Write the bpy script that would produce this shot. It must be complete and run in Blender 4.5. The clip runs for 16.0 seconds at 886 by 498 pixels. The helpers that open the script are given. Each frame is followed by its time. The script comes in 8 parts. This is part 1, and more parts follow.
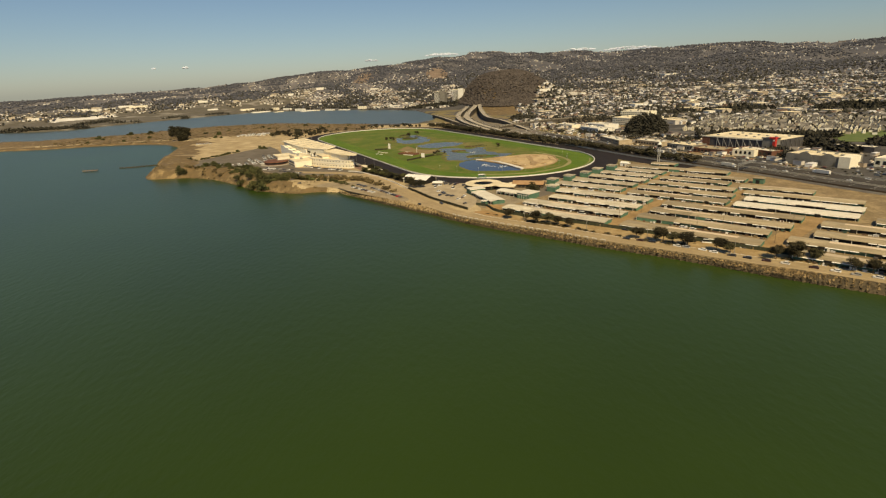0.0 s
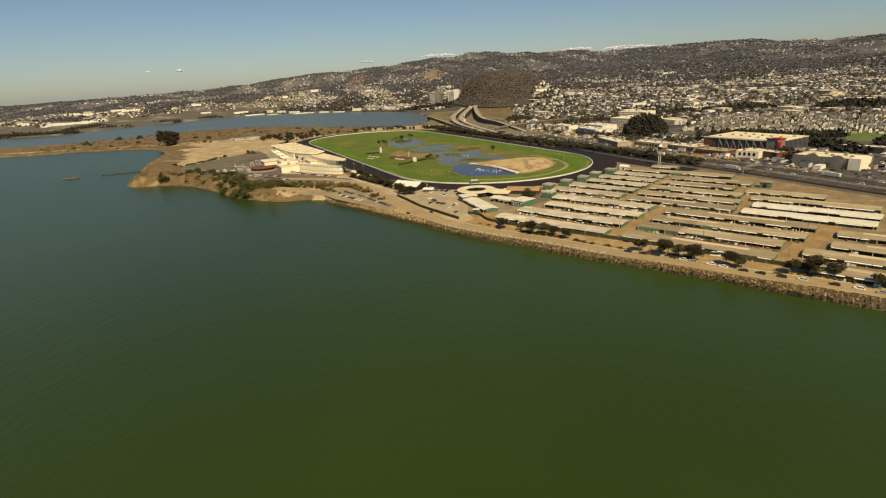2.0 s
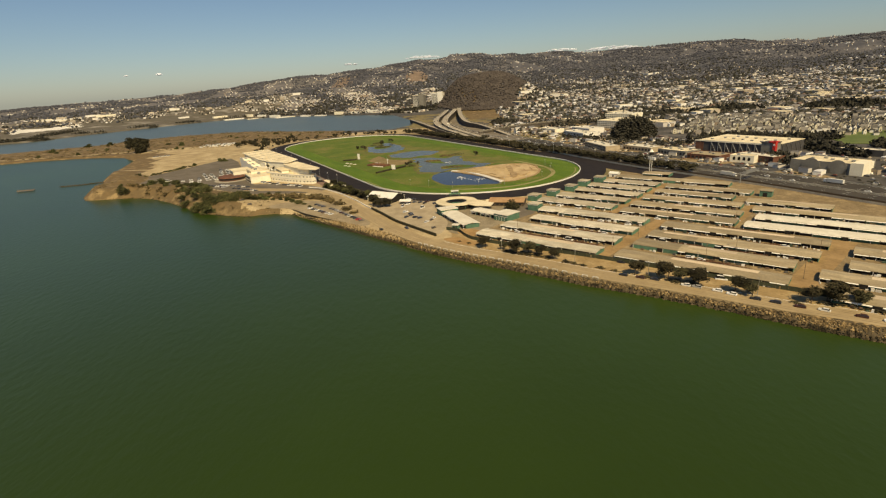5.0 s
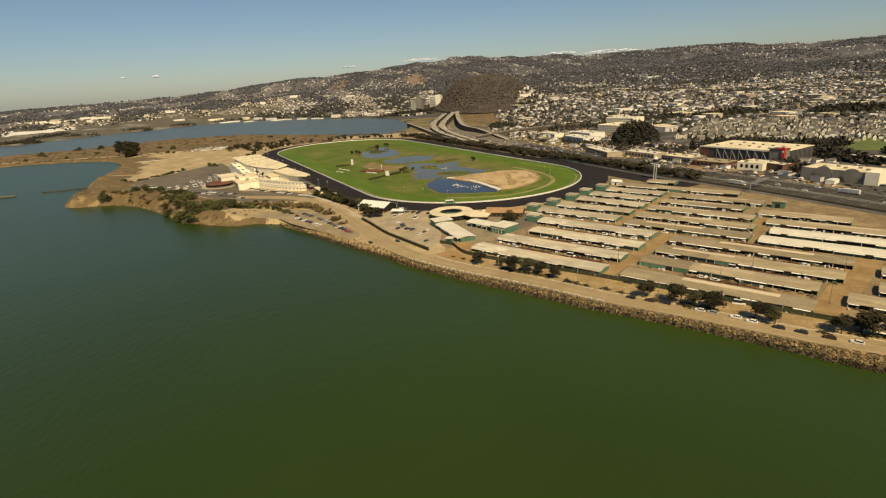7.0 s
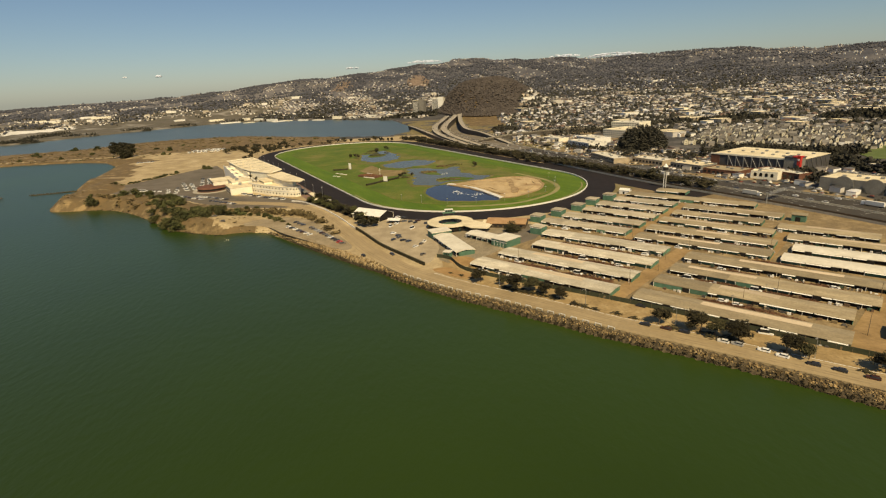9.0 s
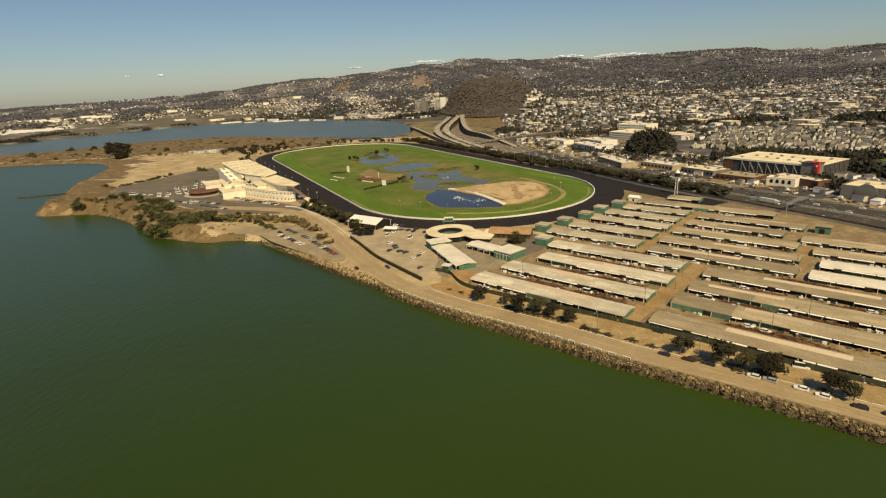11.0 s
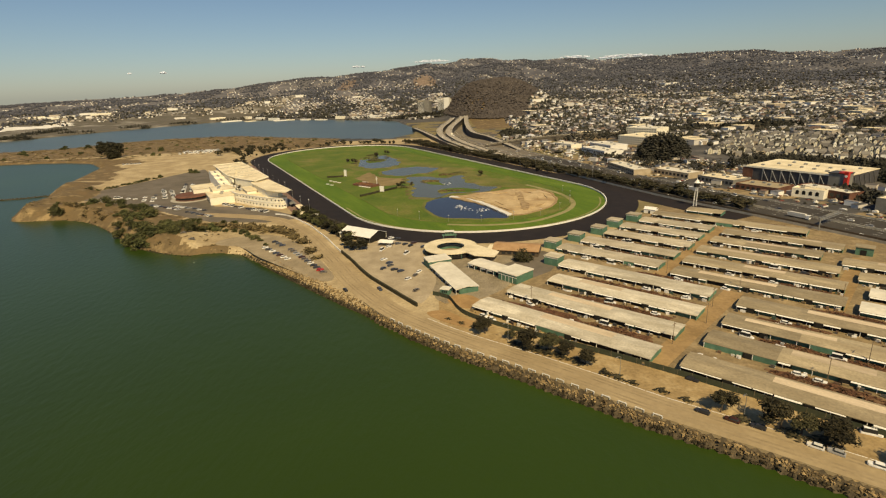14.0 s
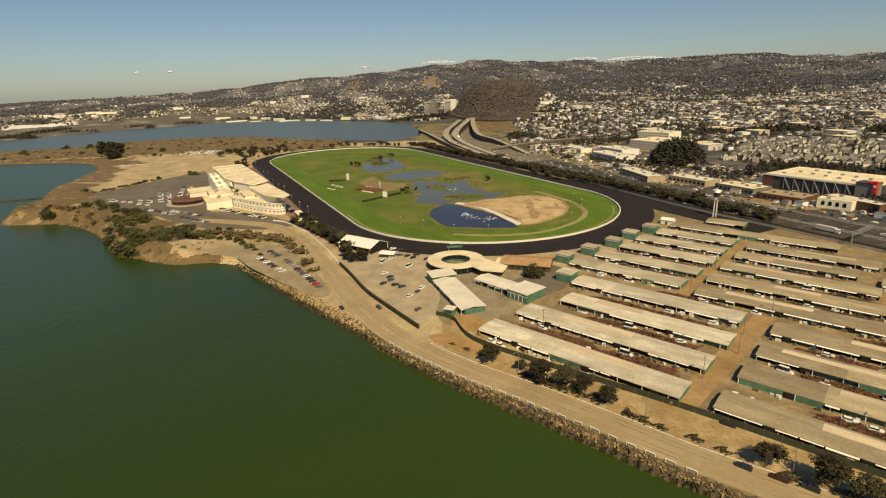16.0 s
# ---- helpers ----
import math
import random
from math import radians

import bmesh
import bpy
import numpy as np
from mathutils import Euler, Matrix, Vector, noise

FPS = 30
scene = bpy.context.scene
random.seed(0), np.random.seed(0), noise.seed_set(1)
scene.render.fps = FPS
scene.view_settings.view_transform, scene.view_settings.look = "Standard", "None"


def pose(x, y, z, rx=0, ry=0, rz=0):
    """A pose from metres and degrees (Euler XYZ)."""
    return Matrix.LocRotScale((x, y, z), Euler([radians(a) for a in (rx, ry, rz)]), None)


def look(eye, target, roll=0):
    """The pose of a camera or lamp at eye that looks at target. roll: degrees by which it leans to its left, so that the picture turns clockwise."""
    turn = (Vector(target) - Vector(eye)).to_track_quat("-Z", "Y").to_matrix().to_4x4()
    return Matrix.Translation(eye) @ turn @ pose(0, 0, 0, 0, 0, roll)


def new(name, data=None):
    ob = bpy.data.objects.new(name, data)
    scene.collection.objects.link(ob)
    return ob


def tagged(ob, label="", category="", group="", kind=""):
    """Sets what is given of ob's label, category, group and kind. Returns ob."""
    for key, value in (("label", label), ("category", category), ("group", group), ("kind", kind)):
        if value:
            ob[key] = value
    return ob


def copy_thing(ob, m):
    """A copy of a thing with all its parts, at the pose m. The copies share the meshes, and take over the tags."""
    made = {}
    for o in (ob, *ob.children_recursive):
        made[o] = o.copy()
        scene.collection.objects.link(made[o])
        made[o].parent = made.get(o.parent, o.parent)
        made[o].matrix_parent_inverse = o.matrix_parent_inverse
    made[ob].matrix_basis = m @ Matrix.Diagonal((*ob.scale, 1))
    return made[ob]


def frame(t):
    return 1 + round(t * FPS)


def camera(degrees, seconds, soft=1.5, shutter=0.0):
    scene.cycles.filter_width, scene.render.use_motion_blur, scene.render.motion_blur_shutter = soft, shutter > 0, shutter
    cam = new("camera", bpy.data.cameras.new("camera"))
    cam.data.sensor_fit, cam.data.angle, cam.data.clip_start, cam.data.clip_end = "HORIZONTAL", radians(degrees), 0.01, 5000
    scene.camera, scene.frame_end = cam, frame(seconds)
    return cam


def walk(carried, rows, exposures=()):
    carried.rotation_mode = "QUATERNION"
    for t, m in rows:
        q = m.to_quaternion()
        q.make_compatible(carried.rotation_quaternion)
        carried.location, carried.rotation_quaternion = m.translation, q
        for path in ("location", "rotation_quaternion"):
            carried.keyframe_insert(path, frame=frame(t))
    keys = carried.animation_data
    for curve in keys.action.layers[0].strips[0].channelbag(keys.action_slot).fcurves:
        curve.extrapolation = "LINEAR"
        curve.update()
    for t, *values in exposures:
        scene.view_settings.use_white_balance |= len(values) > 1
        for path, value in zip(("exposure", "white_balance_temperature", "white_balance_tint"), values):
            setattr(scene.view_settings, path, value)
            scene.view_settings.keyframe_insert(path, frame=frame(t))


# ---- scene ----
from collections import namedtuple

cam = camera(80.1, 16.0, soft=1.2)
# seconds, place, then yaw to the left, pitch up and lean, in degrees
ROWS = [
    (0, -15.5, -857.1, 107.9, 0.27, -18.12, -2.76),
    (0.5, -13.6, -850.5, 107.9, 0.69, -18.09, -2.94),
    (1, -11.8, -843.9, 108.0, 0.72, -18.07, -3.03),
    (1.5, -10.0, -837.4, 108.1, 0.48, -18.06, -3.13),
    (2, -8.3, -830.9, 108.1, 0.13, -18.06, -3.26),
    (2.5, -6.7, -824.4, 108.2, -0.19, -18.00, -3.43),
    (3, -5.1, -818.0, 108.2, -0.48, -17.99, -3.47),
    (3.5, -3.5, -811.6, 108.3, -0.73, -17.96, -3.63),
    (4, -2.1, -805.2, 108.4, -0.98, -17.98, -3.65),
    (6.5, 4.5, -773.8, 108.8, -1.36, -17.78, -3.60),
    (7, 5.6, -767.6, 108.9, -1.39, -17.69, -3.48),
    (7.5, 6.7, -761.4, 109.0, -1.41, -17.61, -3.40),
    (8, 7.7, -755.2, 109.1, -1.35, -17.58, -3.32),
    (8.5, 8.7, -749.1, 109.2, -1.24, -17.53, -3.21),
    (9, 9.6, -743.1, 109.3, -1.16, -17.49, -3.06),
    (11.5, 13.3, -713.1, 109.9, -0.83, -17.46, -2.82),
    (12, 13.9, -707.2, 110.0, -0.76, -17.44, -2.83),
    (12.5, 14.4, -701.3, 110.1, -0.77, -17.49, -2.67),
    (13, 14.9, -695.5, 110.3, -0.75, -17.49, -2.56),
    (13.5, 15.3, -689.7, 110.4, -0.68, -17.50, -2.48),
    (14, 15.7, -683.9, 110.5, -0.58, -17.48, -2.34),
    (14.5, 16.0, -678.1, 110.7, -0.45, -17.46, -2.24),
    (15, 16.2, -672.4, 110.8, -0.31, -17.44, -2.17),
    (15.5, 16.4, -666.7, 111.0, -0.09, -17.40, -2.06),
    (16, 16.5, -661.0, 111.1, 0.01, -17.35, -1.92),
]


def aim(x, y, z, yaw, pitch, lean):
    yw, pt = radians(yaw), radians(pitch)
    ahead = Vector((-math.sin(yw) * math.cos(pt), math.cos(yw) * math.cos(pt), math.sin(pt)))
    eye = Vector((x, y, z))
    return look(eye, eye + 100 * ahead, lean)


walk(cam, [(t, aim(*p)) for t, *p in ROWS], [(0.0, -0.08, 7650, 10)])

# ---- light ----
SUN_FROM = Vector((0.24, -0.85, 0.96)).normalized()
world = bpy.data.worlds.new("sky")
scene.world = world
world.use_nodes = True
wt = world.node_tree
sky = wt.nodes.new("ShaderNodeTexSky")
sky.sky_type = "NISHITA"
sky.sun_disc = False
sky.sun_elevation = math.asin(SUN_FROM.z)
sky.sun_rotation = math.atan2(SUN_FROM.x, SUN_FROM.y)
sky.altitude = 100
sky.air_density, sky.dust_density, sky.ozone_density = 1.0, 0.5, 7.0
wt.links.new(sky.outputs[0], wt.nodes["Background"].inputs[0])
wt.nodes["Background"].inputs[1].default_value = 0.08
sun = new("sun", bpy.data.lights.new("sun", "SUN"))
sun.data.energy, sun.data.angle, sun.data.color = 5.0, radians(0.55), (1.0, 0.845, 0.54)
sun.matrix_world = look(SUN_FROM * 1000, (0, 0, 0))

# ---- materials ----


def material(name, one, two, size=6.0, fine=0.8, rough=0.85, metal=0.0, bump=0.15, third=None, island=0.0, pick=0.0, spec=0.3, vary=0.13, grainway=None):
    """A surface whose colour wanders between two or three colours at a coarse and a fine scale.
    size, fine: metres across of the two scales; island, pick: how far pieces and copies differ in brightness;
    grainway: (angle, times), the coarse scale drawn out so many times along that way."""
    m = bpy.data.materials.new(name)
    m.use_nodes = True
    t = m.node_tree
    b = t.nodes["Principled BSDF"]
    geo = t.nodes.new("ShaderNodeNewGeometry")
    coarse, grain = t.nodes.new("ShaderNodeTexNoise"), t.nodes.new("ShaderNodeTexNoise")
    for node, s, d in ((coarse, size, 4), (grain, fine, 3)):
        node.inputs["Scale"].default_value = 1.0 / s
        node.inputs["Detail"].default_value = d
        node.inputs["Roughness"].default_value = 0.6
        t.links.new(geo.outputs["Position"], node.inputs["Vector"])
    if grainway:
        way = t.nodes.new("ShaderNodeMapping")
        way.vector_type = "TEXTURE"
        way.inputs["Rotation"].default_value = (0, 0, grainway[0])
        way.inputs["Scale"].default_value = (grainway[1], 1, 1)
        t.links.new(geo.outputs["Position"], way.inputs[0])
        t.links.new(way.outputs[0], coarse.inputs["Vector"])
    ramp = t.nodes.new("ShaderNodeValToRGB")
    e = ramp.color_ramp.elements
    e[0].position, e[1].position = 0.34, 0.66
    e[0].color, e[1].color = (*one, 1), (*two, 1)
    if third:
        k = e.new(0.52)
        k.color = (*third, 1)
    t.links.new(coarse.outputs[0], ramp.inputs[0])
    mul = t.nodes.new("ShaderNodeMapRange")
    mul.inputs["From Min"].default_value, mul.inputs["From Max"].default_value = 0.3, 0.7
    mul.inputs["To Min"].default_value, mul.inputs["To Max"].default_value = 1 - vary, 1 + vary
    t.links.new(grain.outputs[0], mul.inputs["Value"])
    last = mul.outputs[0]
    for amount, socket in ((island, geo.outputs["Random Per Island"]), (pick, None)):
        if not amount:
            continue
        if socket is None:
            socket = t.nodes.new("ShaderNodeObjectInfo").outputs["Random"]
        r = t.nodes.new("ShaderNodeMapRange")
        r.inputs["To Min"].default_value, r.inputs["To Max"].default_value = 1 - amount, 1 + amount
        t.links.new(socket, r.inputs["Value"])
        x = t.nodes.new("ShaderNodeMath")
        x.operation = "MULTIPLY"
        t.links.new(last, x.inputs[0])
        t.links.new(r.outputs[0], x.inputs[1])
        last = x.outputs[0]
    vm = t.nodes.new("ShaderNodeVectorMath")
    vm.operation = "SCALE"
    t.links.new(ramp.outputs[0], vm.inputs[0])
    t.links.new(last, vm.inputs["Scale"])
    t.links.new(vm.outputs[0], b.inputs["Base Color"])
    b.inputs["Roughness"].default_value, b.inputs["Metallic"].default_value = rough, metal
    b.inputs["Specular IOR Level"].default_value = spec
    if bump:
        bn = t.nodes.new("ShaderNodeBump")
        bn.inputs["Strength"].default_value, bn.inputs["Distance"].default_value = bump, fine * 0.4
        t.links.new(grain.outputs[0], bn.inputs["Height"])
        t.links.new(bn.outputs[0], b.inputs["Normal"])
    return m


def piece_colours(name, colours, rough=0.8, by_island=True, grain=0.5):
    """Paint that differs from piece to piece (by island) or from copy to copy, out of a row of colours."""
    m = material(name, colours[0], colours[0], 4.0, grain, rough, bump=0.05)
    t = m.node_tree
    ramp = [n for n in t.nodes if n.type == "VALTORGB"][0]
    for link in list(ramp.inputs[0].links):
        t.links.remove(link)
    source = t.nodes.new("ShaderNodeNewGeometry").outputs["Random Per Island"] if by_island else t.nodes.new("ShaderNodeObjectInfo").outputs["Random"]
    t.links.new(source, ramp.inputs[0])
    cr = ramp.color_ramp
    cr.interpolation = "CONSTANT"
    while len(cr.elements) > 1:
        cr.elements.remove(cr.elements[-1])
    cr.elements[0].position, cr.elements[0].color = 0.0, (*colours[0], 1)
    for i, c in enumerate(colours[1:], 1):
        cr.elements.new(i / len(colours)).color = (*c, 1)
    return m


def water_material(name, body, rough, chop, size):
    m = bpy.data.materials.new(name)
    m.use_nodes = True
    t = m.node_tree
    b = t.nodes["Principled BSDF"]
    geo = t.nodes.new("ShaderNodeNewGeometry")
    patch = t.nodes.new("ShaderNodeTexNoise")
    patch.inputs["Scale"].default_value, patch.inputs["Detail"].default_value = 1 / 260.0, 4
    ramp = t.nodes.new("ShaderNodeValToRGB")
    e = ramp.color_ramp.elements
    e[0].position, e[1].position = 0.35, 0.7
    e[0].color, e[1].color = (*[c * 0.86 for c in body], 1), (*[c * 1.14 for c in body], 1)
    t.links.new(geo.outputs["Position"], patch.inputs["Vector"])
    t.links.new(patch.outputs[0], ramp.inputs[0])
    t.links.new(ramp.outputs[0], b.inputs["Base Color"])
    b.inputs["Roughness"].default_value = rough
    b.inputs["IOR"].default_value = 1.33
    b.inputs["Specular IOR Level"].default_value = 0.42
    stretch = t.nodes.new("ShaderNodeMapping")
    stretch.inputs["Scale"].default_value = (1.0, 0.55, 1.0)
    stretch.inputs["Rotation"].default_value = (0, 0, 0.5)
    wave = t.nodes.new("ShaderNodeTexNoise")
    wave.inputs["Scale"].default_value, wave.inputs["Detail"].default_value = 1 / size, 5
    bn = t.nodes.new("ShaderNodeBump")
    bn.inputs["Strength"].default_value, bn.inputs["Distance"].default_value = chop, 0.4
    t.links.new(geo.outputs["Position"], stretch.inputs[0])
    t.links.new(stretch.outputs[0], wave.inputs["Vector"])
    t.links.new(wave.outputs[0], bn.inputs["Height"])
    t.links.new(bn.outputs[0], b.inputs["Normal"])
    return m


BAY = water_material("bay_water", (0.027, 0.051, 0.0075), 0.3, 0.6, 3.5)
LAGOON = water_material("lagoon_water", (0.070, 0.091, 0.078), 0.3, 0.8, 4.0)
POND = water_material("pond_water", (0.026, 0.028, 0.044), 0.12, 0.2, 1.5)
POND.node_tree.nodes["Principled BSDF"].inputs["Specular IOR Level"].default_value = 0.3
WETLAND = water_material("shallow_pond_water", (0.082, 0.084, 0.056), 0.18, 0.15, 1.5)
WETLAND.node_tree.nodes["Principled BSDF"].inputs["Specular IOR Level"].default_value = 0.2
DIRT = material("packed_dirt", (0.32, 0.242, 0.135), (0.49, 0.392, 0.238), 22, 1.6, bump=0.2, third=(0.405, 0.315, 0.182), vary=0.2)
YARD = material("yard_dirt", (0.190, 0.140, 0.076), (0.345, 0.260, 0.146), 9, 1.2, bump=0.25, third=(0.250, 0.186, 0.102), vary=0.22)
# dry slopes beyond the lagoon, with the haze's grey-violet in their colour
FARTOWN = material("dry_hazy_far_slope", (0.092, 0.090, 0.094), (0.190, 0.178, 0.174), 110, 9, bump=0.1, vary=0.2)
MUDFLAT = material("grey_flat", (0.13, 0.118, 0.096), (0.29, 0.27, 0.235), 120, 14, third=(0.105, 0.092, 0.066))
SCRUB = material("dry_scrub", (0.176, 0.119, 0.056), (0.298, 0.214, 0.108), 14, 1.0, bump=0.4, third=(0.138, 0.099, 0.050))
ASPHALT = material("asphalt", (0.115, 0.098, 0.075), (0.17, 0.146, 0.115), 18, 0.7, bump=0.1)
FREEWAY = material("freeway_paving", (0.041, 0.036, 0.030), (0.068, 0.060, 0.050), 30, 1.5, bump=0.05)
WORNPAVING = material("worn_concrete_paving", (0.150, 0.128, 0.098), (0.225, 0.195, 0.152), 30, 1.5, bump=0.05)
PALEROAD = material("worn_road", (0.315, 0.238, 0.134), (0.405, 0.312, 0.182), 14, 2.0, bump=0.03, vary=0.09)
WHEELWEAR = material("wheel_worn_road", (0.262, 0.198, 0.113), (0.352, 0.272, 0.160), 9, 1.4, bump=0.03, vary=0.14)
GRAVEL = material("gravel", (0.245, 0.196, 0.124), (0.365, 0.300, 0.200), 12, 0.7, bump=0.25, third=(0.305, 0.247, 0.160), vary=0.2)
CONCRETE = material("concrete", (0.36, 0.33, 0.27), (0.46, 0.43, 0.36), 5, 0.6, bump=0.1)
TRACK = material("dark_track_surface", (0.013, 0.010, 0.010), (0.023, 0.017, 0.016), 9, 0.6, bump=0.1)
TURF = material("turf", (0.068, 0.130, 0.009), (0.122, 0.185, 0.020), 9, 1.3, bump=0.3, third=(0.092, 0.155, 0.012), vary=0.2, grainway=(2.0176, 6))
INFIELD = material("infield_grass", (0.066, 0.112, 0.011), (0.175, 0.165, 0.044), 40, 2.0, bump=0.4, third=(0.104, 0.142, 0.018), vary=0.25)
MARSH = material("trampled_marsh", (0.092, 0.086, 0.026), (0.185, 0.150, 0.062), 9, 1.2, bump=0.4, third=(0.135, 0.112, 0.040), vary=0.22)
RINGPATH = material("infield_path", (0.21, 0.195, 0.08), (0.31, 0.275, 0.13), 14, 1.0)
SAND = material("sand", (0.33, 0.225, 0.115), (0.54, 0.41, 0.24), 16, 1.2, bump=0.4, third=(0.46, 0.34, 0.19))
DARKSAND = material("darker_brown_sand", (0.25, 0.165, 0.082), (0.40, 0.29, 0.16), 5, 0.9, bump=0.5)
WHITE = material("white_paint", (0.74, 0.72, 0.66), (0.82, 0.80, 0.75), 3, 0.4, 0.5, bump=0.03)
CREAM = material("cream_stucco", (0.79, 0.73, 0.58), (0.86, 0.81, 0.67), 6, 0.5, 0.8, bump=0.06)
CREAMROOF = material("cream_roof", (0.612, 0.524, 0.353), (0.816, 0.728, 0.533), 12, 0.8, 0.8, bump=0.08, third=(0.745, 0.650, 0.456))
DRYGRASS = material("dry_infield_grass", (0.105, 0.125, 0.024), (0.20, 0.17, 0.058), 18, 1.5, bump=0.3, third=(0.145, 0.145, 0.036), vary=0.22)
LOTPAVE = material("worn_lot_paving", (0.319, 0.260, 0.174), (0.443, 0.367, 0.255), 11, 1.0, bump=0.1)
COURT = material("grey_brown_court", (0.20, 0.165, 0.11), (0.31, 0.26, 0.18), 8, 1.0, bump=0.1, vary=0.2)
SALT = material("white_flat", (0.62, 0.60, 0.55), (0.76, 0.74, 0.70), 60, 6)
WEEDBED = material("rust_red_weed_bed", (0.085, 0.045, 0.024), (0.185, 0.115, 0.060), 3, 0.6, bump=0.5, third=(0.120, 0.056, 0.032), island=0.4)
BLUFFLEAF = material("bluff_leaves", (0.053, 0.062, 0.023), (0.100, 0.101, 0.040), 4, 0.8, 0.85, bump=0.3, island=0.35, pick=0.3)
ROADLEAF = material("dull_dark_leaves", (0.026, 0.023, 0.012), (0.056, 0.047, 0.023), 3, 0.7, 0.85, bump=0.3, island=0.5, pick=0.25)
ROOF = material("barn_roof_sheet", (0.273, 0.220, 0.139), (0.407, 0.334, 0.216), 5, 0.8, 0.75, bump=0.05, pick=0.2, vary=0.17, third=(0.325, 0.268, 0.173), grainway=(-0.742, 3))
FADEDROOF = material("faded_barn_roof", (0.335, 0.288, 0.204), (0.515, 0.455, 0.342), 6, 0.8, 0.75, bump=0.05, pick=0.16, vary=0.17, third=(0.42, 0.366, 0.270), grainway=(-0.742, 2.5))
BRIGHTROOF = material("bright_barn_roof", (0.40, 0.355, 0.265), (0.63, 0.58, 0.465), 6, 0.8, 0.75, bump=0.05, pick=0.16, vary=0.17, third=(0.50, 0.452, 0.352), grainway=(-0.742, 2.5))
NEWSHEET = material("new_roof_sheet", (0.515, 0.413, 0.282), (0.659, 0.537, 0.378), 4, 0.9, 0.7, bump=0.03, pick=0.14, vary=0.1, grainway=(-0.742, 5))
PALEROOF = material("pale_roof_sheet", (0.60, 0.56, 0.46), (0.73, 0.69, 0.59), 9, 2.4, 0.7, bump=0.03, vary=0.07)
GREEN = material("green_boards", (0.068, 0.155, 0.105), (0.108, 0.215, 0.152), 3, 0.4, 0.7, bump=0.1, pick=0.15)
# near black: shade put into the colour of openings, plain paint on the tank
DARK = material("shade_and_paint_black", (0.012, 0.011, 0.010), (0.02, 0.018, 0.016), 2, 0.5)
BRICK = material("brown_brick", (0.11, 0.05, 0.034), (0.17, 0.08, 0.053), 4, 0.4, 0.85)
GLASS = material("window_glass", (0.02, 0.022, 0.025), (0.034, 0.036, 0.038), 5, 1.0, 0.15, bump=0.0, spec=0.4)
RED = material("red_panel", (0.45, 0.03, 0.025), (0.55, 0.045, 0.035), 5, 0.6, 0.5, bump=0.03)
SLATE = material("dark_grey_cladding", (0.055, 0.053, 0.056), (0.085, 0.082, 0.084), 6, 0.8, 0.6)
GREY = material("grey_wall", (0.17, 0.162, 0.145), (0.24, 0.23, 0.205), 8, 0.8, 0.8)
STEEL = material("galvanised_steel", (0.30, 0.30, 0.29), (0.42, 0.42, 0.40), 2, 0.3, 0.45, metal=0.6, bump=0.02)
WOOD = material("weathered_wood", (0.16, 0.12, 0.075), (0.24, 0.18, 0.12), 2, 0.3)
ROCK = material("riprap_stone", (0.108, 0.076, 0.039), (0.381, 0.275, 0.141), 3, 0.5, 0.9, bump=0.4, island=0.55)
WETROCK = material("wet_weedy_stone", (0.022, 0.018, 0.010), (0.060, 0.047, 0.026), 2, 0.4, 0.6, bump=0.4, island=0.5)
BARK = material("bark", (0.07, 0.05, 0.035), (0.12, 0.09, 0.06), 1.5, 0.3, bump=0.5)
LEAF = material("dark_leaves", (0.022, 0.021, 0.011), (0.046, 0.041, 0.020), 3, 0.7, 0.8, bump=0.3, island=0.45, pick=0.25)
OLIVE = material("olive_scrub_leaves", (0.048, 0.054, 0.019), (0.096, 0.093, 0.037), 4, 0.7, 0.8, bump=0.3, island=0.4, pick=0.25)
RUST = material("rust_red_weeds", (0.13, 0.06, 0.03), (0.20, 0.10, 0.05), 3, 0.6, 0.9, bump=0.4, island=0.4)
DULLLEAF = material("grey_green_leaves", (0.040, 0.040, 0.018), (0.082, 0.073, 0.034), 3, 0.7, 0.85, bump=0.3, island=0.5, pick=0.2)
BROWNWALL = material("brown_boards", (0.075, 0.055, 0.038), (0.12, 0.09, 0.06), 3, 0.5)
BRUSH = material("dry_brush", (0.082, 0.062, 0.028), (0.165, 0.124, 0.058), 4, 0.7, 0.9, bump=0.3, island=0.4, pick=0.25)
TYRE = material("tyre_rubber", (0.015, 0.015, 0.015), (0.025, 0.025, 0.025), 1, 0.2)
CITY = material("city_ground", (0.050, 0.048, 0.047), (0.130, 0.121, 0.111), 45, 5, bump=0.2, third=(0.080, 0.075, 0.070), vary=0.25)
FENCE = material("dark_fence_boards", (0.035, 0.045, 0.028), (0.06, 0.065, 0.04), 4, 0.6)
# blue pushed up in the base colour to imitate distance haze
WOODED = material("hazy_wooded_slope", (0.066, 0.068, 0.082), (0.130, 0.125, 0.130), 90, 8, bump=0.2, vary=0.2)
DARKGROUND = material("dark_brown_ground", (0.030, 0.024, 0.018), (0.062, 0.050, 0.036), 5, 0.8, bump=0.4)
# rubble darkened to act as the shadow gaps between boulders
RUBBLE = material("gap_shade_rubble", (0.045, 0.035, 0.021), (0.115, 0.088, 0.052), 2.0, 0.6, bump=0.5, vary=0.3)
ALLEY = material("orange_dirt_alley", (0.247, 0.162, 0.073), (0.360, 0.242, 0.116), 10, 1.5)
VERGE = material("rusty_dry_verge", (0.285, 0.200, 0.094), (0.43, 0.325, 0.175), 8, 1.3, bump=0.25, third=(0.345, 0.245, 0.118), vary=0.2)
BARESLOPE = material("bare_hillside", (0.150, 0.112, 0.084), (0.255, 0.192, 0.145), 60, 8, bump=0.2, third=(0.20, 0.150, 0.112), vary=0.25)
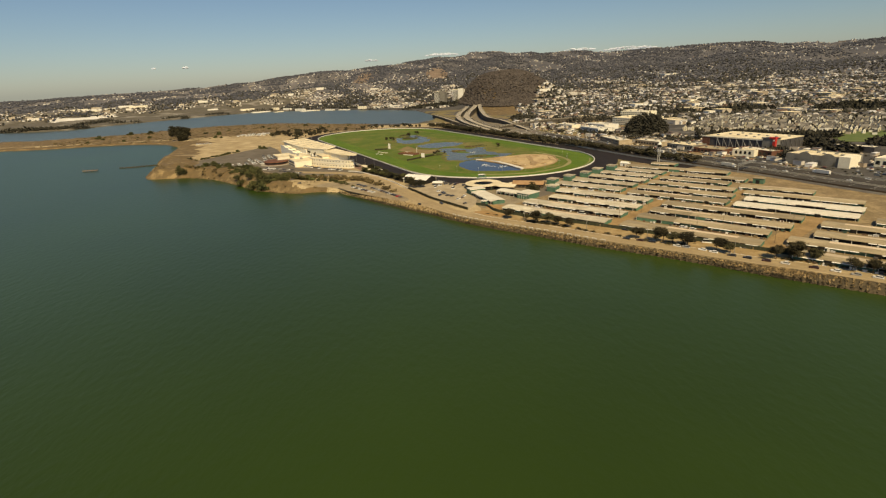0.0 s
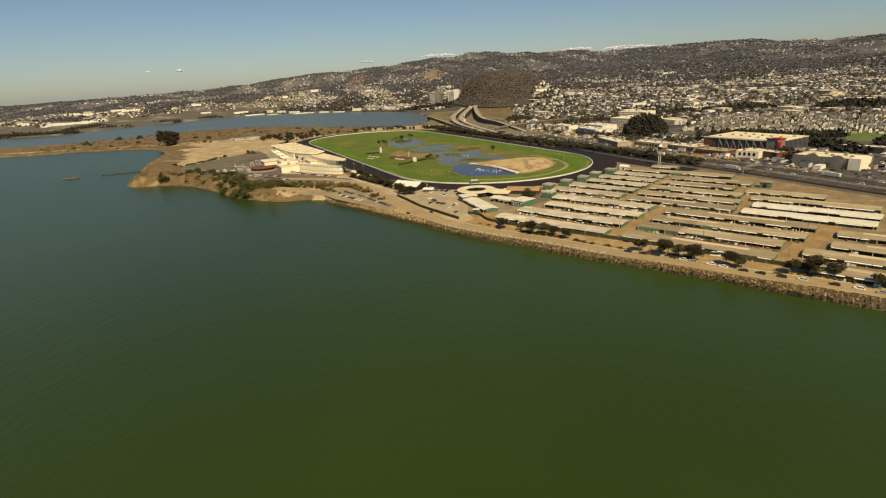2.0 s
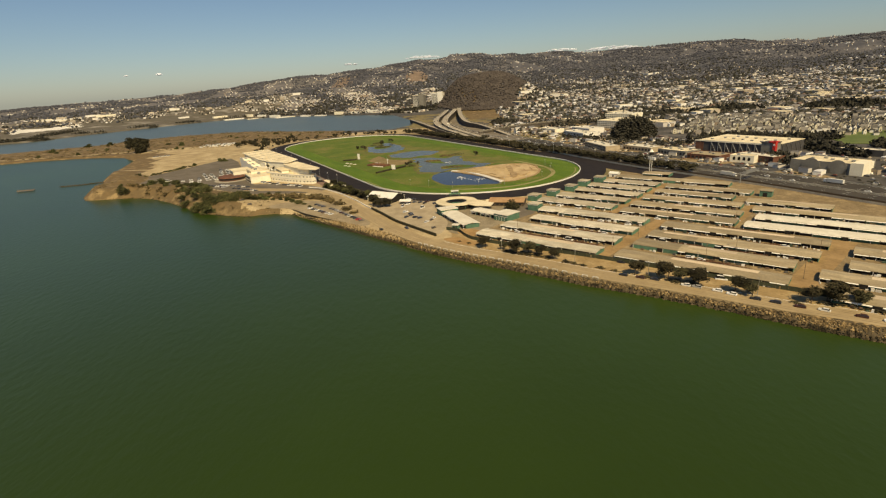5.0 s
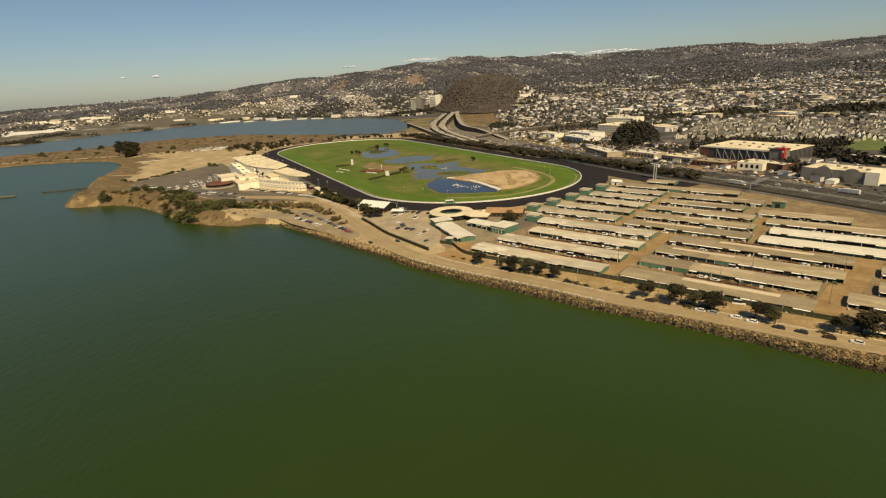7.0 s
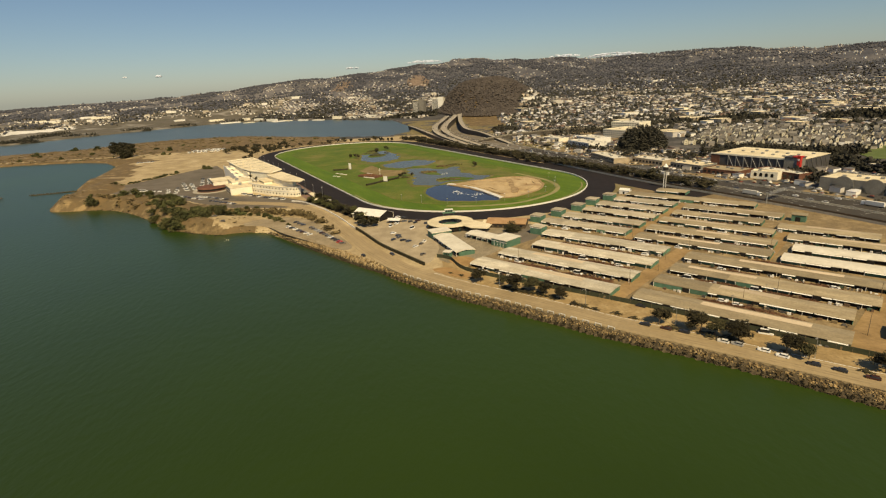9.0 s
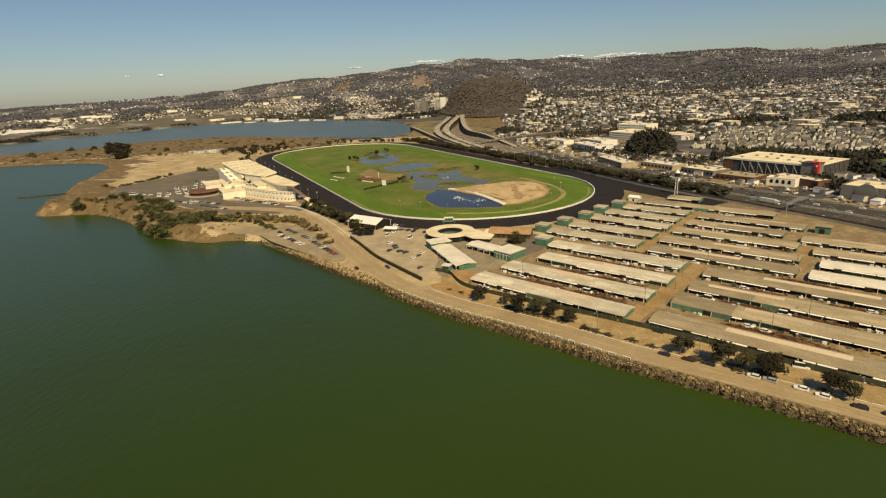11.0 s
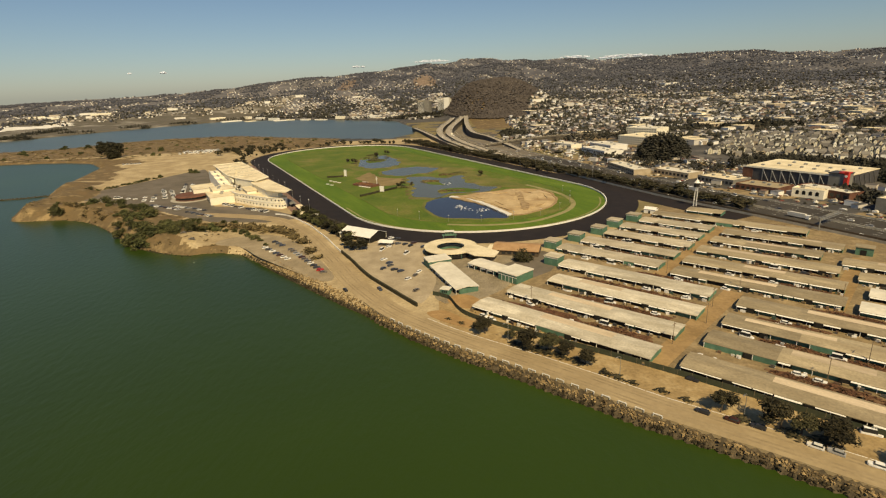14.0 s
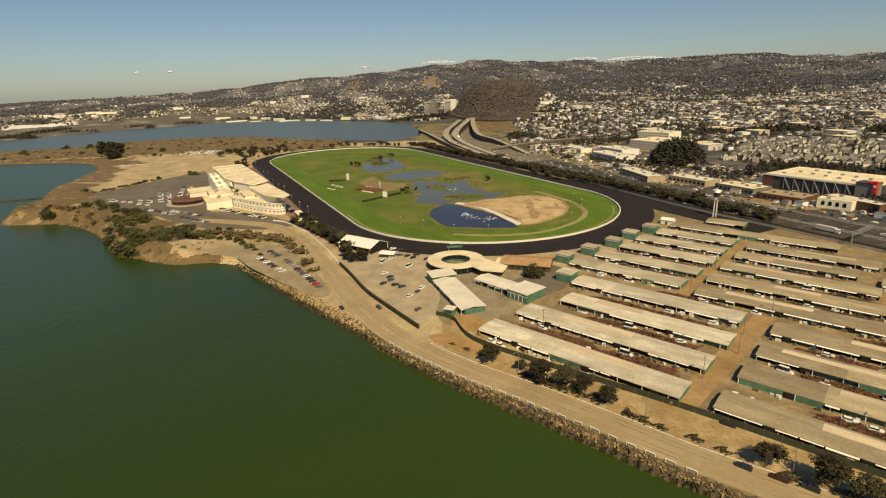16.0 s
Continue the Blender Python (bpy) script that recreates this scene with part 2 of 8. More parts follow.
DRYLAWN = material("dry_trackside_grass", (0.155, 0.125, 0.056), (0.26, 0.205, 0.105), 9, 1.2, bump=0.3, third=(0.20, 0.165, 0.075), vary=0.22)
LAWN = material("playing_field", (0.09, 0.13, 0.035), (0.14, 0.17, 0.06), 20, 2)
HOUSEWALLS = piece_colours("house_walls", [(0.78, 0.76, 0.70), (0.48, 0.42, 0.34), (0.80, 0.79, 0.75), (0.34, 0.28, 0.22), (0.62, 0.56, 0.47), (0.74, 0.71, 0.65), (0.24, 0.225, 0.21), (0.55, 0.52, 0.48), (0.40, 0.35, 0.29)])
HOUSEROOFS = piece_colours("house_roofs", [(0.116, 0.105, 0.099), (0.068, 0.066, 0.068), (0.194, 0.170, 0.154), (0.097, 0.095, 0.099), (0.155, 0.100, 0.077), (0.388, 0.370, 0.352), (0.107, 0.105, 0.110), (0.252, 0.235, 0.220), (0.601, 0.600, 0.616), (0.136, 0.135, 0.143)])
CARPAINT = piece_colours("car_paint", [(0.03, 0.03, 0.035), (0.05, 0.05, 0.055), (0.32, 0.32, 0.32), (0.06, 0.025, 0.02), (0.10, 0.10, 0.11), (0.66, 0.65, 0.62), (0.15, 0.13, 0.11), (0.05, 0.06, 0.09)], 0.3, by_island=False)
CARRED = material("red_car_paint", (0.40, 0.02, 0.02), (0.45, 0.03, 0.025), 4, 1, 0.3, bump=0)
CARWHITE = material("white_car_paint", (0.74, 0.74, 0.72), (0.80, 0.80, 0.78), 4, 1, 0.3, bump=0)

# ---- tools for shapes ----


class Shape:
    """Loose faces that become one mesh."""

    def __init__(self):
        self.v, self.f, self.k = [], [], []

    def add(self, verts, faces, k=0):
        n = len(self.v)
        self.v += [tuple(p) for p in verts]
        self.f += [tuple(n + i for i in face) for face in faces]
        self.k += [k] * len(faces)
        return self

    def box(self, x0, x1, y0, y1, z0, z1, k=0):
        v = [(x, y, z) for z in (z0, z1) for y in (y0, y1) for x in (x0, x1)]
        return self.add(v, [(0, 2, 3, 1), (4, 5, 7, 6), (0, 1, 5, 4), (2, 6, 7, 3), (0, 4, 6, 2), (1, 3, 7, 5)], k)

    def prism(self, ring, z0, z1, k=0, shrink=1.0):
        """An upright block over a ring of points, counter-clockwise; shrink scales its top."""
        n = len(ring)
        cx, cy = sum(p[0] for p in ring) / n, sum(p[1] for p in ring) / n
        v = [(x, y, z0) for x, y in ring] + [(cx + (x - cx) * shrink, cy + (y - cy) * shrink, z1) for x, y in ring]
        return self.add(v, [tuple(range(n))[::-1], tuple(range(n, 2 * n))] + [(i, (i + 1) % n, n + (i + 1) % n, n + i) for i in range(n)], k)

    def tube(self, a, b, r0, r1=None, n=8, k=0):
        """A round bar from a to b."""
        a, b = Vector(a), Vector(b)
        r1 = r0 if r1 is None else r1
        d = (b - a).normalized()
        s = d.cross((0, 0, 1) if abs(d.z) < 0.9 else (1, 0, 0)).normalized()
        w = d.cross(s)
        v = [p + r * (math.cos(2 * math.pi * i / n) * s + math.sin(2 * math.pi * i / n) * w) for p, r in ((a, r0), (b, r1)) for i in range(n)]
        return self.add(v, [tuple(range(n)), tuple(range(2 * n - 1, n - 1, -1))] + [(i, n + i, n + (i + 1) % n, (i + 1) % n) for i in range(n)], k)

    def gable(self, x0, x1, y0, y1, z, rise, thick=0.25, k=0):
        """A roof of two slopes with its ridge along x, a slab of that thickness."""
        ym = (y0 + y1) / 2
        v = [(x, y, h + d) for d in (0, thick) for x in (x0, x1) for y, h in ((y0, z), (ym, z + rise), (y1, z))]
        return self.add(v, [(0, 3, 4, 1), (1, 4, 5, 2), (6, 7, 10, 9), (7, 8, 11, 10), (0, 6, 9, 3), (2, 5, 11, 8), (0, 1, 7, 6), (1, 2, 8, 7), (3, 9, 10, 4), (4, 10, 11, 5)], k)

    def moved(self, m):
        self.v = [tuple(m @ Vector(p)) for p in self.v]
        return self

    def mesh(self, name, *mats, smooth=False):
        me = bpy.data.meshes.new(name)
        me.from_pydata(self.v, [], self.f)
        for mt in mats:
            me.materials.append(mt)
        if len(mats) > 1:
            me.polygons.foreach_set("material_index", self.k)
        if smooth:
            me.polygons.foreach_set("use_smooth", [True] * len(me.polygons))
        me.update()
        return me


def part(name, shape, mat, parent, label=""):
    """One mesh object under a thing, in the thing's own coordinates."""
    ob = new(name, shape if isinstance(shape, bpy.types.Mesh) else shape.mesh(name, mat))
    ob.parent = parent
    return tagged(ob, label)


def thing(name, m, label, category, group="", kind=""):
    """An Empty at a thing's base, which will parent its parts."""
    ob = new(name)
    ob.empty_display_size = 1
    ob.matrix_basis = m
    return tagged(ob, label, category, group, kind)


def solid(name, shape, mat, label, category, kind="structure", m=None, smooth=False, group=""):
    """A thing that is one mesh."""
    ob = new(name, shape.mesh(name, mat, smooth=smooth))
    if m is not None:
        ob.matrix_basis = m
    return tagged(ob, label, category, group, kind)


def spline(points, step=6.0, closed=False):
    """A smooth line through points, as an array with a point every few metres."""
    p = np.array(points, float)
    n = len(p)
    out = []
    for i in range(n if closed else n - 1):
        if closed:
            a, b, c, d = p[i - 1], p[i], p[(i + 1) % n], p[(i + 2) % n]
        else:
            a, b, c, d = p[max(i - 1, 0)], p[i], p[i + 1], p[min(i + 2, n - 1)]
        k = max(2, int(np.linalg.norm(c - b) / step))
        t = (np.arange(k) / k)[:, None]
        out.append(0.5 * (2 * b + (c - a) * t + (2 * a - 5 * b + 4 * c - d) * t**2 + (3 * b - a - 3 * c + d) * t**3))
    if not closed:
        out.append(p[-1:])
    return np.concatenate(out)


def sideways(line, closed=False):
    """Unit vectors to the left of a line's way."""
    p = line[:, :2]
    d = (np.roll(p, -1, 0) - np.roll(p, 1, 0)) if closed else np.gradient(p, axis=0)
    d = d / np.maximum(np.linalg.norm(d, axis=1, keepdims=True), 1e-9)
    return np.stack([-d[:, 1], d[:, 0]], 1)


def ribbon(line, left, right, z, thick=0.5, closed=False, shape=None):
    """A slab along a line, from left metres to its left to right metres to its left, its top at z (a number or one a point)."""
    s = shape or Shape()
    w = sideways(line, closed)
    n = len(line)
    z = np.broadcast_to(z, (n,))
    a, b = line[:, :2] + w * left, line[:, :2] + w * right
    v = []
    for i in range(n):
        v += [(*a[i], z[i]), (*b[i], z[i]), (*b[i], z[i] - thick), (*a[i], z[i] - thick)]
    f = []
    for i in range(n if closed else n - 1):
        p, q = 4 * i, 4 * ((i + 1) % n)
        f += [(p + k, p + (k + 1) % 4, q + (k + 1) % 4, q + k) for k in range(4)]
    if not closed:
        f += [(3, 2, 1, 0), (4 * n - 4, 4 * n - 3, 4 * n - 2, 4 * n - 1)]
    if left < right:
        f = [face[::-1] for face in f]
    return s.add(v, f)


def patch(ring, z, thick=0.3):
    """A flat slab over a closed line."""
    return Shape().prism([tuple(p) for p in ring[:, :2]], z - thick, z)


def heading(x, y, z, dx, dy):
    """A pose whose x axis points along (dx, dy)."""
    return pose(x, y, z, 0, 0, math.degrees(math.atan2(dy, dx)))


def smooth01(a, b, x):
    t = np.clip((x - a) / (b - a), 0, 1)
    return t * t * (3 - 2 * t)


def many(template, places, turns, sizes, name, mat):
    """Many small copies of one shape in one mesh: places (n,3), turns (n) in radians, sizes (n,3)."""
    tv, n = np.array(template.v, float), len(places)
    v = tv[None] * sizes[:, None, :]
    c, s = np.cos(turns)[:, None], np.sin(turns)[:, None]
    v = np.stack([v[..., 0] * c - v[..., 1] * s, v[..., 0] * s + v[..., 1] * c, v[..., 2]], -1) + places[:, None, :]
    k = len(tv)
    loops = np.concatenate([np.array(f) for f in template.f])
    counts = np.array([len(f) for f in template.f])
    all_loops = (loops[None] + k * np.arange(n)[:, None]).ravel()
    all_counts = np.tile(counts, n)
    me = bpy.data.meshes.new(name)
    me.vertices.add(n * k)
    me.vertices.foreach_set("co", v.ravel())
    me.loops.add(len(all_loops))
    me.loops.foreach_set("vertex_index", all_loops)
    me.polygons.add(len(all_counts))
    me.polygons.foreach_set("loop_start", np.r_[0, np.cumsum(all_counts)[:-1]])
    me.polygons.foreach_set("loop_total", all_counts)
    mats = mat if isinstance(mat, (list, tuple)) else [mat]
    for mt in mats:
        me.materials.append(mt)
    if len(mats) > 1:
        me.polygons.foreach_set("material_index", np.tile(template.k, n))
    me.update(calc_edges=True)
    me.shade_flat()
    return me


def ball(rng, rough=0.25):
    """A small uneven clump of twenty faces."""
    g = (1 + 5**0.5) / 2
    v = np.array([(-1, g, 0), (1, g, 0), (-1, -g, 0), (1, -g, 0), (0, -1, g), (0, 1, g), (0, -1, -g), (0, 1, -g), (g, 0, -1), (g, 0, 1), (-g, 0, -1), (-g, 0, 1)], float) / 1.9
    v *= 1 + rng.uniform(-rough, rough, (12, 1))
    f = [(0, 11, 5), (0, 5, 1), (0, 1, 7), (0, 7, 10), (0, 10, 11), (1, 5, 9), (5, 11, 4), (11, 10, 2), (10, 7, 6), (7, 1, 8), (3, 9, 4), (3, 4, 2), (3, 2, 6), (3, 6, 8), (3, 8, 9), (4, 9, 5), (2, 4, 11), (6, 2, 10), (8, 6, 7), (9, 8, 1)]
    return Shape().add(v, f)


def knob(rng, rough=0.3):
    """A far clump of eight faces."""
    v = np.array([(1, 0, 0), (-1, 0, 0), (0, 1, 0), (0, -1, 0), (0, 0, 1), (0, 0, -1)], float) * rng.uniform(1 - rough, 1 + rough, (6, 1))
    return Shape().add(v, [(0, 2, 4), (2, 1, 4), (1, 3, 4), (3, 0, 4), (2, 0, 5), (1, 2, 5), (3, 1, 5), (0, 3, 5)])


def tuft(rng):
    """A small rough core with leaf sprays sticking out of it on all sides."""
    core = np.array([(1, 0, 0), (-1, 0, 0), (0, 1, 0), (0, -1, 0), (0, 0, 1), (0, 0, -1)], float) * 0.62 * rng.uniform(0.7, 1.2, (6, 1))
    s = Shape().add(core, [(0, 2, 4), (2, 1, 4), (1, 3, 4), (3, 0, 4), (2, 0, 5), (1, 2, 5), (3, 1, 5), (0, 3, 5)])
    for _ in range(7):
        d = rng.normal(0, 1, 3)
        d /= np.linalg.norm(d)
        a = np.cross(d, rng.normal(0, 1, 3))
        a *= rng.uniform(0.22, 0.42) / np.linalg.norm(a)
        c, e = d * rng.uniform(0.35, 0.6), d * rng.uniform(0.95, 1.45) + rng.normal(0, 0.16, 3)
        s.add([c - a * 0.6, (c + e) / 2 - a * 1.2, e, (c + e) / 2 + a], [(0, 1, 2, 3)])
    return s


def rock(rng):
    """An angular block with uneven corners."""
    v = [(x, y, z) for z in (-1, 1) for y in (-1, 1) for x in (-1, 1)]
    v = np.array(v, float) * 0.72 * rng.uniform(0.55, 1.25, (8, 3))
    return Shape().add(v, [(0, 2, 3, 1), (4, 5, 7, 6), (0, 1, 5, 4), (2, 6, 7, 3), (0, 4, 6, 2), (1, 3, 7, 5)])

# ---- ground and water ----
CENTRE = np.array([-39.3, 2.7])
TRACK_ANGLE, STRAIGHT, RADIUS = 2.0176, 426.6, 120.4
ALONG = np.array([math.cos(TRACK_ANGLE), math.sin(TRACK_ANGLE)])
ACROSS = np.array([-ALONG[1], ALONG[0]])  # towards the grandstand
LEVEL = 4.0

# the mainland's shore, from the south round the headland, the spit and the lagoon
SHORE_BAY = [(900, -1270), (420, -835), (189, -632), (150, -600), (107, -558), (74, -536), (46, -511), (18, -485), (-6, -459), (-35, -431),
             (-65, -398), (-87, -373), (-106, -350), (-125, -329), (-142, -322), (-161, -324), (-180, -316), (-203, -303), (-219, -292),
             (-237, -271), (-256, -250), (-281, -225), (-298, -210), (-316, -198), (-338, -189), (-368, -188), (-390, -186)]
SHORE_COVE = [(-405, -164), (-413, -137), (-419, -97), (-448, -48), (-466, -6), (-483, 55), (-521, 180), (-575, 245), (-640, 275), (-700, 284), (-760, 285), (-830, 268), (-906, 268), (-1300, 330), (-1900, 400)]
SHORE_LAGOON = [(-1900, 560), (-1300, 500), (-1000, 480), (-900, 520), (-800, 552), (-740, 640), (-640, 700), (-456, 668), (-276, 546), (-152, 478), (-75, 452), (-28, 540), (-34, 743),
                (-100, 1050), (-380, 1300), (-640, 1420), (-780, 1440), (-890, 1330), (-1000, 1180), (-1100, 1040), (-1150, 940), (-1190, 850), (-1290, 840), (-1900, 1000), (-5200, 1500)]
COAST = np.array(SHORE_BAY + SHORE_COVE + SHORE_LAGOON + [(-5200, 6000), (5200, 6000), (5200, -1270)], float)


def shore_distance(x, y):
    """Metres from the shore, positive on land."""
    best = np.full(x.shape, 1e9)
    inside = np.zeros(x.shape, bool)
    for (ax, ay), (bx, by) in zip(COAST, np.roll(COAST, -1, 0)):
        dx, dy = bx - ax, by - ay
        t = np.clip(((x - ax) * dx + (y - ay) * dy) / (dx * dx + dy * dy), 0, 1)
        best = np.minimum(best, (x - ax - t * dx) ** 2 + (y - ay - t * dy) ** 2)
        if ay != by:
            inside ^= ((ay > y) != (by > y)) & (x < (y - ay) * dx / dy + ax)
    return np.where(inside, 1, -1) * np.sqrt(best)


def waves(x, y, size, seed):
    """Smooth uneven ups and downs between about -1 and 1."""
    r = np.random.RandomState(seed)
    out = 0
    for i in range(7):
        a, k = r.uniform(0, 2 * math.pi), 2 * math.pi / (size * r.uniform(0.5, 1.6))
        out = out + np.sin(k * (x * math.cos(a) + y * math.sin(a)) + r.uniform(0, 6.28))
    return out / 4


VIEW = np.array([5.0, -757.0])
RIDGE_AT = [-60, -37.6, -33.2, -30.7, -27.2, -24.5, -22.5, -19.5, -16.4, -14.2, -12.1, -9.7, -8.5, -6.6, -4.0, -3.3, -1.2, 0.0, 1.7, 2.8, 3.3, 6.2, 7.6, 9.5, 10.4, 12.8, 14.7, 17.2, 20.6, 24.4, 27.4, 29.8, 31.9, 34.0, 35.8, 36.6, 38.2, 42, 60]
RIDGE_UP = [75, 79, 88, 95, 99, 103, 116, 128, 148, 170, 181, 180, 190, 201, 212, 222, 237, 250, 242, 251, 274, 266, 251, 249, 235, 240, 238, 219, 227, 235, 231, 235, 213, 208, 194, 206, 203, 207, 221]


def hills(x, y):
    """The rise of the land behind the flats."""
    dx, dy = x - VIEW[0], y - VIEW[1]
    r, a = np.hypot(dx, dy), np.degrees(np.arctan2(dx, dy))
    top = np.interp(a, RIDGE_AT, RIDGE_UP)
    late = 1200 * smooth01(-20, -29, a)  # the flats beyond the lagoon
    up = 22 * smooth01(1100 + late, 2300 + 0.6 * late, r) + (top - 26) * smooth01(1950, 4250, r) ** 1.15
    up = up * (1 + 0.17 * (waves(x, y, 620, 5) - 0.8) * smooth01(2000, 2800, r) * (1 - smooth01(3700, 4200, r)))
    up = up + 5 * waves(x, y, 300, 8) * smooth01(3600, 4200, r)
    up = np.where(r > 4300, up - (r - 4300) * 0.25, up)
    return up


def on_knoll(x, y):
    """Where the round hill is wooded: houses climb its eastern foot."""
    return (knoll(x, y) - shoulder(x, y) > 6 + 46 * smooth01(10, 110, (x - 197) * 0.985 + (y - 1080) * 0.17)) | (shoulder(x, y) > 14)


def shoulder(x, y):
    """The lower wooded back of the round hill."""
    return 58 * np.exp(-(((x - 305) / 105) ** 2) - ((y - 1340) / 170) ** 2)


def knoll(x, y):
    """The round wooded hill behind the freeway's split."""
    p, q = (x - 197) * 0.985 + (y - 1080) * 0.17, -(x - 197) * 0.17 + (y - 1080) * 0.985
    long = np.where(p > 0, (np.abs(p) / 190) ** 3.0, (np.abs(p) / 112) ** 4.0)
    return shoulder(x, y) + 93 * np.exp(-long - (q / 200) ** 2)


ROAD_WAY = [(620, -1003), (418, -820), (202, -623), (157, -587), (115, -553), (89, -533), (68, -514), (47, -496), (26, -479), (8, -462), (-8, -444), (-22, -422), (-35, -398), (-49, -366), (-62, -338), (-77, -306), (-95, -275), (-114, -249), (-132, -234), (-160, -222), (-200, -208)]


def road_distance(x, y):
    """Metres from the middle of the shore road."""
    best = np.full(x.shape, 1e9)
    for (ax, ay), (bx, by) in zip(ROAD_WAY, ROAD_WAY[1:]):
        dx, dy = bx - ax, by - ay
        t = np.clip(((x - ax) * dx + (y - ay) * dy) / (dx * dx + dy * dy), 0, 1)
        best = np.minimum(best, (x - ax - t * dx) ** 2 + (y - ay - t * dy) ** 2)
    return np.sqrt(best)


def height(x, y):
    x, y = np.asarray(x, float), np.asarray(y, float)
    d = shore_distance(x, y)
    rocky = smooth01(-175, -150, x) * smooth01(-240, -300, y)
    d = d - 3.6 * rocky
    land = LEVEL * smooth01(-0.5, 6.0 - 2.0 * rocky, d) - 4 * smooth01(1.5, -14, d)
    bank = -6 + (LEVEL + 6) * smooth01(10.0, 6.8, road_distance(x, y))
    land = np.where(rocky > 0.5, np.maximum(land, bank), land)
    spit = smooth01(-520, -600, x) * smooth01(900, 700, y)
    land = land - 1.8 * spit * smooth01(0, 10, d)
    bluff = smooth01(-150, -185, x) * smooth01(40, -40, y)
    land = land + bluff * 7.0 * smooth01(2, 13, d) * (1 - smooth01(30, 52, d)) * (0.8 + 0.35 * waves(x, y, 50, 3))
    return land + np.where(d > 0, hills(x, y) * smooth01(0, 420, d) + knoll(x, y) * smooth01(0, 130, d), 0)


def lines(*runs):
    out = [np.arange(a, b, s) for a, b, s in runs]
    return np.unique(np.concatenate(out + [[runs[-1][1]]]))


gx = lines((-4900, -1740, 60), (-1740, -1300, 20), (-1300, -520, 12), (-520, -200, 5), (-200, 240, 2.5), (240, 420, 5), (420, 900, 12), (900, 4900, 60))
gy = lines((-1270, -720, 25), (-720, -660, 4), (-660, -300, 2.5), (-300, 420, 5), (420, 1500, 12), (1500, 4200, 50))
X, Y = np.meshgrid(gx, gy)
Z = height(X, Y)
nx, ny = len(gx), len(gy)


def on_ground(x, y):
    """Height of the ground's own faces, between its grid points."""
    i = np.clip(np.searchsorted(gx, x) - 1, 0, len(gx) - 2)
    j = np.clip(np.searchsorted(gy, y) - 1, 0, len(gy) - 2)
    a, b = (x - gx[i]) / (gx[i + 1] - gx[i]), (y - gy[j]) / (gy[j + 1] - gy[j])
    return (Z[j, i] * (1 - a) + Z[j, i + 1] * a) * (1 - b) + (Z[j + 1, i] * (1 - a) + Z[j + 1, i + 1] * a) * b


ids = np.arange(nx * ny).reshape(ny, nx)
quads = np.stack([ids[:-1, :-1], ids[:-1, 1:], ids[1:, 1:], ids[1:, :-1]], -1).reshape(-1, 4)
ground_mesh = bpy.data.meshes.new("ground")
ground_mesh.vertices.add(nx * ny)
ground_mesh.vertices.foreach_set("co", np.stack([X, Y, Z], -1).ravel())
ground_mesh.loops.add(quads.size)
ground_mesh.loops.foreach_set("vertex_index", quads.ravel())
ground_mesh.polygons.add(len(quads))
ground_mesh.polygons.foreach_set("loop_start", np.arange(len(quads)) * 4)
ground_mesh.polygons.foreach_set("loop_total", np.full(len(quads), 4))
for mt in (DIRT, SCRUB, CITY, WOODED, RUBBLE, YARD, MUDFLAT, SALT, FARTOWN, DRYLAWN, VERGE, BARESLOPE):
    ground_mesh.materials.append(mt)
mx, my = (X[:-1, :-1] + X[1:, 1:]).ravel() / 2, (Y[:-1, :-1] + Y[1:, 1:]).ravel() / 2
md = shore_distance(mx, my)
zone = np.zeros(len(quads), int)
zone[(mx < -178 + 9 * waves(mx, my, 26, 71)) & (my < 10) & (md < 50 + 14 * waves(mx, my, 60, 72))] = 1
zone[(mx < -135) & (my < -250) & (md < 9 + 4 * waves(mx, my, 18, 75))] = 1
zone[(mx < -300) & (my > 20) & (md < 46 + 20 * waves(mx, my, 70, 73))] = 1
zone[(mx < -180) & (my > 330)] = 1
EAST_EDGE = [(-1270, 790), (-460, 360), (-330, 303), (-150, 224), (0, 172), (250, 100), (600, 60), (900, -30)]
zone[(mx > np.interp(my, [p[0] for p in EAST_EDGE], [p[1] for p in EAST_EDGE])) | (my > 880)] = 2
zone[(my > 700) & (mx < -150)] = 2
mr = np.hypot(mx - VIEW[0], my - VIEW[1])
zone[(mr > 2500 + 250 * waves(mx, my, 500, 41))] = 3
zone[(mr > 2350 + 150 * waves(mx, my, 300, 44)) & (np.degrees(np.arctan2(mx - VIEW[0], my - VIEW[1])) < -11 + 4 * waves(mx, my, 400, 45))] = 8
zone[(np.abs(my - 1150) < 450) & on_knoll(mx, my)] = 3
zone[((mx + 12) / 62) ** 2 + ((my - 2520) / 230) ** 2 + 0.5 * waves(mx, my, 70, 61) < 1] = 11
zone[((mx + 480) / 55) ** 2 + ((my - 2560) / 190) ** 2 + 0.5 * waves(mx, my, 70, 62) < 1] = 11
zone[(mx > 118) & (mx < 210) & (my > 560) & (my < 1000)] = 1
zone[(mx > -185) & (mx < 120) & (my > 425) & (my < 880) & (zone < 2)] = 2
yu, yn = (mx - 31) * 0.737 - (my + 447) * 0.676, (mx - 31) * 0.676 + (my + 447) * 0.737
zone[(yu > -4) & (yu < 300) & (yn > 1.5) & (yn < 300 - 0.3 * np.maximum(yu - 60, 0)) & (zone == 0)] = 5
zone[(zone == 0) & (mx > 150) & (my < -150) & (yn > 150)] = 9
zone[(zone == 0) & (mx > 14) & (my < -430) & (yn < 1.5)] = 10
zone[(zone == 2) & (mx > -60) & (mx < 240) & (my > 60) & (my < 880) & (waves(mx, my, 80, 74) > -0.3)] = 9
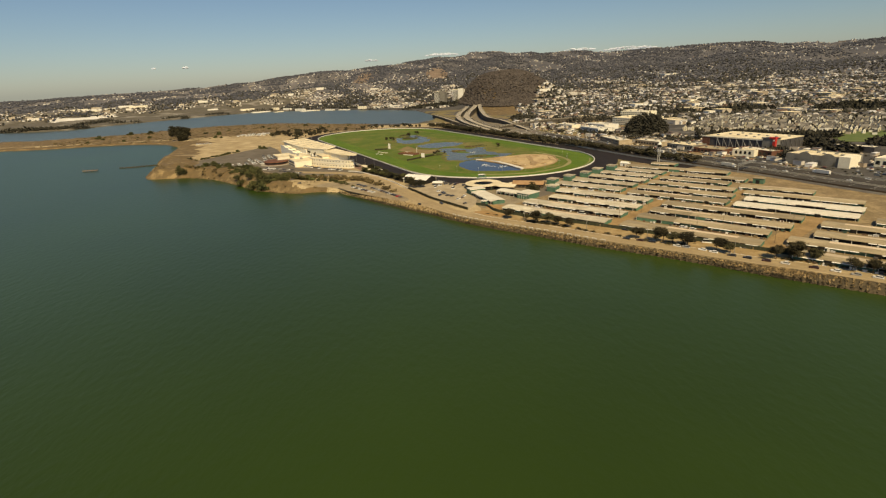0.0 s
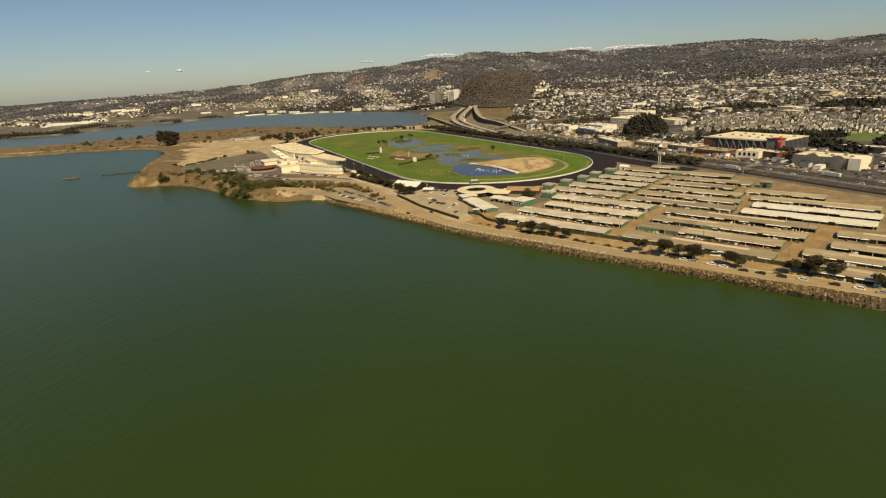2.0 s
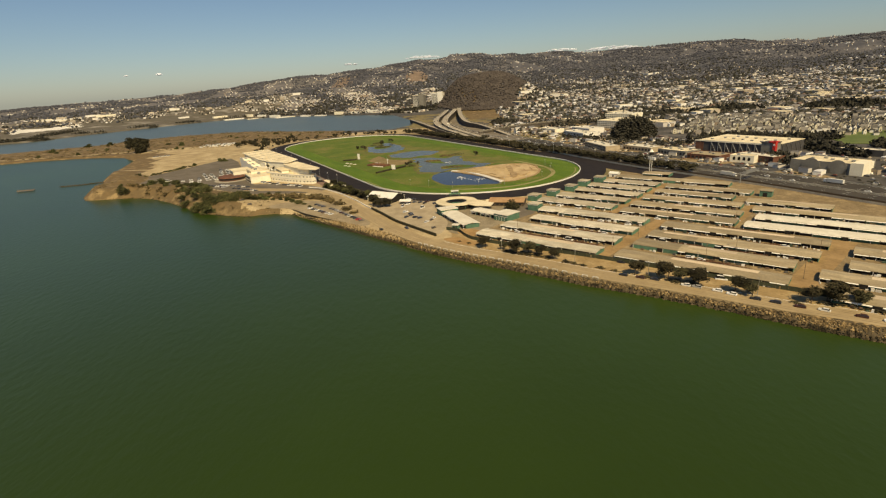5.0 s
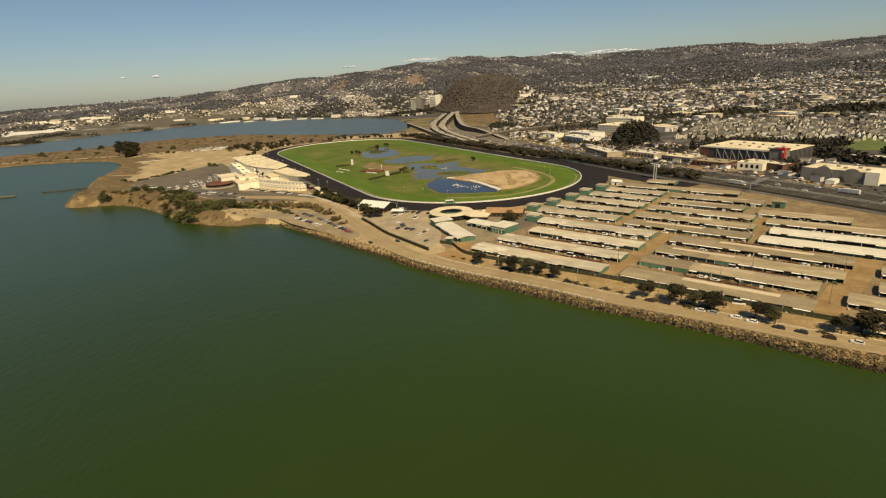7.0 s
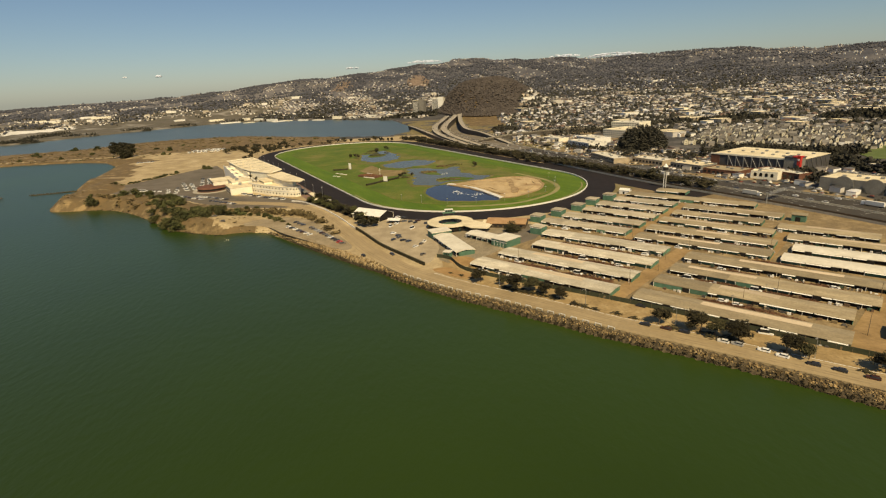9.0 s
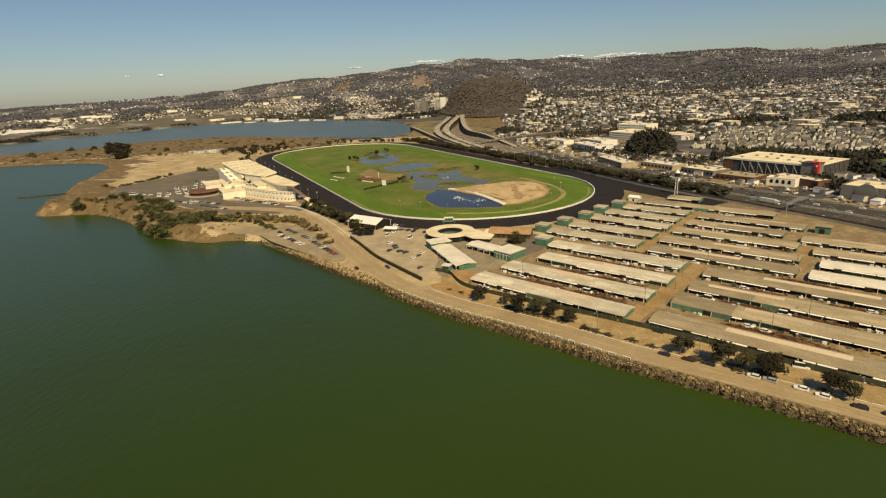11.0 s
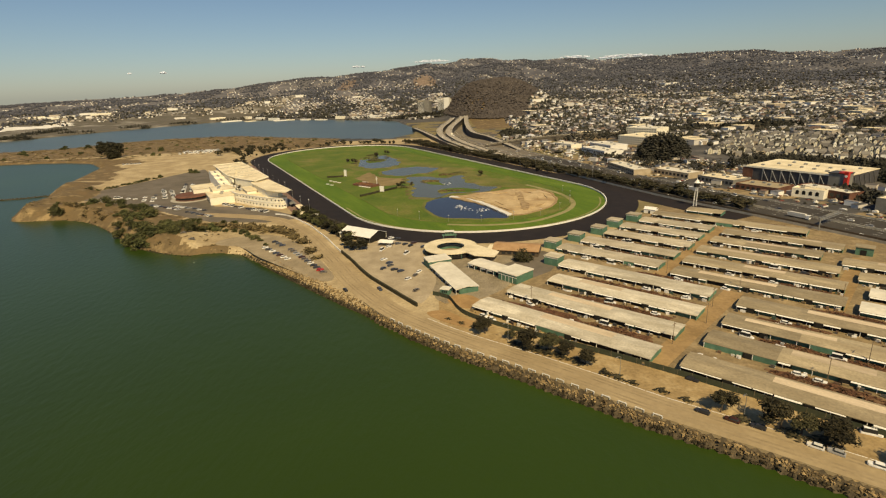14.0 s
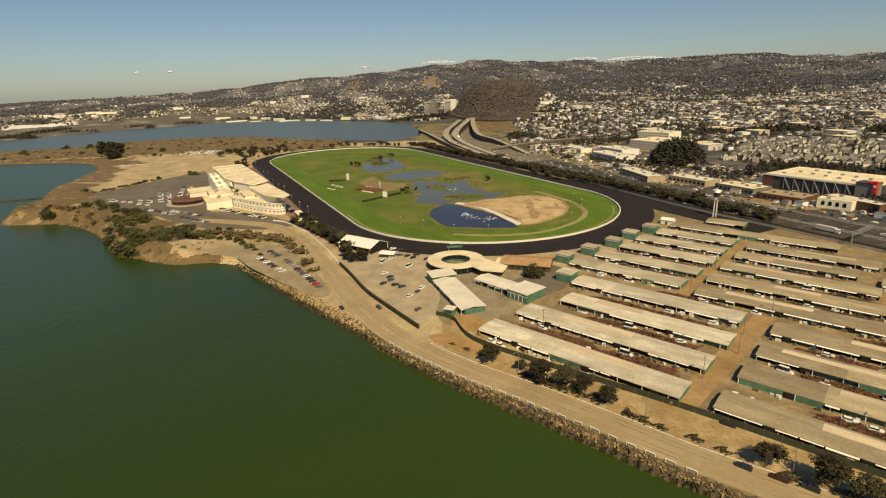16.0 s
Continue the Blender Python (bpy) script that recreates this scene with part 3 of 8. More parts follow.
zone[(mx < -640) & (my > 780) & (mr < 2900)] = 6
fp, fq = (mx + 1430) * 0.705 + (my - 1313) * 0.71, (mx + 1430) * 0.71 - (my - 1313) * 0.705
zone[(np.abs(fp) < 120 + 20 * waves(mx, my, 60, 6)) & (np.abs(fq) < 60 + 22 * waves(mx, my, 90, 7))] = 7
shops = (mx > np.interp(my, [p[0] for p in EAST_EDGE], [p[1] for p in EAST_EDGE])) & (my > -460) & (my < 520) & (mx < 470 - 0.35 * my) & (zone == 2)
zone[shops & (waves(mx, my, 60, 12) > 0.1) & (mx < 360)] = 5
# rubble under the stones, with their gap shadows in its colour
zone[(mx > -126) & (my < -300) & ((md < 5.0 * np.clip((mx + 126) / 50, 0, 1)) | ((road_distance(mx, my) > 5.2) & (md < 14) & (mx > -8)))] = 4
ground_mesh.polygons.foreach_set("material_index", zone)
ground_mesh.polygons.foreach_set("use_smooth", [True] * len(quads))
ground_mesh.update(calc_edges=True)
tagged(new("ground", ground_mesh), "tan dirt shore rising to dry built-up hills", "ground", kind="structure")

SPLIT = [(-4900, 720), (-1900, 480), (-1000, 400), (-560, 360), (4900, 360)]  # under the spit
bay = Shape().add([(-4900, -3000, 0), (4900, -3000, 0)] + [(x, y, 0) for x, y in SPLIT[::-1]], [tuple(range(7))])
solid("water", bay, BAY, "calm murky green bay water", "water")
lagoon = Shape().add([(x, y, 0) for x, y in SPLIT] + [(4900, 4900, 0), (-4900, 4900, 0)], [tuple(range(7))])
solid("water", lagoon, LAGOON, "wide blue-grey lagoon behind the spit", "water")

# ---- race track ----


def oval(grow=0.0, step=7.0):
    """The track's closed line, counter-clockwise, moved out by grow metres."""
    r, h = RADIUS + grow, STRAIGHT / 2
    n = max(12, int(math.pi * r / step))
    t = np.linspace(-math.pi / 2, math.pi / 2, n)
    m = max(4, int(STRAIGHT / step))
    side = np.linspace(h, -h, m)[1:-1]
    p = np.concatenate([np.c_[h + r * np.cos(t), r * np.sin(t)], np.c_[side, np.full(m - 2, r)], np.c_[-h - r * np.cos(t), -r * np.sin(t)], np.c_[-side, np.full(m - 2, -r)]])
    return CENTRE + p[:, :1] * ALONG + p[:, 1:] * ACROSS


def on_track(s, c):
    """A place s metres along the track's axis and c metres across it, towards the grandstand."""
    return CENTRE + s * ALONG + c * ACROSS


rail_line = oval(0)
solid("race_track", ribbon(rail_line, -27.0, 0.5, LEVEL + 0.12, 0.6, True), TRACK, "dark harrowed race track round the infield", "race track")
c0, c1 = on_track(-150, -(RADIUS + 14)), on_track(-STRAIGHT / 2 - 185, -(RADIUS + 14))
chute = spline([c0, (c0 + c1) / 2, c1], 10)
solid("race_track", ribbon(chute, 16, -20.5, LEVEL + 0.08, 0.5), TRACK, "dark starting chute running off the track", "race track")
solid("turf_course", ribbon(oval(-1), 0.0, 27.0, LEVEL + 0.16, 0.6, True), TURF, "bright green mown turf course", "turf")
solid("infield", patch(oval(-27.5), LEVEL + 0.12), INFIELD, "patchy green infield grass", "grass")

# white running rail on posts
rail = thing("running_rail", Matrix.Identity(4), "white running rail round the turf course", "rail")
part("top_rail", ribbon(rail_line, 0.4, -0.4, LEVEL + 1.4, 1.15, True), WHITE, rail)
post = Shape().box(-0.08, 0.08, -0.08, 0.08, 0, 1.2).mesh("post", WHITE)
for i in range(0, len(rail_line)):
    part("post", post, None, rail).location = (*rail_line[i], LEVEL)
inner = thing("inner_rail", Matrix.Identity(4), "thin dull inner rail of the turf course", "rail")
inner_line = oval(-28)
faint_post = Shape().box(-0.06, 0.06, -0.06, 0.06, 0, 1.0).mesh("post", RINGPATH)
part("top_rail", ribbon(inner_line, 0.08, -0.08, LEVEL + 1.05, 0.1, True), DRYGRASS, inner)
for i in range(0, len(inner_line), 2):
    part("post", faint_post, None, inner).location = (*inner_line[i], LEVEL)

# a worn path round the southern turn inside the turf
half = spline([(112, -132), (123, -154), (136, -186), (139, -221), (128, -250), (106, -274), (83, -287), (51, -289), (24, -282)], 5)
solid("worn_path", ribbon(half, -2.2, 2.2, LEVEL + 0.17, 0.4), RINGPATH, "worn brown path inside the turf course", "path")


turn_line = oval(-5, 4.0)
turn_line = turn_line[turn_line[:, 1] < -205]
if np.linalg.norm(np.diff(turn_line, axis=0), axis=1).max() > 20:
    k = int(np.argmax(np.linalg.norm(np.diff(turn_line, axis=0), axis=1))) + 1
    turn_line = np.roll(turn_line, -k, 0)
solid("worn_path", ribbon(turn_line, 0.7, -0.7, LEVEL + 0.175, 0.4), RINGPATH, "thin worn line along the turf's turn", "path")


def wobble(points, amount, seed, step=5.0):
    p = spline(points, step, True)
    w = sideways(p, True)
    return p + w * (amount * waves(p[:, 0], p[:, 1], 26, seed))[:, None]


POND_LABEL = "still dark blue pond in the infield grass"
for i, ring in enumerate([
    [(6, -218), (10, -194), (31, -179), (50, -195), (65, -230), (75, -267), (57, -269), (38, -265), (21, -260), (11, -241)],
    [(-18, -62), (0, -51), (22, -70), (45, -60), (50, -101), (64, -127), (80, -136), (69, -157), (56, -163), (35, -160), (18, -177), (2, -174), (-9, -153), (-8, -109)],
    [(-52, -11), (-33, 19), (-2, 25), (20, -1), (-1, -29), (-31, -41)],
    [(-93, 69), (-92, 133), (-65, 163), (-42, 110), (-35, 56), (-53, 32), (-77, 37)],
]):
    wet = wobble(ring[::-1], 1.2 if i == 0 else 3.6, i, 3.0)
    if np.cross(wet[1] - wet[0], wet[8] - wet[0]) < 0:
        wet = wet[::-1]
    solid("pond", patch(wet, LEVEL + 0.2), WETLAND if i else POND, "shallow grey-blue pond in the infield grass" if i else POND_LABEL, "pond", group="infield ponds")
    if i:  # trampled wet ground round the shallow ponds
        out = sideways(wet, True) * (5.5 + 5.0 * waves(wet[:, 0], wet[:, 1], 17, 30 + i))[:, None]
        marsh = wet - out if np.ptp((wet - out)[:, 0]) > np.ptp(wet[:, 0]) else wet + out
        solid("marsh", patch(marsh, LEVEL + 0.178), MARSH, "brown trampled marsh round a pond", "marsh", kind="stuff", group="pond margins")
    rim = ribbon(wet, 0.0, -3.0, LEVEL + 0.185, 0.3, True)
    solid("pond_bank", rim, DRYGRASS, "bare brown bank of a pond", "bank", group="pond banks")

# bare sand beside the near pond, heaped a little
sand_ring = wobble([(31, -178), (43, -176), (59, -168), (82, -159), (104, -155), (123, -166), (128, -196), (124, -218), (114, -236), (97, -254), (80, -262), (73, -251), (57, -217)], 1.5, 9)
solid("sand_verge", ribbon(sand_ring, 1.0, -7.0, LEVEL + 0.178, 0.3, True), DRYGRASS, "olive-brown verge round the sand", "grass", kind="stuff")
sand = Shape()
cx, cy = sand_ring.mean(0)
rings = [(1.0, 0.0), (0.93, 0.5), (0.8, 1.2), (0.6, 1.6), (0.35, 1.4), (0.12, 1.8)]
n = len(sand_ring)
for s, up in rings:
    sand.v += [(cx + (x - cx) * s, cy + (y - cy) * s, LEVEL + 0.22 + up * (1 + 0.4 * math.sin(j * 0.7 + s * 9))) for j, (x, y) in enumerate(sand_ring)]
for r in range(len(rings) - 1):
    sand.f += [(r * n + j, r * n + (j + 1) % n, (r + 1) * n + (j + 1) % n, (r + 1) * n + j) for j in range(n)]
sand.f.append(tuple((len(rings) - 1) * n + j for j in range(n)))
solid("sand_heap", sand, SAND, "bare pale sand heaped beside the pond", "sand", kind="stuff", smooth=True)
gully = wobble([(97, -168), (99, -190), (96, -214), (97, -236), (93, -250), (88, -247), (91, -232), (92, -210), (93, -188), (94, -170)], 0.8, 12, 3.0)
gully = gully if np.cross(gully[1] - gully[0], gully[len(gully) // 3] - gully[0]) > 0 else gully[::-1]
solid("sand_gully", Shape().prism([tuple(p) for p in gully], LEVEL, LEVEL + 2.12), DARKSAND, "darker brown strip across the sand", "sand", kind="stuff")
for k, (a, b) in enumerate(((0.99, 0.93), (0.80, 0.765), (0.60, 0.575))):  # hoof-worn rims round the heap
    solid("sand_rim", ribbon(np.c_[cx + (sand_ring[:, 0] - cx) * a, cy + (sand_ring[:, 1] - cy) * a], 0.0, (a - b) * 40, LEVEL + (0.62, 1.75, 1.95)[k], 0.6, True), DARKSAND if k == 0 else SAND, "trodden rim of the sand heap", "sand", kind="stuff")
solid("sand_bank", ribbon(spline([(30, -179), (47, -192), (62, -224), (76, -262)]), -2.2, 2.6, LEVEL + 1.1, 1.1), SALT, "pale sand bank along the pond", "sand", kind="stuff")

# ---- roads ----
shore_road = spline(ROAD_WAY, 6)
solid("road", ribbon(shore_road, 6.2, -6.2, LEVEL + 0.15, 1.2), PALEROAD, "sun-bleached shore road beside the rocks", "road")
for o in (-3.6, -1.8, 1.8, 3.6):  # darker bands where the wheels run
    solid("wheel_track", ribbon(shore_road, o + 0.45, o - 0.45, LEVEL + 0.156, 0.02), WHEELWEAR, "darker wheel-worn band on the shore road", "road")
shore_lot = spline([(-147, -311), (-126, -320), (-106, -344), (-90, -361), (-69, -382), (-53, -398), (-46, -392), (-58, -364), (-72, -338), (-86, -314), (-102, -297), (-122, -289), (-144, -296)], 3.0, True)
shore_lot = shore_lot if np.cross(shore_lot[3] - shore_lot[0], shore_lot[12] - shore_lot[0]) > 0 else shore_lot[::-1]
solid("gravel_lot", patch(shore_lot, LEVEL + 0.1), GRAVEL, "grey-tan gravel lot above the rocks", "parking lot")
lot = np.array([(-372, -112), (-386, -64), (-360, -10), (-330, 72), (-318, 90), (-290, 40), (-262, -30), (-240, -110), (-200, -176), (-150, -190), (-116, -222), (-104, -240), (-128, -250), (-178, -240), (-223, -207), (-262, -178), (-320, -140)], float)[::-1]
solid("parking_lot", patch(lot, LEVEL + 0.09), ASPHALT, "grey asphalt parking lot beside the grandstand", "parking lot")
FREEWAY_LINE = spline([(760, -1200), (520, -760), (405, -545), (350, -440), (318, -362), (285, -290), (250, -215), (214, -120), (180, -20), (138, 110), (104, 240), (80, 380), (66, 540), (90, 800), (60, 1000)], 12)
far_end = int(np.argmax(FREEWAY_LINE[:, 1] > 70))
solid("freeway", ribbon(FREEWAY_LINE[:far_end + 1], 27, -27, LEVEL + 1.0, 1.6), FREEWAY, "wide grey freeway beside the stables", "road")
solid("freeway", ribbon(FREEWAY_LINE[far_end:], 27, -27, LEVEL + 1.0, 1.6), WORNPAVING, "pale worn concrete stretch of the freeway", "road")

# ---- stables ----
BARN_U, BARN_N, BARN_O = np.array([0.737, -0.676]), np.array([0.676, 0.737]), np.array([31.0, -447.0])


def barn_place(u, n):
    return BARN_O + u * BARN_U + n * BARN_N


def barn(u0, u1, n0, roof, seed, box=False):
    """A long low stable: open shed rows under a wide roof, with white boards, green panels and dark stalls along both sides."""
    rng = random.Random(seed)
    x, y = barn_place(u0, n0)
    L, W = u1 - u0, 13.4
    b = thing("stable_barn", heading(x, y, LEVEL, *BARN_U) @ Matrix.Diagonal((1, 1, 0.78, 1)), "long low stable barn with green boards and a weathered sheet roof" if roof is not PALEROOF else "long low stable barn with a freshly painted pale roof", "barn", "rows of stable barns")
    part("core_wall", Shape().box(1.5, L - 1.5, 2.8, W - 2.8, 0, 2.9), GREEN, b)
    cuts = [0.0] + sorted(L * q for q in (rng.uniform(0.2, 0.45), rng.uniform(0.55, 0.85))[: rng.choice((0, 1, 1, 2))]) + [L]
    for a, c in zip(cuts, cuts[1:]):
        part("roof", Shape().gable(a, c, 0, W, 2.9 + (0.004 if a else 0), 0.8, 0.3), roof, b)
    if roof is not PALEROOF and n0 < 200 and rng.random() < (0.75 if roof is ROOF else 0.3):  # newer sheets on the slope away from the bay
        a = rng.uniform(0.08, 0.4) * L
        c, y1 = a + rng.uniform(0.25, 0.55) * L, rng.uniform(10.4, 13.0)
        h = lambda y: 3.215 + 0.8 * (1 - (y - W / 2) / (W / 2))
        part("roof_patch", Shape().add([(a, 6.9, h(6.9)), (c, 6.9, h(6.9)), (c, y1, h(y1)), (a, y1, h(y1)), (a, 6.9, h(6.9) - 0.02), (c, 6.9, h(6.9) - 0.02), (c, y1, h(y1) - 0.02), (a, y1, h(y1) - 0.02)], [(0, 1, 2, 3), (7, 6, 5, 4), (0, 4, 5, 1), (2, 6, 7, 3), (1, 5, 6, 2), (3, 7, 4, 0)]), NEWSHEET, b, "paler new roof sheets")
    for end in (0.35, L - 0.55):
        s = Shape().box(end, end + 0.2, 0.4, W - 0.4, 0, 2.9)
        s.add([(end, 0.4, 2.9), (end, W / 2, 3.62), (end, W - 0.4, 2.9), (end + 0.2, 0.4, 2.9), (end + 0.2, W / 2, 3.62), (end + 0.2, W - 0.4, 2.9)], [(0, 1, 2), (3, 5, 4)])
        part("end_wall", s, GREEN, b)
    def awning(a, c, low, out):
        """A white board hung sloping from the eave."""
        part("white_board", Shape().add([(a, 0.02, 2.86), (c, 0.02, 2.86), (c, -out, low), (a, -out, low), (a, 0.02, 2.78), (c, 0.02, 2.78), (c, -out, low - 0.08), (a, -out, low - 0.08)], [(3, 2, 1, 0), (4, 5, 6, 7), (0, 1, 5, 4), (2, 3, 7, 6), (1, 2, 6, 5), (3, 0, 4, 7)]), WHITE, b)

    p, last_door = 0.6, rng.uniform(-22, -8)
    while p < L - 4:
        if p - last_door > 24 and p < L - 8:
            # solid block, near black in place of the shade inside a doorway
            part("doorway", Shape().box(p, p + 2.9, -0.25, 1.3, 0, 2.75), DARK, b, "solid doorway block coloured black as shade")
            last_door, p = p, p + 3.1
            continue
        run = min(rng.choice((4, 6, 8, 11, 14)), L - 1 - p)
        kind = rng.choice(("board", "board", "panel", "stall", "board", "stall", "board", "stall", "board"))
        if kind == "panel":
            y = 0.05 if rng.random() < 0.4 else 1.3
            part("green_panel", Shape().box(p, p + run, y, y + 0.15, 0, 2.8), GREEN, b)
            if y < 1:
                part("white_trim", Shape().box(p - 0.12, p + 0.12, -0.06, 0.05, 0, 2.8), WHITE, b)
        elif kind == "board":
            awning(p, p + run, 2.42, 0.5)
            # the dark ones carry the shade under the eave in their colour
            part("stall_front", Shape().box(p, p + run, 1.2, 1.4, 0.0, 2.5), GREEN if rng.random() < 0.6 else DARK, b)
        else:
            if rng.random() < 0.6:
                awning(p, p + run, 2.6, 0.32)
            # block coloured as the shade behind the open shed row
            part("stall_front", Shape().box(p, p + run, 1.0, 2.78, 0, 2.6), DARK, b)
        p += run + 0.4
    p = 0.5
    while p < L:
        part("post", barn_post, None, b).location = (p, 0.3, 0)
        p += 9.2
    part("white_board", Shape().box(1, L - 1, W - 0.4, W - 0.25, 2.0, 2.7), WHITE, b)
    if box:
        q = thing("feed_store", heading(*barn_place(u0 - 11, n0 + 2.5), LEVEL, *BARN_U), "boxy green store at the end of a stable barn", "shed", "green sheds by the track")
        part("wall", Shape().box(0.3, 9.2, 0.3, 8.2, 0, 5.2), GREEN, q)
        part("roof", Shape().box(0, 9.6, 0, 8.6, 5.2, 5.6), roof, q)
        part("door", Shape().box(2.6, 5.4, 0.18, 0.3, 0, 3.4), GREEN, q, "green plank door")
        part("trim", Shape().box(0.2, 9.3, 0.16, 0.3, 4.5, 4.8), WHITE, q)
    return b


barn_post = Shape().box(-0.12, 0.12, -0.12, 0.12, 0, 2.9).mesh("post", WHITE)
BARNS = [  # from, to, row
    (0, 87, 0), (3, 88, 25), (12, 89, 50), (4, 87, 76), (-13, 52, 104), (-8, 53, 127), (-3, 54, 151), (-2, 53, 175), (3, 53, 198), (4, 106, 222),
    (97, 182, 2), (98, 181, 27), (99, 189, 49), (99, 191, 73), (60, 138, 99), (59, 136, 122), (59, 131, 147), (60, 120, 172), (61, 128, 195),
    (139, 218, 142), (130, 184, 165), (199, 290, -6), (192, 280, 19), (202, 290, 40), (202, 290, 66), (228, 300, 90),
]
for i, (u0, u1, n0) in enumerate(BARNS):
    barn(u0, u1, n0, BRIGHTROOF if u0 < 58 and n0 < 90 else FADEDROOF if u0 < 58 and n0 < 210 else ROOF, i, box=i in (3, 4, 5, 6, 7, 8))
barn(143, 219, 97, PALEROOF, 41)
barn(145, 220, 119, PALEROOF, 42)
barn(21, 47, 249, ROOF, 43)

# ---- cars, trees and other repeats ----


def car(m, paint, label, group, tall=1.45, length=4.5, far=False):
    """A parked car: body, glass band and, where it is seen close, four wheels. x is ahead."""
    c = thing("car", m, label, "car", group)
    a, w = length / 2, 0.9
    body = Shape()
    ring = [(-a, -w + 0.15), (-a + 0.15, -w), (a - 0.35, -w), (a, -w + 0.3), (a, w - 0.3), (a - 0.35, w), (-a + 0.15, w), (-a, w - 0.15)]
    body.prism(ring, 0.2 if far else 0.28, 0.62).prism(ring, 0.62, 0.9, shrink=0.96)
    body.prism([(-a + 0.62, -0.66), (a - 1.68, -0.66), (a - 1.68, 0.66), (-a + 0.62, 0.66)], tall - 0.1, tall, shrink=0.95)
    part("body", body, paint, c)
    part("window_band", Shape().prism([(-a + 0.35, -w + 0.08), (a - 1.35, -w + 0.08), (a - 1.35, w - 0.08), (-a + 0.35, w - 0.08)], 0.88, tall - 0.08, shrink=0.82), GLASS, c)
    for x in () if far else (-a + 0.85, a - 0.9):
        for y in (-w + 0.02, w - 0.22):
            wheel = part("wheel", Shape().tube((x, y, 0.33), (x, y + 0.2, 0.33), 0.33, n=10), TYRE, c)
            part("rim", Shape().tube((x, y - 0.02, 0.33), (x, y + 0.22, 0.33), 0.19, n=8), STEEL, wheel)
    return c


CAR_KINDS = {
    "mixed": car(pose(-12, -330, LEVEL + 0.02, 0, 0, 20), CARPAINT, "parked car with plain paint and dark windows", "parked cars"),
    "white": car(pose(-18, -336, LEVEL + 0.02, 0, 0, 40), CARWHITE, "white car with dark windows", "parked cars"),
    "red": car(pose(-56.0, -381.0, LEVEL + 0.02, 0, 0, 115), CARRED, "red parked car beside the shore road", "parked cars"),
    "far": car(pose(2, -395, LEVEL - 0.15, 0, 0, 60), CARPAINT, "parked car with plain paint and dark windows", "parked cars", far=True),
    "far_white": car(pose(4, -389, LEVEL - 0.15, 0, 0, 60), CARWHITE, "white car with dark windows", "parked cars", far=True),
    "far_van": car(pose(-5, -352, LEVEL - 0.15, 0, 0, 60), CARWHITE, "white van with dark windows", "parked cars", 2.3, 5.6, far=True),
    "van": car(pose(-22, -343, LEVEL + 0.02, 0, 0, 70), CARWHITE, "white van with dark windows", "parked cars", 2.3, 5.6),
}


def park(x, y, turn, kind="mixed", z=None, group="parked cars", label=""):
    c = copy_thing(CAR_KINDS[kind], pose(x, y, LEVEL + 0.02 if z is None else z, 0, 0, turn))
    return tagged(c, label, group=group)


def crown_mesh(name, seed, mat, clumps, spread, up, leaf=0.9, flat=0.75):
    """A crown of many uneven clumps round a few limbs, with gaps between them and loose leaf sprays outside."""
    rng = np.random.RandomState(seed)
    heads = np.stack([rng.uniform(-0.75, 0.75, 7) * spread, rng.uniform(-0.75, 0.75, 7) * spread, rng.uniform(-0.45, 0.5, 7) * spread * flat], 1)
    heads[0] = (0, 0, 0.35 * spread * flat)
    pick = heads[rng.randint(0, 7, clumps)]
    off = rng.normal(0, 1, (clumps, 3))
    off /= np.linalg.norm(off, axis=1, keepdims=True)
    at = pick + off * (rng.uniform(0.15, 1.25, (clumps, 1)) ** 0.8) * spread * 0.44 * np.array([1, 1, flat])
    at[:, 2] += up
    size = rng.uniform(0.35, 1.25, (clumps, 1)) * leaf * np.array([1.1, 1.1, 0.7]) * rng.uniform(0.65, 1.35, (clumps, 3))
    return many(knob(rng) if clumps < 100 else tuft(rng), at, rng.uniform(0, 6.28, clumps), size, name, mat)


def tree(m, seed, mat, high, spread, label, group="", clumps=170, category="tree", crown=0.62, flat=0.75):
    """A trunk with limbs and a crown of clumps."""
    t = thing("tree", m, label, category, group)
    rng = random.Random(seed)
    s = Shape()
    lean = Vector((rng.uniform(-0.08, 0.08) * high, rng.uniform(-0.08, 0.08) * high, 0))
    fork = Vector((0, 0, high * (crown - 0.24))) + lean * 0.5
    s.tube((0, 0, -0.3), fork, 0.035 * high, 0.024 * high, 7)
    for i in range(5):
        a = i * 1.26 + rng.uniform(-0.4, 0.4)
        r = spread * rng.uniform(0.35, 0.6)
        s.tube(fork, (r * math.cos(a), r * math.sin(a), high * rng.uniform(0.6, 0.8)), 0.017 * high, 0.006 * high, 5)
    part("trunk", s, BARK, t)
    part("crown", crown_mesh("crown", seed, mat, clumps, spread, high * crown, (0.24 if clumps < 250 else 0.12) * spread, flat), None, t)
    return t


def bush(m, seed, mat, spread, high, label, group="", clumps=70, category="bush", leaf=0.19):
    b = thing("bush", m, label, category, group)
    part("stems", Shape().tube((0, 0, -0.3), (0.1, 0, high * 0.4), 0.12, 0.06, 5).tube((0, 0, -0.2), (-0.5, 0.3, high * 0.4), 0.1, 0.04, 5), BARK, b)
    part("leaves", crown_mesh("leaves", seed, mat, clumps, spread, high * 0.42, leaf * spread, high / spread * 0.8), None, b)
    return b


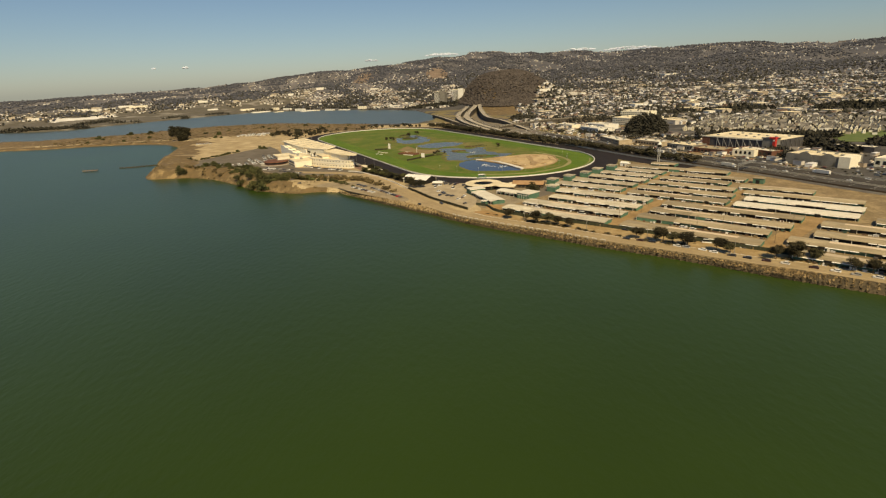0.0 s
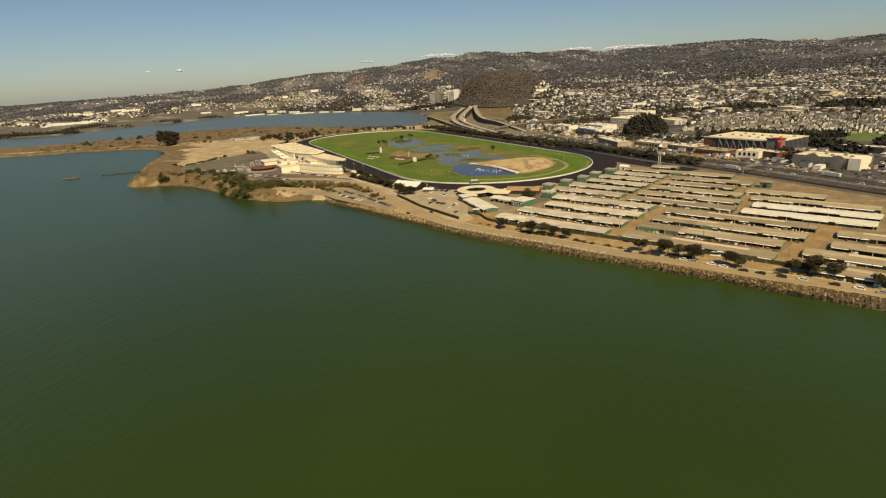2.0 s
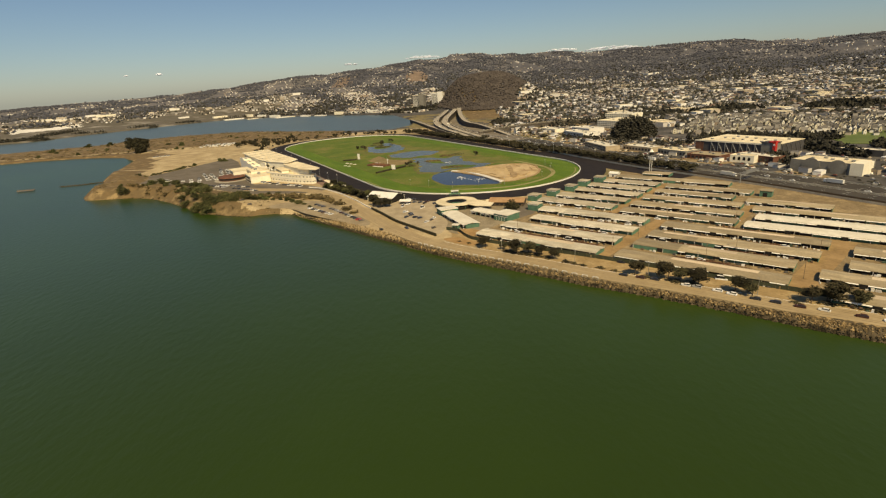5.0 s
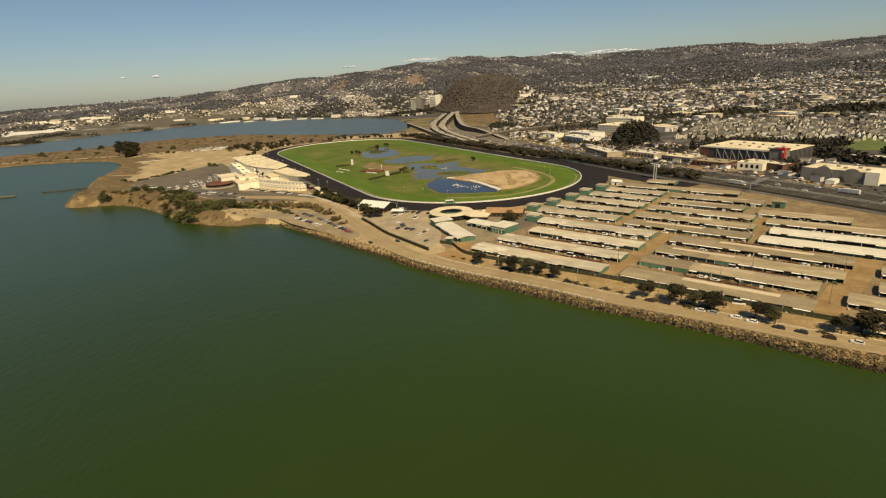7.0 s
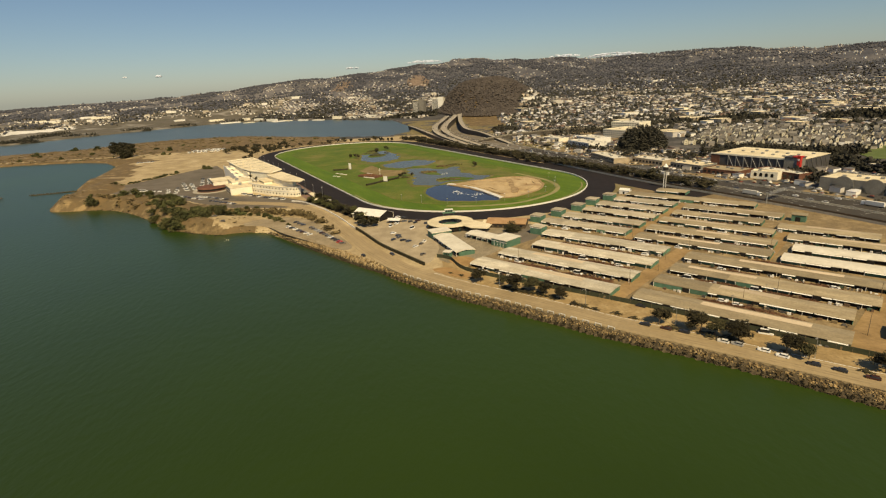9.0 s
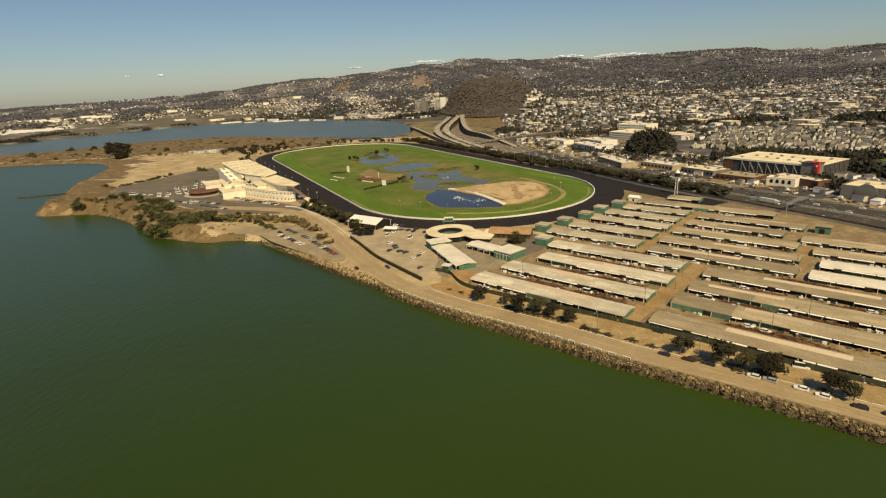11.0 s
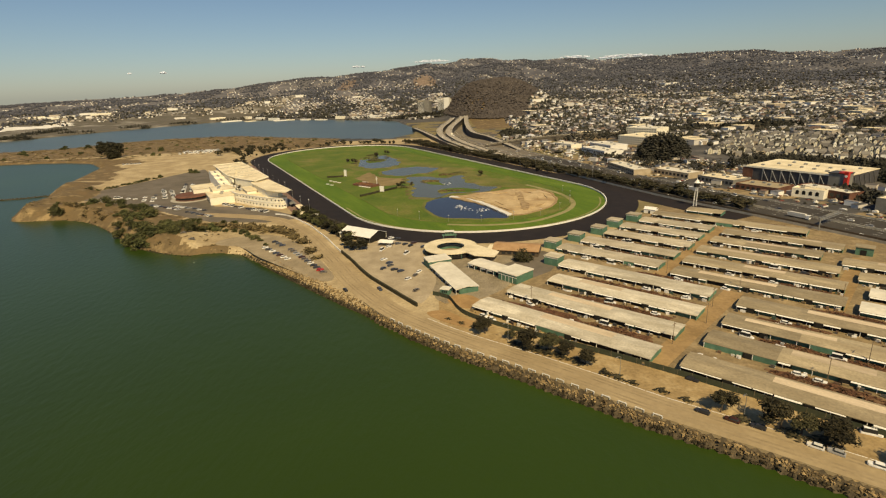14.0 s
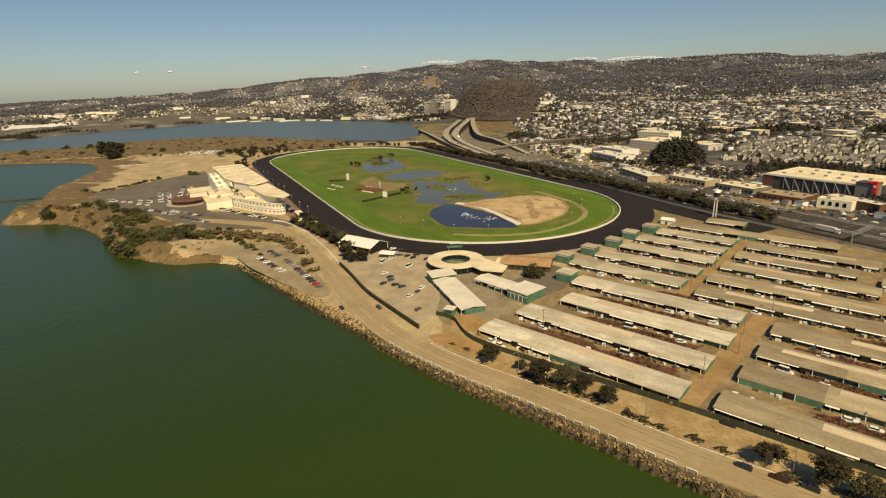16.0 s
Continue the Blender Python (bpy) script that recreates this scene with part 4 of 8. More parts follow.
def lamp_post(m, label, group, high=9.0, reach=2.2):
    p = thing("street_lamp", m, label, "lamp post", group)
    part("pole", Shape().tube((0, 0, 0), (0, 0, high - 0.8), 0.14, 0.09, 8).tube((0, 0, high - 0.8), (reach * 0.4, 0, high - 0.15), 0.08, 0.07, 6).tube((reach * 0.4, 0, high - 0.15), (reach, 0, high), 0.07, 0.06, 6), STEEL, p)
    head = part("lamp_head", Shape().box(reach - 0.1, reach + 0.8, -0.18, 0.18, high - 0.1, high + 0.08), STEEL, p)
    part("lens", Shape().box(reach + 0.1, reach + 0.7, -0.13, 0.13, high - 0.16, high - 0.1), GLASS, head)
    part("base", Shape().tube((0, 0, -0.1), (0, 0, 0.4), 0.3, 0.26, 8), CONCRETE, p)
    return p


def place_height(x, y):
    return float(height(np.array([x]), np.array([y]))[0])

# ---- the shore ----
rng = np.random.RandomState(11)
bay_line = spline(SHORE_BAY[1:-1], 1.0)
w = sideways(bay_line)  # left of the way is the water side or land; find which
land_side = np.sign(shore_distance(*(bay_line + 3 * w).T))[:, None] * w
n = 60000
at = rng.randint(0, len(bay_line), n)
off = rng.uniform(0, 1, n) * 12.0 - 0.8
xy = bay_line[at] + land_side[at] * off[:, None] + rng.uniform(-0.6, 0.6, (n, 2))
cut = (xy[:, 0] > -150) & (xy[:, 0] < 275) & (road_distance(xy[:, 0], xy[:, 1]) > 6.9)
cut &= (off < 9.0) | (xy[:, 0] > -25)
cut &= (off < 8.4 * np.clip((xy[:, 0] + 138) / 52, 0, 1) + 0.6) | (rng.uniform(0, 1, n) < 0.06)  # the heap thins out at the lot
cut &= rng.uniform(0, 1, n) > 0.75 * np.clip((off - 4.2) / 4.0, 0, 1) * (xy[:, 0] < -20)
cut &= (shore_distance(xy[:, 0], xy[:, 1]) < 12) & (on_ground(xy[:, 0], xy[:, 1]) > -0.12)
xy, off = xy[cut][:32000], off[cut][:32000]
size = 0.22 + 0.46 * rng.uniform(0, 1, (len(xy), 1)) ** 2.2 * rng.uniform(0.75, 1.3, (len(xy), 3))
size[:, 2] *= 0.75
z = np.maximum(on_ground(xy[:, 0], xy[:, 1]), -0.35) + 0.1
turns = rng.uniform(0, 6.28, len(xy))
wet = z + 0.3 * rng.normal(0, 1, len(z)) < 1.5  # below the high-water mark
for name, pick, mat, label in (("riprap", ~wet, ROCK, "rough tan boulders heaped above the waterline"), ("wet_riprap", wet, WETROCK, "dark wet weedy boulders at the waterline")):
    for half in range(2):
        some = np.flatnonzero(pick)[half::2]
        tagged(new(name, many(rock(rng), np.c_[xy, z][some], turns[some], size[some], name, mat)), label, "rocks", kind="stuff")
# stones at the foot of the headland's bluff
m = 1800
at = rng.randint(0, len(bay_line), m)
xy = bay_line[at] + land_side[at] * rng.uniform(-1.6, 1.0, (m, 1))
xy = xy[xy[:, 0] < -160]
size = rng.uniform(0.3, 1.0, (len(xy), 1)) * rng.uniform(0.7, 1.3, (len(xy), 3)) * np.array([1, 1, 0.6])
tagged(new("beach_stones", many(rock(rng), np.c_[xy, np.maximum(height(xy[:, 0], xy[:, 1]), -0.2)], rng.uniform(0, 6.28, len(xy)), size, "beach_stones", WETROCK)), "dark wet boulders under the bluff", "rocks", kind="stuff")


def along(line, start, stop, step):
    """Places and headings at even steps along a line, between two distances from its start."""
    d = np.r_[0, np.cumsum(np.linalg.norm(np.diff(line[:, :2], axis=0), axis=1))]
    s = np.arange(start, min(stop, d[-1]), step)
    p = np.stack([np.interp(s, d, line[:, i]) for i in range(2)], 1)
    q = np.stack([np.interp(s + 0.5, d, line[:, i]) for i in range(2)], 1)
    return [(x, y, math.degrees(math.atan2(v - y, u - x))) for (x, y), (u, v) in zip(p, q)]


def nearest_start(line, x, y):
    d = np.r_[0, np.cumsum(np.linalg.norm(np.diff(line[:, :2], axis=0), axis=1))]
    return d[int(np.argmin(np.hypot(line[:, 0] - x, line[:, 1] - y)))]


# short white barriers between the road and the rocks
first = thing("guard_barrier", pose(0, 0, 0), "short white barrier rail above the rocks", "barrier", "barriers along the shore road")
part("beam", Shape().box(-1.55, 1.55, -0.09, 0.09, 0.72, 0.98), WHITE, first)
for x in (-1.45, 1.45):
    part("post", Shape().box(x - 0.1, x + 0.1, -0.1, 0.1, -0.2, 0.72), WHITE, first)
guard_line = shore_road[:, :2] - sideways(shore_road) * -6.4
if shore_distance(*guard_line[len(guard_line) // 2][:, None])[0] > shore_distance(*shore_road[len(shore_road) // 2][:2][:, None])[0]:
    guard_line = shore_road[:, :2] + sideways(shore_road) * -6.4
s0, s1 = nearest_start(guard_line, 200, -632), nearest_start(guard_line, -10, -450)
spots = along(guard_line, nearest_start(guard_line, 86, -536), s1, 5.9)
for i, (x, y, a) in enumerate(spots):
    if i:
        copy_thing(first, pose(x, y, LEVEL, 0, 0, a))
    else:
        first.matrix_basis = pose(x, y, LEVEL, 0, 0, a)

# the white line of the road's landward edge
land_edge = 2 * shore_road[:, :2] - guard_line
edge_in = shore_road[:, :2] + (land_edge - shore_road[:, :2]) * 0.95
edge = thing("edge_line", Matrix.Identity(4), "worn white edge line of the shore road", "road marking", kind="structure")
dash = Shape().box(-3.2, 3.2, -0.14, 0.14, 0, 0.02).mesh("dash", WHITE)
for x, y, a in along(edge_in, s0 - 40, nearest_start(edge_in, 9, -455), 6.9):
    d = part("dash", dash, None, edge)
    d.matrix_basis = pose(x, y, LEVEL + 0.154, 0, 0, a)

# bare orange soil inside and outside the gate
SOIL = material("orange_soil", (0.30, 0.185, 0.078), (0.43, 0.285, 0.135), 7, 0.8, bump=0.2, third=(0.36, 0.225, 0.098))
for corners in ([(20, -431), (26, -427), (33, -430), (37, -440), (29, -445), (21, -439)], [(9, -448), (17, -446), (24, -453), (34, -464), (27, -466), (14, -456)]):
    rim = spline(corners, 1.0, True)
    rim = rim if np.cross(rim[3] - rim[0], rim[12] - rim[0]) > 0 else rim[::-1]
    solid("bare_soil", patch(rim, LEVEL + 0.13), SOIL, "bare orange soil beside the stable gate", "ground", kind="structure")

# dark fence of the stables' yard
fence_line = spline([(300, -690), (205, -604), (150, -556), (112, -522), (88, -502), (54, -476), (28, -453), (20, -432), (12, -426)], 4)
yard_fence = thing("yard_fence", Matrix.Identity(4), "dark green board fence round the stables", "fence")
part("fence_panel", ribbon(fence_line, 0.08, -0.08, LEVEL + 2.3, 2.3), FENCE, yard_fence)
fence_post = Shape().box(-0.09, 0.09, -0.09, 0.09, 0, 2.5).mesh("post", WOOD)
for x, y, a in along(fence_line, 0, 1e4, 5.0):
    part("post", fence_post, None, yard_fence).location = (x, y, LEVEL)

# wall along the road up to the grandstand: dark hedge fence below, white parapet above
road_wall = spline([(4, -440), (-11, -417), (-26, -393), (-40, -363), (-49, -345)], 4)
lower_fence = thing("hedge_fence", Matrix.Identity(4), "dark hedge fence between road and lot", "fence")
part("hedge", ribbon(road_wall, 0.5, -0.5, LEVEL + 2.0, 2.0), LEAF, lower_fence)
upper = spline([(-49, -345), (-57, -328), (-65, -310), (-76, -289), (-86, -270), (-96, -255), (-107, -239), (-119, -226), (-128, -222)], 4)
parapet = thing("parapet", Matrix.Identity(4), "low white parapet wall along the curving road", "wall")
part("wall", ribbon(upper, 0.25, -0.25, LEVEL + 1.0, 1.0), WHITE, parapet)
part("coping", ribbon(upper, 0.3, -0.3, LEVEL + 1.1, 0.12), WHITE, parapet)

# trees along the road
KINDS = [tree(pose(35, -473, LEVEL), 1, ROADLEAF, 7.8, 4.6, "dark bushy tree beside the shore road", "roadside trees", 700, crown=0.6, flat=0.75),
         tree(pose(52, -488, LEVEL), 2, ROADLEAF, 9.2, 5.4, "dark spreading tree beside the shore road", "roadside trees", 820, crown=0.62, flat=0.72),
         tree(pose(59, -491, LEVEL), 3, DULLLEAF, 8.8, 4.5, "grey-green leaning tree beside the shore road", "roadside trees", 640, crown=0.64, flat=0.7)]
for i, (x, y, s) in enumerate([(66, -496, 0.8), (71, -503, 0.75), (45, -480, 0.55), (106, -537, 1.0), (119, -547, 1.05), (124, -550, 0.95), (131, -555, 1.15), (142, -568, 0.9), (147, -573, 0.8), (166, -585, 1.0), (177, -587, 1.15), (182, -591, 0.95), (192, -606, 0.9), (198, -612, 0.8), (204, -616, 0.9), (215, -626, 1.0), (226, -634, 0.9), (173, -585, 0.8)]):
    copy_thing(KINDS[i % 3], pose(x, y, LEVEL, 0, 0, 70 * i) @ Matrix.Diagonal((s, s, s, 1)))
LOW = bush(pose(76, -510, LEVEL), 5, ROADLEAF, 2.6, 1.8, "low dark shrub on the dry verge", "verge shrubs", 50)
for i, (x, y, s) in enumerate([(80, -513, 1.0), (46, -483, 0.9), (92, -523, 0.9), (25, -461, 0.7), (98, -529, 0.8), (19, -456, 0.6), (142, -566, 0.7), (160, -583, 0.9), (205, -619, 1.0), (192, -602, 0.9), (84, -517, 0.8), (30, -466, 0.6), (50, -486, 1.3), (54, -489, 1.4), (58, -492, 1.4), (63, -495, 1.3), (68, -500, 1.3), (48, -485, 1.2), (121, -549, 1.4), (128, -553, 1.4), (180, -590, 1.5), (186, -596, 1.4), (172, -586, 1.3), (110, -541, 1.2), (216, -627, 1.3)]):
    copy_thing(LOW, pose(x, y, LEVEL, 0, 0, -42 + 9 * (i % 3)) @ Matrix.Diagonal((s * 1.3, s * 0.9, s * 0.6, 1)))
for i, (x, y, turn) in enumerate([(44, -481, 128), (81, -513, 128), (112, -540, 128), (150, -572, 128), (190, -607, 128)]):
    lamp_post(pose(x, y, LEVEL, 0, 0, turn + 90), "grey street lamp beside the shore road", "street lamps")

# cars on the verge
for i, (x, y) in enumerate([(100, -537), (107, -542), (113, -546), (124, -556), (128, -559), (135, -565), (139, -570), (146, -577), (152, -582), (159, -588), (166, -593), (176, -601), (183, -607), (189, -613), (196, -618), (203, -625)]):
    park(x, y, 138 + 3 * math.sin(i * 3), "white" if i in (5, 6, 12) else "mixed", group="cars along the verge")

# ---- grandstand ----
STAND = heading(-220, -7, LEVEL, 0.48, -0.877)  # x along the stand to the south-east; y is negative away from the track
APRON = material("brown_apron", (0.17, 0.105, 0.08), (0.24, 0.155, 0.12), 8, 1.0)
apron_line = np.array([on_track(s, RADIUS + 34.5) for s in np.linspace(190, -205, 40)])
solid("apron", ribbon(apron_line, 7.5, -7.5, LEVEL + 0.1, 0.4), APRON, "brown paved apron before the grandstand", "pavement")


def windows_row(parent, x0, x1, y, z0, z1, count, gap=0.35, mat=None, name="window"):
    """Separate panes in a row along x on the face at y."""
    w = (x1 - x0) / count
    me = Shape().box(0, w * (1 - gap), -0.06, 0.06, 0, z1 - z0).mesh(name, mat or GLASS)
    for i in range(count):
        part(name, me, None, parent).location = (x0 + (i + gap / 2) * w, y, z0)


gs = thing("grandstand", STAND, "huge cream grandstand with a broad flat roof", "grandstand")
edge = [(-32, -38), (72, -37), (102, -33), (147, -21), (137, -5), (-13, -6)]
up = [16.8 + 0.085 * (y + 38) for x, y in edge]
roof = Shape().add([(x, y, z - 0.7) for (x, y), z in zip(edge, up)] + [(x, y, z) for (x, y), z in zip(edge, up)], [(5, 4, 3, 2, 1, 0), (6, 7, 8, 9, 10, 11)] + [(i, (i + 1) % 6, 6 + (i + 1) % 6, 6 + i) for i in range(6)])
main_roof = part("main_roof", roof, CREAMROOF, gs)
for i in range(6):
    a, b = edge[i], edge[(i + 1) % 6]
    part("roof_rim", Shape().tube((*a, up[i] + 0.1), (*b, up[(i + 1) % 6] + 0.1), 0.45, n=6), CREAM, main_roof)
for i in range(5):
    part("roof_seam", Shape().tube((-20 + 28 * i, -37, 16.95), (-6 + 27 * i, -6, 19.6), 0.16, n=4), GREY, main_roof)
tip = Shape().prism([(128, -21), (150, -25), (200, -21), (222, -9), (211, -1), (136, -5)], 16.2, 16.9)
part("tip_roof", tip, CREAMROOF, gs)
part("tip_wall", Shape().prism([(131, -20), (150, -24), (192, -20.5), (204, -12), (196, -6), (138, -6)], 9.6, 16.2), CREAM, gs)
part("side_wall", Shape().prism([(99, -33), (146, -21), (145, -18), (99, -30)], 0, 17.0), CREAM, gs)
part("back_wall", Shape().box(-29, 98, -36, -34, 0, 15.2), CREAM, gs)
part("end_wall", Shape().box(-28, -26, -34, -10, 0, 15.6), CREAM, gs)
part("end_wall", Shape().box(136, 138, -20, -6, 0, 15.8), CREAM, gs)
for i in range(9):  # stepped seating under the roof
    part("seating_step", Shape().box(-12, 135, -6 - 3 * (i + 1), -6 - 3 * i, 0, 1.2 + 1.15 * i), CONCRETE, gs)
for i in range(10):
    part("column", Shape().box(-10 + 15.8 * i, -9 + 15.8 * i, -7.5, -6.5, 0, 18.4), CREAM, gs)
for i in range(7):
    part("roof_vent", Shape().box(4 + 16 * i, 5.6 + 16 * i, -24 - (i % 3) * 3, -22.6 - (i % 3) * 3, 17.4, 18.7), CREAMROOF, main_roof)
for i in range(6):
    part("roof_unit", Shape().box(96 + 8 * i, 99 + 8 * i, -44 + 1.8 * i, -41.5 + 1.8 * i, 9.6, 12.4 - 0.4 * (i % 3)), WHITE, gs)
for i in range(4):  # broad white stairs stepping down behind the stand
    part("stair_block", Shape().box(-4 + 24 * i, 20 + 24 * i, -47, -36.4, 0, 13.5 - 1.5 * i), CREAM, gs)
    part("stair_wall", Shape().box(-4 + 24 * i, 20 + 24 * i, -47.6, -47, 0, 14.6 - 1.5 * i), WHITE, gs)
    part("stair_slot", Shape().box(0 + 24 * i, 16 + 24 * i, -43, -41, 13.5 - 1.5 * i, 13.62 - 1.5 * i), GREY, gs)

club = thing("clubhouse", STAND, "white three-storey clubhouse with rows of windows", "building")
RINGS = [(136, -30), (136, -44), (153, -42), (168, -36), (183, -30), (196, -23), (206, -17), (212, -12), (211, -7), (204, -4), (180, -9)]
part("wall", Shape().prism(RINGS, 0, 9.6), CREAM, club)
part("roof_deck", Shape().prism([(x * 0.985 + 2.7, y * 0.96) for x, y in RINGS], 9.6, 9.75), CREAMROOF, club)
for a, b in zip(RINGS[1:8], RINGS[2:9]):
    A, B = Vector((*a, 0)), Vector((*b, 0))
    d = (B - A).normalized()
    out = Vector((d.y, -d.x, 0))
    if out.y > 0:
        out = -out
    L = (B - A).length
    turn = math.atan2(d.y, d.x)
    k = max(2, int(L / 4.6))
    for z0, z1 in ((2.0, 3.2), (7.2, 8.5)):
        for i in range(k):
            p = A + d * (L * (i + 0.5) / k) + out * 0.06
            o = part("window", Shape().box(-0.7, 0.7, -0.08, 0.08, 0, z1 - z0), GLASS, club)
            o.matrix_basis = Matrix.Translation((p.x, p.y, z0)) @ Matrix.Rotation(turn, 4, "Z")
    for z in (5.2, 9.6):
        o = part("ledge", Shape().box(-L / 2 - 0.2, L / 2 + 0.2, -0.35, 0.35, 0, 0.35), WHITE, club)
        p = (A + B) / 2
        o.matrix_basis = Matrix.Translation((p.x, p.y, z)) @ Matrix.Rotation(turn, 4, "Z")
part("upper_hall", Shape().box(142, 166, -33, -24, 9.7, 12.6), CREAM, club)
part("upper_roof", Shape().box(141, 167, -34, -23, 12.6, 13.1), CREAMROOF, club)
windows_row(club, 143, 165, -33.1, 10.6, 12.0, 7)

west = thing("club_building", STAND, "stepped white block with dark windows beside the stand", "building")
part("wall", Shape().box(118, 150, -66, -43, 0, 7.6), CREAM, west)
part("roof", Shape().box(117.6, 150.4, -66.4, -42.6, 7.6, 8.3), CREAMROOF, west)
part("upper_wall", Shape().box(100, 128, -60, -38, 0, 10.8), CREAM, west)
part("upper_roof", Shape().box(99.6, 128.4, -60.4, -37.6, 10.8, 11.4), CREAMROOF, west)
windows_row(west, 119, 149, -66.1, 4.4, 6.2, 8)
windows_row(west, 119, 149, -66.1, 1.0, 3.0, 8)
windows_row(west, 101, 117, -60.1, 7.6, 9.4, 4)
part("office_wall", Shape().box(72, 100, -76, -54, 0, 9.6), CREAM, west)
part("office_roof", Shape().box(71.5, 100.5, -76.5, -53.5, 9.6, 10.2), CREAMROOF, west)
windows_row(west, 74, 98, -76.1, 6.0, 8.0, 5)
for i in range(5):
    part("roof_unit", Shape().box(104 + 8 * i, 107 + 8 * i, -55 + 2 * (i % 2), -52 + 2 * (i % 2), 8.2, 12.6 - (i > 2) * 3), STEEL, west)

rest = thing("restaurant", STAND @ pose(98, -78, 0), "round brown brick restaurant with a dark window band", "building")
ringR = lambda r, n=28: [(r * math.cos(2 * math.pi * i / n), r * math.sin(2 * math.pi * i / n)) for i in range(n)]
part("base_wall", Shape().prism(ringR(16), 0, 1.5), BRICK, rest)
part("window_band", Shape().prism(ringR(15.6), 1.5, 3.8), GLASS, rest)
part("roof", Shape().prism(ringR(16.8), 3.8, 5.2, shrink=0.9), BRICK, rest)
part("terrace", Shape().prism(ringR(21), 0.05, 0.5), CONCRETE, rest)

for i, (x, y) in enumerate([(128, -39), (143, -36)]):
    tree(STAND @ pose(x, y, 9.8 if i else 10.9), 30 + i, LEAF, 7, 2.4, "small dark tree on the clubhouse terrace", "terrace trees", 60)

# gardens and shelters between the clubhouse and the tent
bed_line = spline([(-106, -222), (-92, -240), (-74, -264), (-58, -288), (-46, -306)], 5)
solid("garden_bed", ribbon(bed_line, 11, -9, LEVEL + 0.13, 0.3), DARKGROUND, "dark planted garden strip beside the race track", "garden")
DARKTREE = [tree(pose(-98, -226, LEVEL), 41, LEAF, 8, 5.0, "dense dark tree beside the race track", "track gardens", 150),
            tree(pose(-90, -236, LEVEL), 42, OLIVE, 7, 4.6, "dull green tree beside the race track", "track gardens", 140)]
rg = random.Random(4)
for i in range(26):
    t = i / 25
    x, y = -104 + 58 * t + rg.uniform(-4, 4), -228 - 82 * t + rg.uniform(-6, 6)
    s = rg.uniform(0.6, 1.0)
    copy_thing(DARKTREE[i % 2], pose(x, y, LEVEL, 0, 0, rg.uniform(0, 360)) @ Matrix.Diagonal((s, s, s * 0.85, 1)))
gr = np.random.RandomState(57)
gi = gr.randint(0, len(bed_line), 420)
gp = bed_line[gi] + sideways(bed_line)[gi] * gr.uniform(-8.5, 10.5, (420, 1))
gs_size = gr.uniform(0.6, 1.7, (420, 1)) * gr.uniform(0.8, 1.2, (420, 3)) * np.array([1, 1, 0.8])
tagged(new("garden_shrubs", many(tuft(gr), np.c_[gp, np.full(420, LEVEL + 0.6)], gr.uniform(0, 6.28, 420), gs_size, "garden_shrubs", LEAF)), "dark shrubs crowding the trackside garden", "shrubs", kind="stuff")
for i, (x, y) in enumerate([(-44, -336), (-38, -333), (-49, -330), (-41, -341), (-34, -339)]):
    s = 0.75 + 0.1 * (i % 3)
    copy_thing(DARKTREE[0], pose(x, y, LEVEL, 0, 0, 80 * i) @ Matrix.Diagonal((s, s, s, 1)))
for i, (s, c, L, mat) in enumerate([(-118, RADIUS + 36, 26, GREY), (-150, RADIUS + 33, 22, CREAMROOF), (-90, RADIUS + 38, 16, GREY), (-178, RADIUS + 37, 14, CREAMROOF)]):
    sh = thing("shelter", heading(*on_track(s, c), LEVEL, *(-ALONG)), "long open shelter with a pale roof by the track", "shelter", "trackside shelters")
    part("roof", Shape().gable(0, L, -3, 3, 3.0, 0.6, 0.2), mat, sh)
    for x in (0.5, L / 2, L - 0.5):
        for y in (-2.6, 2.6):
            part("post", Shape().tube((x, y, 0), (x, y, 3.1), 0.12), STEEL, sh)
    part("bench", Shape().box(1, L - 1, -0.4, 0.4, 0, 0.6), WOOD, sh)
dish = thing("satellite_dish", pose(-86.5, -247, LEVEL + 1.5), "large white satellite dish on a stand", "dish")
bowl = Shape()
for j, (r, z) in enumerate([(0.1, 0), (1.4, 0.25), (2.6, 0.9), (3.3, 1.7)]):
    bowl.v += [(r * math.cos(k * 0.3927), r * math.sin(k * 0.3927), z) for k in range(16)]
for j in range(3):
    bowl.f += [(j * 16 + k, j * 16 + (k + 1) % 16, (j + 1) * 16 + (k + 1) % 16, (j + 1) * 16 + k) for k in range(16)]
part("bowl", bowl.moved(Matrix.Rotation(radians(-28), 4, "X") @ Matrix.Translation((0, 0, 1.2))), WHITE, dish)
part("mast", Shape().tube((0, 0, -1.5), (0, 0, 1.4), 0.25), STEEL, dish)

# white tent hall
tent = thing("event_tent", heading(-57, -308, LEVEL, 0.81, -0.59), "large white-roofed event tent near the track", "tent")
part("roof", Shape().gable(0, 31, 0, 19, 4.0, 3.4, 0.15), WHITE, tent)
part("back_wall", Shape().box(0.5, 30.5, 17.8, 18.2, 0, 4.1), CREAM, tent)
part("side_wall", Shape().add([(0.6, 0.5, 0), (0.6, 18.5, 0), (0.6, 18.5, 4), (0.6, 9.5, 7.3), (0.6, 0.5, 4), (0.8, 0.5, 0), (0.8, 18.5, 0), (0.8, 18.5, 4), (0.8, 9.5, 7.3), (0.8, 0.5, 4)], [(0, 1, 2, 3, 4), (9, 8, 7, 6, 5)]), CREAM, tent)
